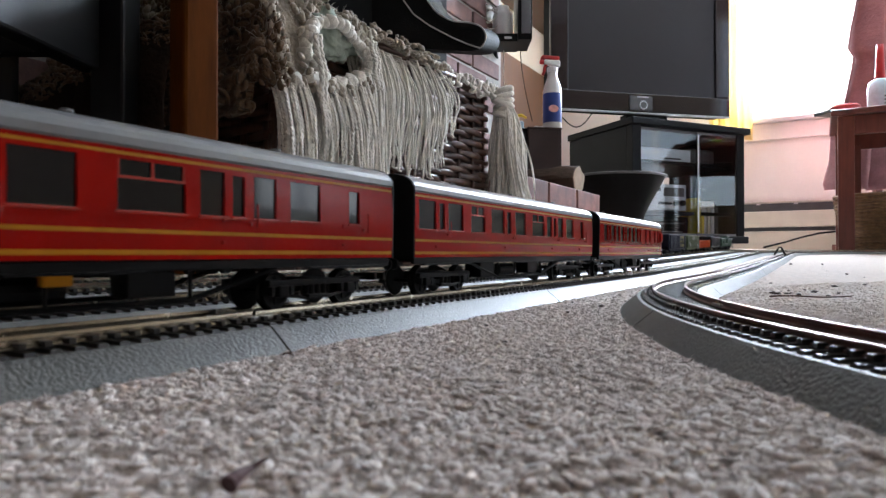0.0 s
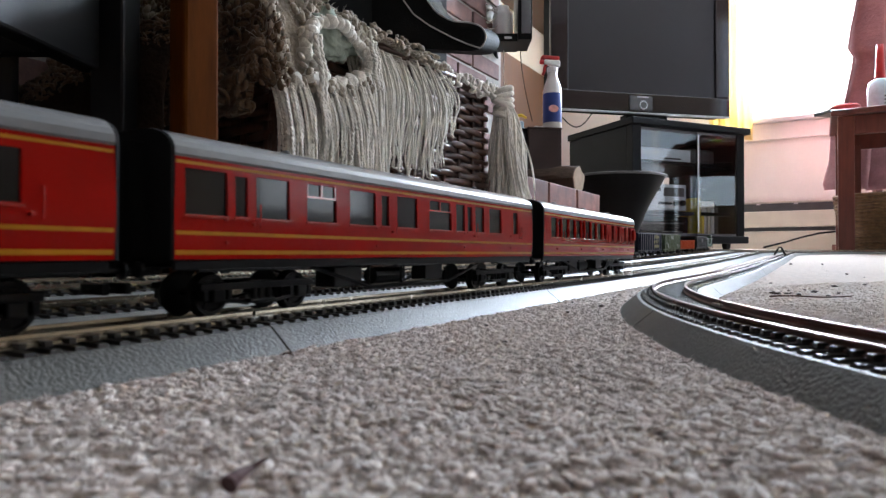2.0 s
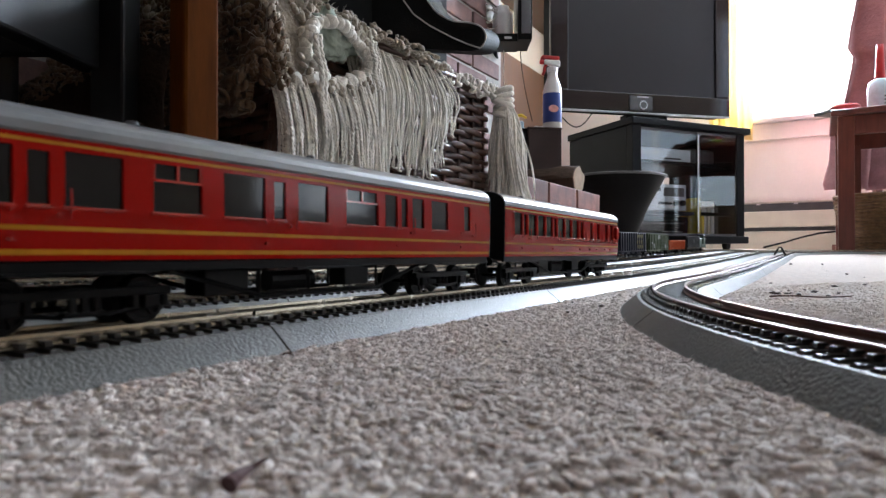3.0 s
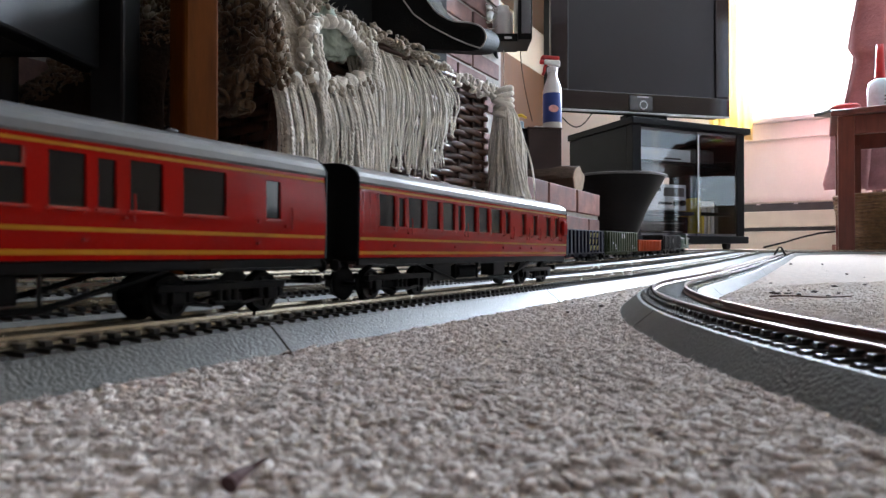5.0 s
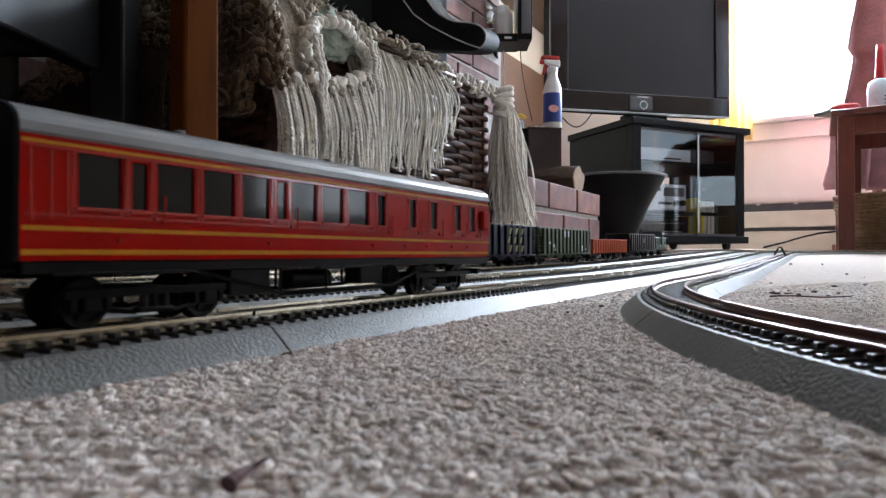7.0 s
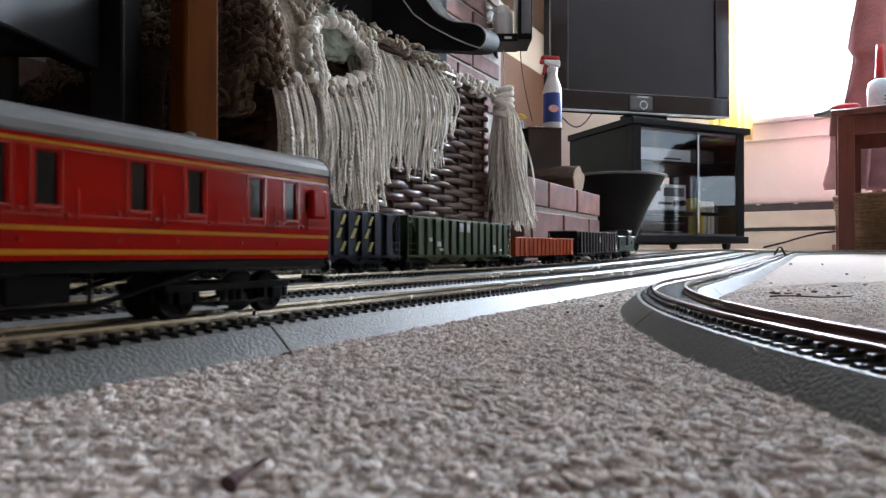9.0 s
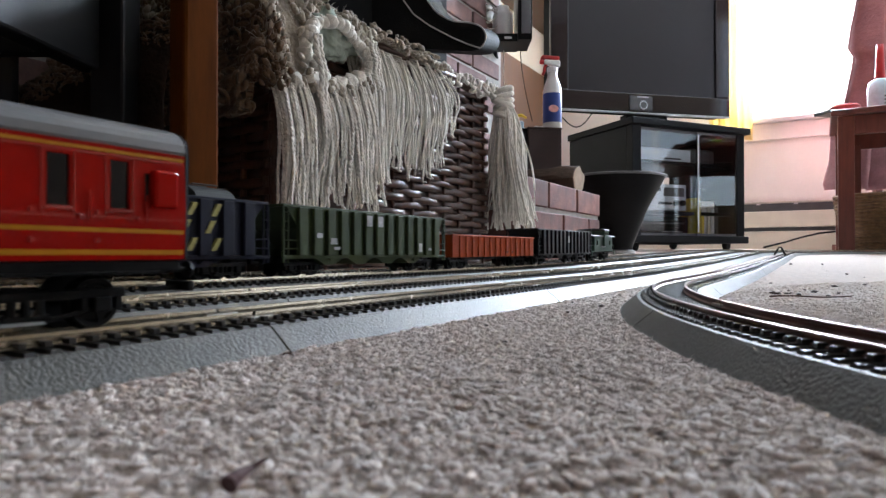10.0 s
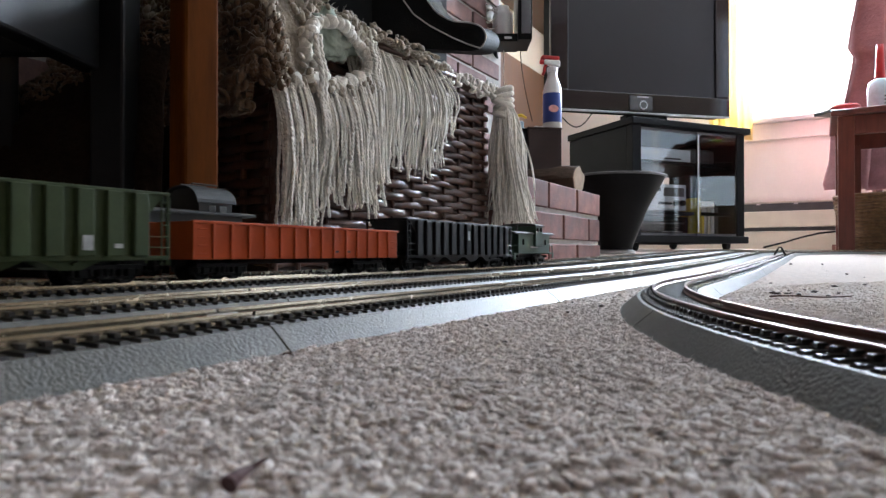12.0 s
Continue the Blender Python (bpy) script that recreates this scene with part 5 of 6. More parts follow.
def crumpled_fabric():
    bm = bmesh.new()
    bmesh.ops.create_icosphere(bm, subdivisions=5, radius=1.0)
    for v in bm.verts:
        d = v.co.copy()
        r = 1 + 0.35 * noise.noise(d * 2.2) + 0.16 * abs(noise.noise(d * 5.5))
        v.co = Vector((0.076 + 0.045 * d.x * r, -0.020 + 0.016 * d.y * r, 0.284 + 0.028 * d.z * r))
    p = so(*BK)
    tagged(part("crumpled_fabric", bm, SAGE, at=pose(p.x, p.y, floor_z(p.x, p.y) + 0.004, 0, 0, RZ), smooth_faces=True), "pale green crumpled fabric tucked in the throw", "fabric")


crumpled_fabric()


# ---- brick hearth, chimney breast and what stands on the hearth ----
def hearth():
    s0, s1, o0, o1, top = 1.235, 1.735, 0.338, 0.80, 0.186
    root = thing("brick_hearth", room_pose(s0, o0), "low raised hearth of red bricks with grey mortar", "hearth", kind="structure")
    L, D = s1 - s0, o1 - o0
    part("mortar_bed", boxbm(0.004, 0.005, 0.0, L - 0.004, D, top - 0.004), MORTAR, root, "grey mortar")
    mesh_cache = {}
    rng = random.Random(3)

    def brick(x0, x1, y0, y1, z0, z1):
        key = (round(x1 - x0, 3), round(y1 - y0, 3), round(z1 - z0, 3))
        if key not in mesh_cache:
            b = boxbm(0, 0, 0, *key, bevel=0.003)
            me = bpy.data.meshes.new("brick")
            b.to_mesh(me)
            b.free()
            me.materials.append(BRICK)
            mesh_cache[key] = me
        ob = new("brick", mesh_cache[key])
        ob.parent = root
        ob.matrix_basis = pose(x0 + rng.uniform(-0.0008, 0.0008), y0 + rng.uniform(-0.001, 0.001), z0)
    for k in range(3):
        z1 = top - k * 0.067
        z0 = max(0.0, z1 - 0.057)
        x = L if k % 2 == 0 else L - 0.095
        if k % 2:
            brick(L - 0.085, L, 0.0, 0.09, z0, z1)
        while x > 0.02:
            a = max(0.0, x - 0.175)
            brick(a, x, 0.0, 0.09, z0, z1)
            x = a - 0.010
    y = 0.10
    while y < D - 0.05:
        x = L
        while x > 0.02:
            a = max(0.0, x - 0.175)
            brick(a, x, y, min(D, y + 0.085), top - 0.030, top)
            x = a - 0.010
        y += 0.095
    return root


hearth()


def chimney_bricks():
    wall = bpy.data.objects["wall_fireplace"]
    rng = random.Random(9)
    b = boxbm(0, 0, 0, 0.193, 0.05, 0.0555, bevel=0.003)
    me = bpy.data.meshes.new("brick")
    b.to_mesh(me)
    b.free()
    me.materials.append(BRICKW)
    for k in range(13):
        z = 0.26 + k * 0.0655
        s = 0.50 - (0.1 if k % 2 else 0.0)
        while s < 2.12:
            if s + 0.193 < 2.142:
                ob = new("brick", me)
                ob.parent = wall
                ob.matrix_basis = pose(s, O_FIRE + rng.uniform(-0.0015, 0.0015), z)
            s += 0.203


chimney_bricks()


def wood_log():
    bm = bmesh.new()
    rng = random.Random(2)
    rings = []
    for i in range(13):
        t = i / 12
        ring = []
        for k in range(18):
            a = 2 * math.pi * k / 18
            r = 0.033 * (1 + 0.28 * noise.noise(Vector((math.cos(a) * 1.6, math.sin(a) * 1.6, t * 2.5))) + 0.03 * noise.noise(Vector((math.cos(a) * 6, math.sin(a) * 6, t * 9))))
            ring.append(bm.verts.new((t * 0.17, r * math.cos(a), r * math.sin(a))))
        rings.append(ring)
    for a, b in zip(rings, rings[1:]):
        for k in range(18):
            bm.faces.new((a[k], a[(k + 1) % 18], b[(k + 1) % 18], b[k]))
    root = thing("firewood_log", pose(0.205, 1.665, 0.218, 0, 0, -36), "split firewood log with rough bark on the hearth", "log")
    last = [v.co.copy() for v in rings[-1]]
    bm.faces.new(rings[0][::-1])
    bm.faces.new(rings[-1])
    part("bark", bm, BARK, root, "grey brown bark", smooth_faces=False)
    e = bmesh.new()
    f = [e.verts.new((0.1705, v.y * 0.93, v.z * 0.93)) for v in last]
    g = [e.verts.new((0.1715, v.y * 0.88, v.z * 0.88)) for v in last]
    for k in range(18):
        e.faces.new((f[k], f[(k + 1) % 18], g[(k + 1) % 18], g[k]))
    e.faces.new(g)
    part("cut_face", e, ENDGRAIN, root, "pale sawn end")


wood_log()


def storage_box():
    root = thing("storage_box", pose(0.262, 1.90, 0.186, 0, 0, 8), "dark brown board box on the hearth", "box")
    part("box_body", boxbm(0, 0, 0, 0.105, 0.12, 0.226, bevel=0.002), BROWNBOX, root)
    part("box_lid", boxbm(-0.002, -0.002, 0.2262, 0.107, 0.122, 0.2320, bevel=0.001), BROWNBOX, root)
    return root


storage_box()
tagged(part("storage_box", boxbm(0, 0, 0, 0.055, 0.10, 0.2305, bevel=0.002), BLACKM, at=pose(0.206, 1.905, 0.186, 0, 0, 8)), "black board box on the hearth", "box")
tagged(part("packet", boxbm(0, 0, 0, 0.075, 0.05, 0.008, bevel=0.002), WHITEP, at=pose(0.285, 1.925, 0.4183, 0, 0, 14)), "flat white paper packet on the box", "packet")
tagged(part("packet", boxbm(0, 0, 0, 0.05, 0.06, 0.028, bevel=0.004), mat("pale_blue_card", (0.40, 0.55, 0.66), 0.5, var=0.15, scale=60), at=pose(0.206, 1.93, 0.4168, 0, 0, 14)), "pale blue card packet on the box", "packet")
_b = bmesh.new()
tube(_b, [(0.0, 0, 0.004), (0.02, 0.004, 0.012), (0.045, 0.0, 0.015), (0.06, 0.004, 0.008)], 0.0065, 8, 0.6)
tagged(part("cloth_duster", _b, YELLOWP, at=pose(0.200, 1.935, 0.446)), "yellow folded duster on a packet", "duster")


def spray_bottle():
    root = thing("spray_bottle", pose(0.342, 1.865 + 0.075, 0.4182, 0, 0, 12), "white spray bottle with blue label and red trigger", "spray bottle")
    body = lathe(bmesh.new(), [(0.001, 0.0), (0.0270, 0.0), (0.0290, 0.003), (0.0290, 0.118), (0.0268, 0.132), (0.0200, 0.150), (0.0155, 0.165), (0.0150, 0.182), (0.001, 0.182)], 28)
    part("bottle", body, WHITEP, root, smooth_faces=True)
    lab = lathe(bmesh.new(), [(0.0291, 0.018), (0.0295, 0.019), (0.0295, 0.108), (0.0291, 0.109)], 28)
    part("label", lab, BLUEL, root, "blue wrap label", smooth_faces=True)
    b = bmesh.new()
    lathe(b, [(0.001, -0.0012), (0.014, -0.0008), (0.015, 0.0), (0.001, 0.0014)], 20, "Y", (0, 0, 0))
    b.transform(Matrix.Translation((-0.008, -0.0298, 0.058)) @ Matrix.Diagonal((1.1, 1, 0.75, 1)))
    part("emblem", b, mat("label_oval", (0.62, 0.30, 0.28), 0.5, var=0.2, scale=120), root, "red and white oval")
    part("collar", lathe(bmesh.new(), [(0.0165, 0.178), (0.0175, 0.180), (0.0175, 0.192), (0.013, 0.194), (0.001, 0.194)], 20), WHITEP, root)
    head = boxbm(-0.030, -0.011, 0.194, 0.024, 0.011, 0.216, bevel=0.005)
    for v in head.verts:
        if v.co.z < 0.204 and v.co.x < -0.008:
            v.co.z += 0.007
    hd = part("spray_head", head, WHITEP, root, smooth_faces=False)
    part("head_cover", boxbm(-0.036, -0.012, 0.2165, 0.020, 0.012, 0.228, bevel=0.004), REDP, hd, "red head cover")
    tr = bmesh.new()
    tube(tr, [(-0.018, 0, 0.204), (-0.026, 0, 0.192), (-0.027, 0, 0.178), (-0.033, 0, 0.168)], 0.0048, 8, 0.8)
    part("trigger", tr, REDP, hd, "red trigger", smooth_faces=True)
    part("nozzle", lathe(bmesh.new(), [(0.006, -0.040), (0.0075, -0.038), (0.0075, -0.029)], 14, "X", (0, 0, 0.209)), REDP, hd)


spray_bottle()


def coal_bucket():
    z = floor_z(0.54, 1.95)
    root = thing("waste_bin", pose(0.54, 1.95, z), "flared black enamel bin on the carpet beside the hearth", "bin")
    h = 0.238
    prof = [(0.001, 0.0), (0.050, 0.0), (0.054, 0.004), (0.052, 0.014), (0.056, 0.030), (0.098, 0.140), (0.148, h - 0.006), (0.152, h), (0.149, h + 0.001), (0.143, h - 0.006), (0.094, 0.14), (0.050, 0.03), (0.001, 0.028)]
    part("bin_body", lathe(bmesh.new(), prof, 40), BUCKET, root, smooth_faces=True)
    part("bin_rim", lathe(bmesh.new(), [(0.150, h - 0.004), (0.1545, h - 0.002), (0.1545, h + 0.002), (0.150, h + 0.003)], 40), GREYMET, root, "worn metal rim", smooth_faces=True)
    part("bin_foot", lathe(bmesh.new(), [(0.050, 0.0), (0.060, 0.001), (0.060, 0.010), (0.052, 0.013)], 32), STEEL, root, "bright foot ring")


coal_bucket()


def wood_stove():
    root = thing("wood_stove", room_pose(0.80, 0.545, 0.03), "black cast iron stove in front of the bricks", "stove")
    part("stove_body", boxbm(0, 0.0, 0.08, 0.49, 0.24, 0.90, bevel=0.008), BLACKM, root)
    part("stove_door", boxbm(0.06, -0.012, 0.30, 0.43, -0.0005, 0.80, bevel=0.004), BLACKM, root)
    for x in (0.02, 0.44):
        for y in (0.02, 0.19):
            part("leg", boxbm(x, y, -0.015, x + 0.03, y + 0.03, 0.08, bevel=0.003), BLACKM, root)
    return root


wood_stove()
for q in (0.0, 0.020):
    p = so(1.36 + q, 0.62)
    tagged(part("poker", tube(bmesh.new(), [(0, 0, floor_z(p.x, p.y)), (0, 0, 0.50), (0.004, 0, 0.75)], 0.0055, 8), BLACKM, at=pose(p.x, p.y, 0)), "black iron fire poker standing by the stove", "poker", "fire irons")


def leather_flap():
    """A thick black leather sheet hanging from above with its hem rolled up."""
    k = 1.13 / 1100
    outline = [(500, -90), (520, 20), (560, 62), (620, 80), (700, 85), (770, 87), (825, 90), (850, 85), (860, 66), (852, 48), (830, 40), (805, 38), (785, 30), (766, 14), (748, -20), (740, -90)]
    fine = []
    for i in range(len(outline)):
        p0, p1, p2, p3 = [Vector(outline[(i + d) % len(outline)]) for d in (-1, 0, 1, 2)]
        for q in range(4):
            t = q / 4
            fine.append(0.5 * (2 * p1 + (p2 - p0) * t + (2 * p0 - 5 * p1 + 4 * p2 - p3) * t * t + (3 * p1 - p0 - 3 * p2 + p3) * t ** 3))
    pts = [((a - 784) * k, 0.03 + (449 - b) * k) for a, b in fine]
    root = thing("leather_apron", pose(0, 1.13, 0), "black leather apron hanging in folds with a rolled stitched hem", "apron")
    bm = bmesh.new()
    rows = []
    for j, y in enumerate((0.0, 0.02, 0.04, 0.06)):
        rows.append([bm.verts.new((x + 0.010 * j + 0.003 * noise.noise(Vector((x * 30, j, 1))), y, z + 0.004 * j)) for x, z in pts])
    n = len(pts)
    for a, b in zip(rows, rows[1:]):
        for i in range(n):
            bm.faces.new((a[i], a[(i + 1) % n], b[(i + 1) % n], b[i]))
    bm.faces.new(rows[0])
    bm.faces.new(rows[-1][::-1])
    bmesh.ops.recalc_face_normals(bm, faces=bm.faces)
    part("leather_sheet", bm, LEATHER, root, smooth_faces=False)
    s1 = bmesh.new()
    tube(s1, [(x, -0.003, z) for x, z in pts[28:57]], 0.0013, 6)
    part("hem_stitching", s1, STITCH, root)
    s2 = bmesh.new()
    inner = [(700, -40), (712, -2), (732, 26), (760, 46), (800, 67), (830, 80), (850, 86)]
    tube(s2, [((a - 784) * k, -0.004, 0.03 + (449 - b) * k) for a, b in inner], 0.0013, 6)
    part("hem_stitching", s2, STITCH, root)
    # the hollow of the roll
    r = bmesh.new()
    c = [((a - 784) * k, 0.03 + (449 - b) * k) for a, b in ((806, 66), (824, 56), (846, 52), (853, 62), (846, 76), (826, 80), (808, 76))]
    f = [r.verts.new((x, -0.0015, z)) for x, z in c]
    g = [r.verts.new((x * 0.98 + 0.0015, 0.0005, z)) for x, z in c]
    for i in range(len(c)):
        r.faces.new((f[i], f[(i + 1) % len(c)], g[(i + 1) % len(c)], g[i]))
    r.faces.new(g)
    part("roll_hollow", r, BLACKM, root)


leather_flap()


def wall_rack():
    Z = 2.12
    k = Z / 1100
    X = lambda a: (a - 784) * k
    H_ = lambda b: 0.03 + (449 - b) * k
    root = thing("wall_shelf", pose(0, Z, 0), "small black metal wall shelf with a speaker side", "shelf")
    part("shelf_board", boxbm(X(848), 0.0, H_(72), X(922), 0.12, H_(58), bevel=0.003), BLACKP, root)
    part("shelf_side", boxbm(X(916), -0.02, H_(72), X(941), 0.11, H_(-60), bevel=0.003), BLACKP, root)
    part("side_grille", boxbm(X(922), -0.023, H_(62), X(938), -0.0205, H_(-50), bevel=0.001), GREYMET, root, "grey mesh grille")
    part("bracket", tube(bmesh.new(), [(X(876), 0.05, H_(72)), (X(884), 0.12, H_(82))], 0.008, 8), BLACKM, root)
    part("shelf_label", boxbm(X(893), -0.001, H_(68), X(906), 0.001, H_(64)), WHITEP, root)
    tagged(part("jar", lathe(bmesh.new(), [(0.001, 0), (0.034, 0), (0.036, 0.004), (0.036, 0.075), (0.030, 0.09), (0.022, 0.095), (0.022, 0.11), (0.001, 0.11)], 24), WHITEP,
                at=pose(X(893), Z + 0.055, H_(58) + 0.0005), smooth_faces=True), "white plastic jar on the wall shelf", "jar")
    b = bmesh.new()
    rng = random.Random(8)
    for q in range(4):
        cx, cz, r = X(868) + rng.uniform(-0.01, 0.012), H_(30) + rng.uniform(-0.01, 0.01), rng.uniform(0.026, 0.042)
        tube(b, [(cx + r * math.cos(a), 0.02 + 0.012 * q + 0.006 * math.sin(3 * a), cz + 0.012 + r * 1.1 * math.sin(a)) for a in [i * 0.42 + q for i in range(15)]], 0.0032, 6)
    tagged(part("cable_coil", b, CABLE, at=pose(0, Z, 0)), "grey coiled cable lying on the wall shelf", "cable")
    for a, c in ((897, 900), (928, 952)):
        b = bmesh.new()
        tube(b, [(X(a + (c - a) * (q / 12) ** 1.5), 0.10 + 0.03 * q / 12, H_(72 + 128 * q / 12)) for q in range(13)], 0.0013, 6)
        tagged(part("hanging_cable", b, CABLE if a < 900 else BLACKM, at=pose(0, Z, 0)), "thin cable hanging down from the wall shelf", "cable")


wall_rack()
tagged(part("wood_panel", boxbm(3.0, O_ALC - 0.016, 0.03, S_WIN - 0.002, O_ALC - 0.001, 1.12, bevel=0.002), PANELW, at=room_pose(0, 0)), "brown wood panelling on the alcove wall", "panelling", kind="structure")
tagged(part("wall_board", boxbm(2.7, O_ALC - 0.34, 1.385, S_WIN - 0.01, O_ALC - 0.002, 1.41, bevel=0.002), PANELW, at=room_pose(0, 0)), "varnished wooden shelf board in the alcove", "shelf")


# ---- television on its cabinet ----
CX, CY, CRZ = 0.733, 2.40, 23.1
CW, CD, CT = 0.592, 0.42, 0.558


def tv_cabinet():
    z0 = 0.072
    root = thing("tv_cabinet", pose(CX, CY, 0, 0, 0, CRZ), "charcoal laminate television cabinet with sliding glass doors on castors", "cabinet")
    t = 0.020
    part("cabinet_top", boxbm(-0.012, -0.018, CT - 0.026, CW + 0.018, CD, CT, bevel=0.003), CABINET, root)
    part("cabinet_base", boxbm(-0.006, -0.012, z0, CW + 0.012, CD, z0 + 0.030, bevel=0.003), CABINET, root)
    for x in (0.0, CW - 0.042):
        part("cabinet_post", boxbm(x, 0.0, z0 + 0.0302, x + 0.042, 0.035, CT - 0.0262, bevel=0.002), CABINET, root)
    for x in (0.0, CW - t):
        part("cabinet_side", boxbm(x, 0.0352, z0 + 0.0302, x + t, CD - 0.001, CT - 0.0262), CABINET, root)
    for a, b in ((z0 + 0.0302, z0 + 0.070), (CT - 0.085, CT - 0.0262)):
        part("back_rail", boxbm(t + 0.001, CD - 0.012, a, CW - t - 0.001, CD - 0.004, b), CABINET, root)
    for z in (0.190, 0.395):
        part("shelf", boxbm(t + 0.001, 0.06, z, CW - t - 0.001, CD - 0.013, z + 0.014), CABINET, root)
    for a, b, y in ((0.043, 0.365, 0.016), (0.335, CW - 0.043, 0.006)):
        d = part("glass_door", boxbm(a, y, z0 + 0.040, b, y + 0.004, CT - 0.040), GLASS, root, "clear sliding glass pane")
        d.visible_shadow = False
        part("door_edge", boxbm(a, y - 0.001, CT - 0.040, b, y + 0.005, CT - 0.030), GREYMET, root)
        part("door_edge", boxbm(a, y - 0.001, z0 + 0.031, b, y + 0.005, z0 + 0.040), GREYMET, root)
    part("door_handle", boxbm(0.336, 0.002, z0 + 0.045, 0.341, 0.0055, CT - 0.045), SILVER, root, "bright pane edge")
    for x in (0.05, CW - 0.05):
        for y in (0.05, CD - 0.06):
            m = pose(CX, CY, 0, 0, 0, CRZ) @ Vector((x, y, 0))
            zf = floor_z(m.x, m.y)
            w = bmesh.new()
            r = (z0 - zf) * 0.42
            lathe(w, [(r * 0.4, -0.009), (r, -0.008), (r, 0.008), (r * 0.4, 0.009)], 16, "Y", (x, y, zf + r))
            box(w, x - 0.012, y - 0.012, zf + r, x + 0.012, y + 0.012, z0)
            part("castor", w, BLACKP, root)
    return root


tv_cabinet()


def in_cabinet(x, y, z, rz=0):
    return pose(CX, CY, 0, 0, 0, CRZ) @ pose(x, y, z, 0, 0, rz)


def device(name, x, z, w, h, d, front, body, label, knobs=(), slots=()):
    root = thing(name, in_cabinet(x, 0.075, z), label, "hi-fi")
    part("casing", boxbm(0, 0.006, 0.004, w, d, h, bevel=0.002), body, root)
    part("front_panel", boxbm(-0.001, 0, 0.004, w + 0.001, 0.0058, h + 0.001, bevel=0.001), front, root)
    for a in (0.02, w - 0.03):
        for b_ in (0.03, d - 0.04):
            part("foot", lathe(bmesh.new(), [(0.008, 0), (0.008, 0.0039)], 10, "Z", (a, b_, 0)), BLACKP, root)
    for kx, kz, r, m in knobs:
        part("knob", lathe(bmesh.new(), [(0.001, -0.014), (r * 0.9, -0.013), (r, -0.001)], 14, "Y", (kx, 0, kz)), m, root)
    for a, b_, c, e, m in slots:
        part("display", boxbm(a, -0.0012, c, b_, 0.0002, e), m, root)


device("cassette_deck", 0.095, 0.2045, 0.245, 0.110, 0.28, SILVER, GREYMET, "silver cassette deck with knobs and switches behind glass",
       knobs=[(0.10 + 0.018 * i, 0.032, 0.0055, BLACKP) for i in range(4)] + [(0.185, 0.035, 0.013, BLACKP), (0.222, 0.035, 0.013, BLACKP)] + [(0.02 + 0.012 * i, 0.022, 0.0035, WHITEP) for i in range(4)],
       slots=[(0.012, 0.075, 0.050, 0.098, WHITEP), (0.085, 0.11, 0.082, 0.096, BLACKP), (0.125, 0.235, 0.062, 0.098, GREYMET)])
device("video_player", 0.075, 0.4095, 0.290, 0.052, 0.28, SILVER, GREYMET, "silver video player on the upper shelf behind glass", slots=[(0.02, 0.12, 0.028, 0.042, WHITEP), (0.15, 0.24, 0.010, 0.016, BLACKP)])
device("receiver", 0.070, 0.1025, 0.280, 0.080, 0.28, BLACKP, BLACKP, "black receiver on the cabinet floor", slots=[(0.02, 0.26, 0.050, 0.054, GREYMET), (0.14, 0.25, 0.016, 0.019, WHITEINK)])


def case(x, z, w, h, d, m, label, y=0.07):
    tagged(part("video_case", boxbm(0, 0, 0, w, d, h, bevel=0.0015), m, at=in_cabinet(x, y, z)), label, "video case", "cases in the cabinet")


case(0.046, 0.1025, 0.030, 0.086, 0.11, YELLOWP, "yellow card video case standing in the cabinet", 0.045)
case(0.372, 0.1025, 0.022, 0.160, 0.11, YELLOWP, "tall yellow card case leaning in the cabinet", 0.05)
case(0.396, 0.1025, 0.020, 0.085, 0.11, YELLOWP, "yellow card video case standing in the cabinet", 0.05)
for i, m in enumerate((CREAMMET, TRIMW, CREAMMET, WHITEP, GREYMET)):
    case(0.420 + i * 0.022, 0.1025, 0.019, 0.125 - 0.006 * (i % 2), 0.14, m, "pale video case standing in a row", 0.08)
tagged(part("paper_stack", boxbm(0, 0, 0, 0.13, 0.2, 0.05, bevel=0.004), TRIMW, at=in_cabinet(0.385, 0.09, 0.2045)), "pale stack of papers on the shelf", "papers")
tagged(part("plastic_bag", boxbm(0, 0, 0, 0.15, 0.16, 0.07, bevel=0.02), GREYMET, at=in_cabinet(0.385, 0.10, 0.4095)), "grey folded plastic bag on the upper shelf", "bag")


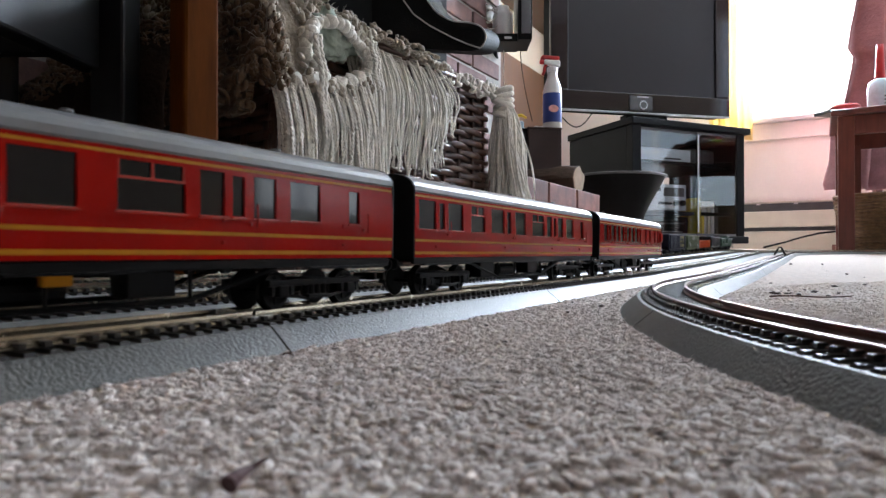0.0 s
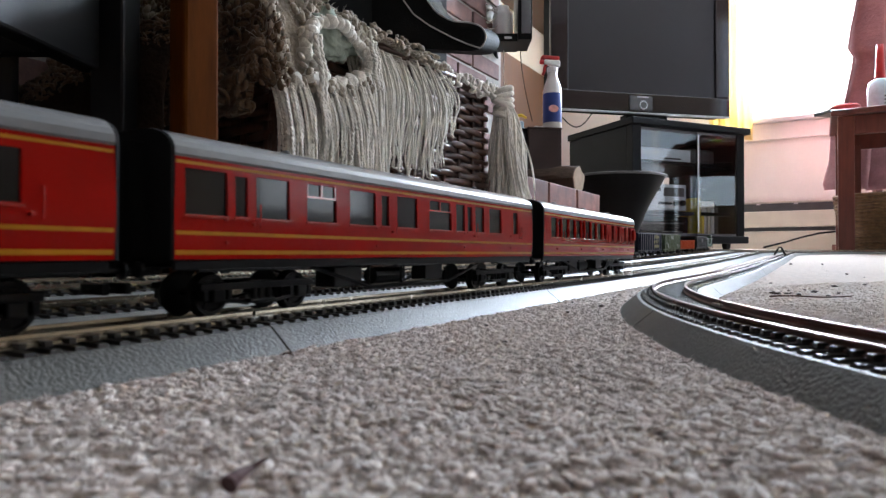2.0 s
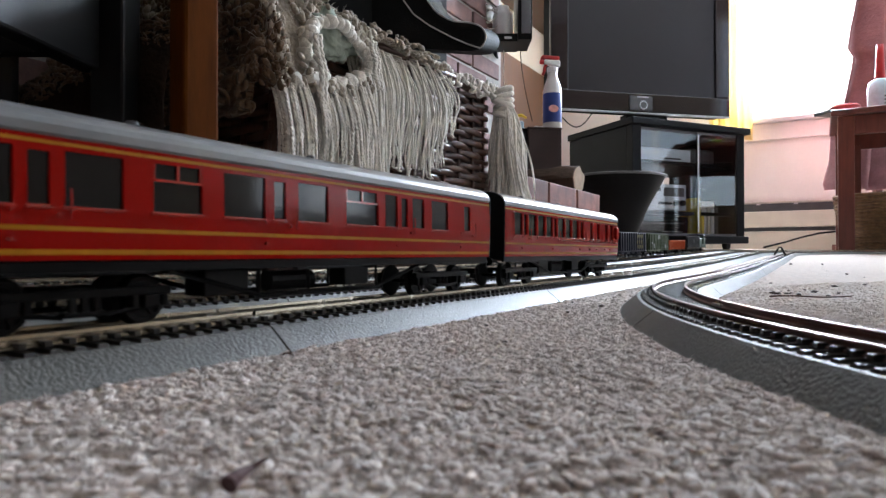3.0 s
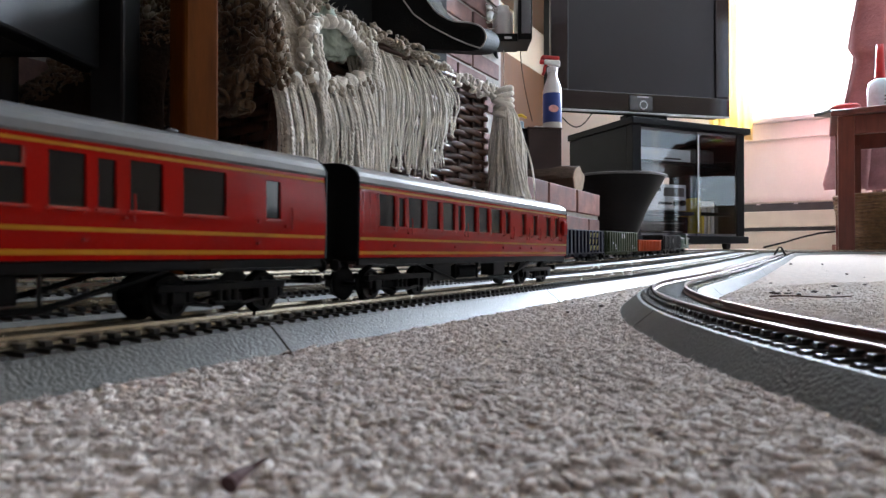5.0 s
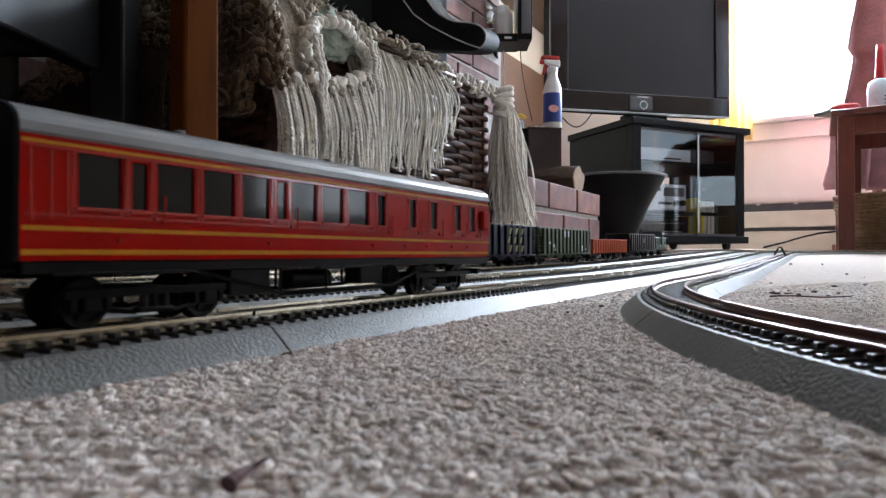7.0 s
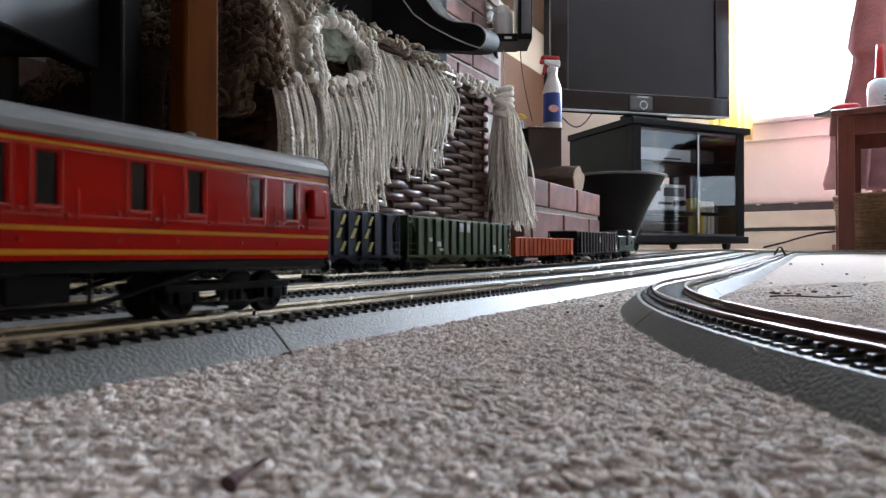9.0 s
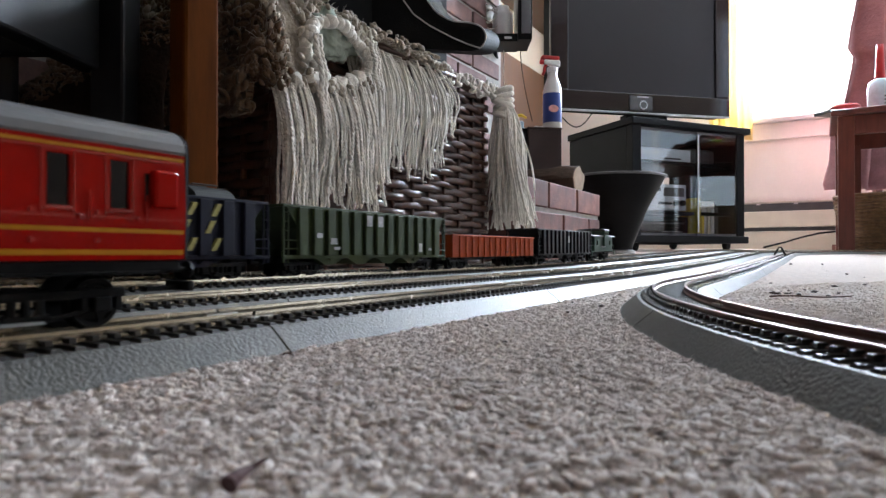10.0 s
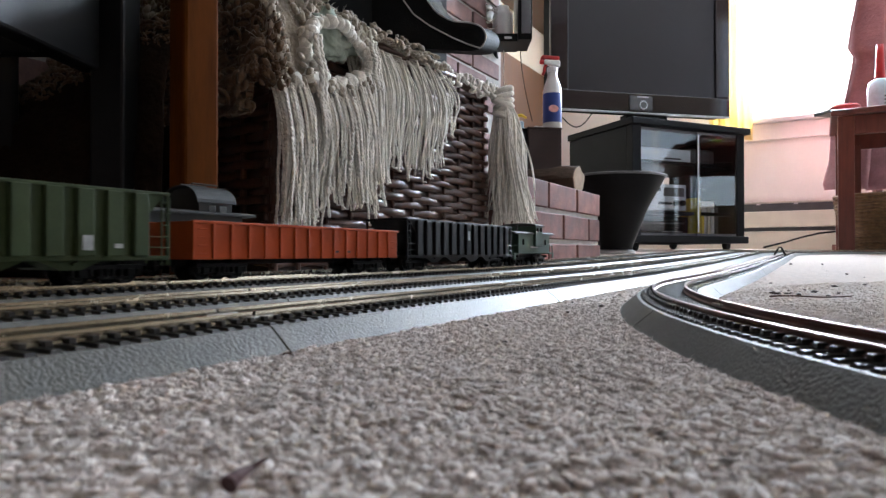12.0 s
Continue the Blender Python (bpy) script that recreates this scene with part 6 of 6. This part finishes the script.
def television():
    root = thing("television", pose(0.4514, 2.60, 0.642, 0, 0, 12.2), "black flat television with a glossy frame standing on the cabinet", "television")
    w, h = 0.854, 0.565
    fr = bmesh.new()
    box(fr, 0, 0, 0, w, 0.018, 0.082, bevel=0.004)
    box(fr, 0, 0, h - 0.03, w, 0.018, h, bevel=0.004)
    box(fr, 0, 0, 0.0825, 0.078, 0.018, h - 0.0305, bevel=0.004)
    box(fr, w - 0.072, 0, 0.0825, w, 0.018, h - 0.0305, bevel=0.004)
    part("bezel", fr, GLOSSB, root, "glossy black frame")
    part("screen", boxbm(0.078, 0.008, 0.082, w - 0.072, 0.017, h - 0.03), SCREEN, root, "dark matt screen")
    part("screen_edge", boxbm(0.0785, 0.0045, 0.083, 0.082, 0.0079, h - 0.031), GREYMET, root)
    part("rear_casing", boxbm(0.004, 0.0185, 0.004, w - 0.004, 0.10, h - 0.004, bevel=0.012), BLACKM, root)
    part("lower_strip", boxbm(0.0, -0.002, -0.006, w, 0.020, -0.0005, bevel=0.001), SILVER, root, "silver lower edge")
    part("control_panel", boxbm(0.360, -0.004, 0.006, 0.470, -0.0005, 0.070, bevel=0.004), GREYMET, root)
    b = bmesh.new()
    tube(b, [(0.425 + 0.017 * math.cos(a), -0.006, 0.030 + 0.017 * math.sin(a)) for a in [i * 2 * math.pi / 20 for i in range(21)]], 0.003, 6)
    part("power_ring", b, SILVER, root, "silver ring button")
    part("badge", boxbm(0.395, -0.0055, 0.062, 0.450, -0.0041, 0.068), SILVER, root)
    part("stand_neck", boxbm(0.36, 0.03, -0.07, 0.56, 0.08, -0.0065), BLACKP, root)
    part("stand_base", boxbm(0.26, -0.02, -0.0835, 0.66, 0.18, -0.0702, bevel=0.004), GLOSSB, root)
    return root


television()
b = bmesh.new()
tube(b, [(0.14 * q / 16, 0, -0.05 * math.sin(math.pi * q / 16) + 0.03 * (q / 16) ** 2) for q in range(17)], 0.0028, 6)
tagged(part("video_cable", b, BLACKM, at=pose(0.535, 2.78, 0.64)), "black cable looping down behind the television", "cable")
for i in range(5):
    tagged(part("video_case", boxbm(0, 0, 0, 0.045, 0.10, 0.026, bevel=0.002), (CREAMMET, GREYMET, TRIMW, CREAMMET, YELLOWP)[i], at=in_cabinet(0.36 + i * 0.047, 0.24, CT + 0.0003)), "small case lying on the cabinet top", "video case", "cases on the cabinet")


# ---- window side ----
def curtain():
    bm = bmesh.new()
    rows = []
    for k in range(24):
        z = 0.62 + 1.62 * k / 23
        ring = []
        for i in range(41):
            u = i / 40
            ring.append((S_WIN - 0.10 + 0.018 * math.sin(u * 22 + 0.4 * math.sin(z * 2)), 0.13 + 0.21 * u, z))
        rows.append([Vector(p) for p in ring])
    thick_grid(bm, rows, 0.002)
    tagged(part("curtain", bm, SHEER, at=room_pose(0, 0), smooth_faces=True), "pale yellow sheer curtain drawn aside at the window", "curtain")
    tagged(part("curtain_rail", tube(bmesh.new(), [(S_WIN - 0.10, -1.6, 2.25), (S_WIN - 0.10, 0.5, 2.25)], 0.010, 10), TRIMW, at=room_pose(0, 0)), "white curtain rail over the window", "curtain rail")


curtain()


def baseboard_heater():
    zf = 0.045
    root = thing("baseboard_heater", room_pose(S_WIN, 0), "cream enamelled baseboard heater with dark slots", "heater")
    o0, o1 = -1.7, 0.75
    part("heater_back", boxbm(-0.012, o0, zf, -0.001, o1, 0.300), HEATD, root)
    part("heater_top", boxbm(-0.030, o0, 0.2905, -0.0125, o1, 0.300, bevel=0.002), CREAMMET, root)
    part("upper_slot", boxbm(-0.040, o0, 0.2495, -0.0125, o1, 0.2885), HEATD, root, "dark grey louvre")
    part("front_plate", boxbm(-0.058, o0, 0.166, -0.0125, o1, 0.2485, bevel=0.004), CREAMMET, root)
    part("lower_slot", boxbm(-0.046, o0, 0.146, -0.0125, o1, 0.165), HEATD, root)
    part("lower_plate", boxbm(-0.050, o0, zf, -0.0125, o1, 0.1455, bevel=0.003), CREAMMET, root)
    for i in range(14):
        part("clip", boxbm(-0.046, o0 + 0.1 + i * 0.17, 0.2835, -0.0135, o0 + 0.118 + i * 0.17, 0.2900), TRIMW, root)


baseboard_heater()
b = bmesh.new()
_pts = []
for a, c, Z in ((1352, 438, 2.95), (1385, 430, 3.0), (1420, 420, 3.02), (1450, 413, 3.04), (1480, 410, 3.05), (1520, 409, 3.05)):
    _pts.append(((a - 784) * Z / 1100, Z, 0.03 + (449 - c) * Z / 1100))
tube(b, _pts, 0.005, 6)
tagged(part("power_cord", b, BLACKM), "black power cord trailing along the heater", "cord")


def side_table():
    x0, y0, zt = 1.463, 2.30, 0.560
    zf = floor_z(x0, y0)
    root = thing("side_table", pose(x0, y0, 0, 0, 0, RZ - 90), "red stained wooden side table", "table")
    W, D, t = 0.62, 0.46, 0.052
    part("tabletop", boxbm(-0.022, -0.02, zt - 0.022, W, D, zt, bevel=0.004), REDWOOD, root)
    for x in (0.0, W - t - 0.02):
        for y in (0.0, D - t - 0.02):
            part("leg", boxbm(x, y, zf, x + t, y + t, zt - 0.0222, bevel=0.004), REDWOOD, root)
    for y in (0.006, D - 0.05):
        part("apron", boxbm(t + 0.0003, y, zt - 0.092, W - t - 0.0203, y + 0.022, zt - 0.0225, bevel=0.002), REDWOOD, root)
    for x in (0.006, W - 0.05):
        part("apron", boxbm(x, t + 0.0003, zt - 0.092, x + 0.022, D - t - 0.0203, zt - 0.0225, bevel=0.002), REDWOOD, root)
    part("inner_post", boxbm(0.058, 0.30, zf, 0.086, 0.328, zt - 0.0930, bevel=0.002), REDWOOD, root)


side_table()


def rattan_basket():
    x, y = 1.70, 2.42
    zf = floor_z(x, y)
    root = thing("rattan_basket", pose(x, y, zf), "tan woven rattan basket under the side table", "basket")
    rng = random.Random(5)
    for k in range(19):
        z = 0.006 + 0.0118 * k
        r = 0.118 + 0.030 * k / 18
        b2 = bmesh.new()
        tube(b2, [((r + 0.003 * math.cos(14 * a + math.pi * (k % 2))) * math.cos(a), (r + 0.003 * math.cos(14 * a + math.pi * (k % 2))) * math.sin(a), z) for a in [i * 2 * math.pi / 84 for i in range(85)]], 0.0068, 5)
        part("rattan_strand", b2, RATTAN, root, smooth_faces=True)
    part("basket_liner", lathe(bmesh.new(), [(0.001, 0.0), (0.112, 0.0), (0.140, 0.22), (0.136, 0.22), (0.108, 0.006), (0.001, 0.006)], 30), WICKERD, root)


rattan_basket()


def garment(name, k_rows, y, m, label, cat, wav, ph):
    """Hanging cloth: rows of (x from, x to, z)."""
    bm = bmesh.new()
    rows = []
    for x0, x1, z in k_rows:
        rows.append([Vector((x0 + (x1 - x0) * i / 50, y + 0.034 * math.sin(ph + wav * i / 50 + 1.3 * math.sin(z * 5)) + 0.012 * noise.noise(Vector((i * 0.13, z * 7, ph))), z)) for i in range(51)])
    thick_grid(bm, rows, 0.004)
    bmesh.ops.recalc_face_normals(bm, faces=bm.faces)
    return tagged(part(name, bm, m, smooth_faces=True), label, cat)


def px(a, c, Z):
    return (a - 784) * Z / 1100, 0.03 + (449 - c) * Z / 1100


def rows_from(tab, Z, right):
    out = []
    for (a, c), (d, e) in zip(tab, tab[1:]):
        for k in range(5):
            t = k / 5
            x, z = px(a + (d - a) * t, c + (e - c) * t, Z)
            out.append((x, right, z))
    x, z = px(*tab[-1], Z)
    out.append((x, right, z))
    return out


def clothes_stand():
    """A dark post with a rail that the garments hang from."""
    zf = floor_z(2.0, 2.86)
    root = thing("clothes_stand", pose(2.0, 2.86, 0), "wooden clothes stand behind the side table", "stand")
    part("post", boxbm(-0.015, -0.015, zf, 0.015, 0.015, 1.42, bevel=0.003), REDWOOD, root)
    part("rail", tube(bmesh.new(), [(-0.16, 0, 1.405), (0.30, 0, 1.405)], 0.012, 10), REDWOOD, root)
    part("foot", boxbm(-0.2, -0.02, zf, 0.2, 0.02, zf + 0.03, bevel=0.004), REDWOOD, root)


clothes_stand()
garment("jacket", rows_from([(1532, -40), (1515, 0), (1502, 50), (1494, 90), (1503, 105), (1497, 160), (1490, 200), (1486, 300)], 2.80, 2.25), 2.80, REDCLOTH, "faded red jacket hanging behind the side table", "jacket", 17, 0.3)
garment("cloth", rows_from([(1484, 190), (1480, 240), (1474, 290), (1464, 325), (1466, 336)], 2.72, 1.93), 2.72, PINKCLOTH, "dusty pink cloth hanging behind the side table", "cloth", 15, 1.1)

TT = 0.5603
_b = lathe(bmesh.new(), [(0.001, 0), (0.048, 0), (0.050, 0.003), (0.050, 0.018), (0.001, 0.018)], 28)
_tin = thing("round_tin", pose(1.555, 2.40, TT), "red and lime round tin on the side table", "tin")
part("tin_base", _b, GREENP, _tin, "lime green base", smooth_faces=False)
part("tin_lid", lathe(bmesh.new(), [(0.001, 0.0182), (0.0515, 0.0182), (0.0515, 0.034), (0.046, 0.041), (0.001, 0.042)], 28), REDP, _tin, "red lid")
_bt = thing("lotion_bottle", pose(1.705, 2.42, TT), "white plastic bottle with a tall red neck on the side table", "bottle")
part("bottle", lathe(bmesh.new(), [(0.001, 0), (0.038, 0), (0.042, 0.005), (0.043, 0.115), (0.038, 0.138), (0.020, 0.150), (0.001, 0.151)], 28), mat("pale_blue_plastic", (0.58, 0.68, 0.76), 0.4, var=0.15, scale=50), _bt, smooth_faces=True)
part("cap", lathe(bmesh.new(), [(0.0165, 0.1512), (0.0175, 0.16), (0.0135, 0.25), (0.012, 0.285), (0.001, 0.286)], 20), REDP, _bt, "tall red neck and cap", smooth_faces=True)
for i in range(4):
    part("label_bar", boxbm(-0.012, -0.0445, 0.03 + i * 0.014, 0.016, -0.0405, 0.036 + i * 0.014), GREYMET, _bt)
tagged(part("notepad", boxbm(0, 0, 0, 0.11, 0.08, 0.012, bevel=0.003), GREYMET, at=pose(1.452, 2.33, TT, 0, 0, 10)), "grey notepad lying on the table edge", "notepad")


# ---- furniture beside the tracks ----
def wooden_table():
    root = thing("wooden_table", room_pose(0, 0), "tall table with varnished brown wooden legs and an unseen added top", "table")
    w = 0.036
    s1, o0 = 0.437, 0.300
    for s, o in ((s1, o0), (-0.75, o0), (s1, 0.72), (-0.75, 0.72)):
        p = so(s, o)
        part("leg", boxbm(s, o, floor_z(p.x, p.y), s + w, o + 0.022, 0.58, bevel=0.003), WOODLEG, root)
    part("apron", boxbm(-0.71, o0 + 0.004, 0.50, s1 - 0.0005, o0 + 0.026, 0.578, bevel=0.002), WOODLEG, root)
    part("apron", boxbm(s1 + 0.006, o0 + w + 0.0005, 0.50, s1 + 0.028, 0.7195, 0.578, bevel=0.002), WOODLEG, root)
    # Out-of-view top, added to shade the corner below it.
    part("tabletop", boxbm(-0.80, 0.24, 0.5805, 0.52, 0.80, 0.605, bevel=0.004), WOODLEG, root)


wooden_table()


def black_bench():
    root = thing("black_bench", pose(0, 0, 0), "black lacquered low bench with square legs", "bench")
    part("leg", boxbm(-0.351, 0.615, floor_z(-0.34, 0.62), -0.317, 0.651, 0.345, bevel=0.003), BLACKW, root)
    part("leg", boxbm(-0.425, 0.30, floor_z(-0.4, 0.32), -0.389, 0.336, 0.345, bevel=0.003), BLACKW, root)
    m = pose(-0.3520, 0.628, 0, 0, 0, -95)
    part("seat_rail", boxbm(0.0, -0.012, 0.212, 0.30, 0.012, 0.345, bevel=0.003), BLACKW, root, at=m)
    part("seat_panel", boxbm(-0.90, 0.25, 0.3455, -0.318, 0.66, 0.368, bevel=0.004), BLACKW, root)
    part("back_rail", boxbm(-0.8635, 0.622, 0.232, -0.3515, 0.640, 0.345, bevel=0.002), BLACKW, root)
    # Added black panel standing in for the deep shade left of the leg.
    part("end_panel", boxbm(-0.8635, 0.6405, 0.06, -0.445, 0.652, 0.3450, bevel=0.002), BLACKW, root)
    part("leg", boxbm(-0.90, 0.615, floor_z(-0.88, 0.62), -0.864, 0.651, 0.345, bevel=0.003), BLACKW, root)
    part("leg", boxbm(-0.90, 0.26, floor_z(-0.88, 0.28), -0.864, 0.296, 0.345, bevel=0.003), BLACKW, root)


black_bench()


def blanket_heap():
    """The other end of a fuzzy brown blanket, heaped on the floor behind the furniture."""
    root = thing("heaped_blanket", pose(-0.40, 0.70, 0), "fuzzy brown and tan blanket heaped on the floor behind the bench", "blanket")
    rows = []
    for i in range(41):
        t = i / 40
        x = -0.10 + 0.21 * t
        zt = 0.205 + 0.025 * smooth(0.0, 0.45, t) + 0.058 * smooth(0.42, 0.95, t)
        row = []
        for k in range(33):
            a = math.pi * k / 32
            q = Vector((x, -0.045 * math.cos(a) * (1 + 0.3 * abs(math.cos(a))), zt * math.sin(a) ** 0.45 if 0 < k < 32 else floor_z(-0.4, 0.7)))
            q += Vector((0.3, -math.cos(a), math.sin(a))) * (lumpy(q, 0.6) if 0 < k < 32 else 0.0)
            row.append(q)
        rows.append(row)
    bm = bmesh.new()
    thick_grid(bm, rows, 0.004)
    bmesh.ops.recalc_face_normals(bm, faces=bm.faces)
    # Cloth below the ridge is darkened in its colour for the shade there.
    part("blanket_cloth", bm, mat("shaded_brown_wool", (0.020, 0.012, 0.008), 0.95, var=0.4, scale=20, bump=0.003, bscale=160, spec=0.1), root, "brown woollen cloth with shade put into its colour", smooth_faces=True)
    rng = random.Random(77)
    wool = bmesh.new()
    for q in range(420):
        row = rows[rng.randint(0, 40)]
        c = row[rng.randint(9, 17)]
        r, ph = rng.uniform(0.004, 0.009), rng.uniform(0, 6.3)
        tube(wool, [c + Vector((r * math.cos(a + ph), -0.003 + 0.003 * math.sin(2 * a), r * math.sin(a + ph))) for a in [k * 0.7 for k in range(7)]], rng.uniform(0.0016, 0.0030), 5, 0.7)
    tagged(part("loose_wool", wool, BOUCLED, root, "loose tan wool loops", smooth_faces=True), kind="stuff")


blanket_heap()


# ---- litter on the carpet ----
def litter():
    rng = random.Random(21)
    b2 = bmesh.new()
    tube(b2, [(0.2065 + 0.0492 * t, 0.393 - 0.004 * t + 0.0006 * math.sin(9 * t), 0.0030 + 0.0004 * math.sin(7 * t)) for t in [i / 8 for i in range(9)]], 0.0006, 6, 0.6)
    tagged(part("twig", b2, TWIG), "thin dry brown twig lying on the carpet", "twig")

    def flake(x, y, L, a, m, label):
        bm = bmesh.new()
        n = 7
        top = []
        for i in range(n + 1):
            t = i / n
            w = 0.22 * L * math.sin(math.pi * (0.12 + 0.8 * t))
            c = Vector((L * (t - 0.5), 0.05 * L * math.sin(3 * t), 0.14 * L * math.sin(math.pi * t) + 0.0012))
            top.append([c + Vector((0, w * q, 0.10 * L * abs(q))) for q in (-1, 0, 1)])
        thick_grid(bm, top, 0.0003)
        tagged(part("leaf_scrap", bm, m, at=pose(x, y, floor_z(x, y) + 0.0012, 0, 0, a)), label, "leaf", "scraps on the carpet")
    b2 = bmesh.new()
    tube(b2, [(-0.0254, 0.0738, 0.0026), (-0.0250, 0.0750, 0.0030), (-0.0245, 0.0772, 0.0031), (-0.0240, 0.0782, 0.0031), (-0.0226, 0.0800, 0.0038)], 0.0012, 7, 0.2)
    tagged(part("stalk_scrap", b2, mat("dry_red_stalk", (0.055, 0.012, 0.010), 0.6, var=0.3, scale=300)), "short dark red stalk lying on the carpet", "stalk", "scraps on the carpet")
    flake(-0.0416, 0.1670, 0.0036, -20, TWIG, "small brown leaf scrap on the carpet")
    for x, y, r in ((0.0853, 0.335, 0.0022), (0.275, 0.46, 0.0032), (0.246, 0.43, 0.0030), (0.236, 0.44, 0.0028), (0.66, 1.18, 0.005), (0.72, 1.18, 0.003), (0.60, 1.14, 0.003),
                    (0.52, 0.80, 0.0026), (0.58, 0.79, 0.003), (0.017, 0.245, 0.0012), (0.06, 0.30, 0.0012), (0.075, 0.36, 0.0012), (0.02, 0.20, 0.0010), (-0.01, 0.26, 0.0010), (0.34, 0.54, 0.003), (0.39, 0.50, 0.0025), *[(rng.gauss(0.25, 0.02), rng.gauss(0.445, 0.025), rng.uniform(0.0008, 0.0022)) for _ in range(12)],
                    *[(rng.uniform(0.30, 0.75), rng.uniform(0.55, 1.0), rng.uniform(0.0008, 0.0020)) for _ in range(12)]):
        bm = bmesh.new()
        r *= 0.62
        bmesh.ops.create_icosphere(bm, subdivisions=2, radius=r)
        for v in bm.verts:
            v.co = Vector((v.co.x * 1.4, v.co.y, v.co.z * 0.5)) * (1 + 0.6 * noise.noise(v.co / r + Vector((x * 50, y * 50, 0))))
        tagged(part("crumb", bm, CRUMB, at=pose(x, y, floor_z(x, y) + 0.0018, 0, 0, rng.uniform(0, 180))), "dark crumb of dirt on the carpet", "crumb", "scraps on the carpet")
    # a bent wire clip by the far track
    p, h = loop(1.28)
    z = floor_z(p.x, p.y) + 0.010
    b2 = bmesh.new()
    tube(b2, [(-0.014, 0, 0), (-0.003, 0, 0.020), (0.003, 0, 0.020), (0.014, 0, 0)], 0.0022, 6)
    tagged(part("wire_clip", b2, BLACKM, at=pose(p.x, p.y, z)), "small black bent wire clip on the track", "clip")


litter()


def along(s, o):
    p, h = line(o, s)
    q, _ = line(o, s + 0.02)
    r, _ = line(o, s - 0.02)
    zq, zr = floor_z(q.x, q.y), floor_z(r.x, r.y)
    pitch = math.degrees(math.atan2(zq - zr, 0.04))
    return pose(p.x, p.y, (zq + zr) / 2 + RAIL_TOP, 0, -pitch, 90 - math.degrees(h))


def motions():
    """Both trains run towards the camera: the red coaches on the near track, the freight cars on the far one."""
    lead = ((0.0, 0.3153), (0.5, 0.2861), (1.0, 0.2575), (1.5, 0.2295), (2.0, 0.2017), (2.5, 0.1741), (3.0, 0.1462), (5.0, 0.0220), (5.5, -0.0075), (6.0, -0.0365),
            (6.5, -0.0650), (7.0, -0.0920), (8.8, -0.2022), (9.5, -0.2432), (10.5, -0.2987), (12.0, -0.3820))

    def coach_front(t):
        for (a, p), (b, q) in zip(lead, lead[1:]):
            if t <= b:
                return p + (q - p) * (t - a) / (b - a)
        return lead[-1][1]

    def freight_rear(t):
        return 0.5484 - 0.0662 + 0.1306 * (12.0 - t)
    gap = 0.0183
    spots = ((COACH_MID, L2 / 2), (COACH_LEAD, -0.0158 - L2 / 2), (COACH_REAR, L2 + gap + L3 / 2))
    for ob, off in spots:
        walk(ob, [(t, along(coach_front(t) + off, 0.0)) for t in [k * 0.5 for k in range(25)]])
    g = 0.180
    cars = ((GONDOLA, -g / 2), (GREEN_HOPPER, -g - 0.013 - 0.093), (BLUE_HOPPER, -g - 0.013 - 0.186 - 0.011 - 0.095), (BLACK_HOPPER, 0.012 + 0.095),
            (CABOOSE, 0.012 + 0.190 + 0.010 + 0.056))
    for ob, off in cars:
        walk(ob, [(t, along(freight_rear(t) + off, 0.129)) for t in [k * 0.5 for k in range(25)]])
    for ob, x, r, kind in WHEELS:
        run = coach_front if kind == "coach" else freight_rear
        step = 0.1 if kind == "coach" else 1 / 30
        n = round(12.0 / step)
        rows = []
        for k in range(n + 1):
            t = 12.0 * k / n
            rows.append((t, pose(x, 0, r) @ Matrix.Rotation((run(t) - run(0.0)) / r, 4, "Y")))
        walk(ob, rows)


motions()
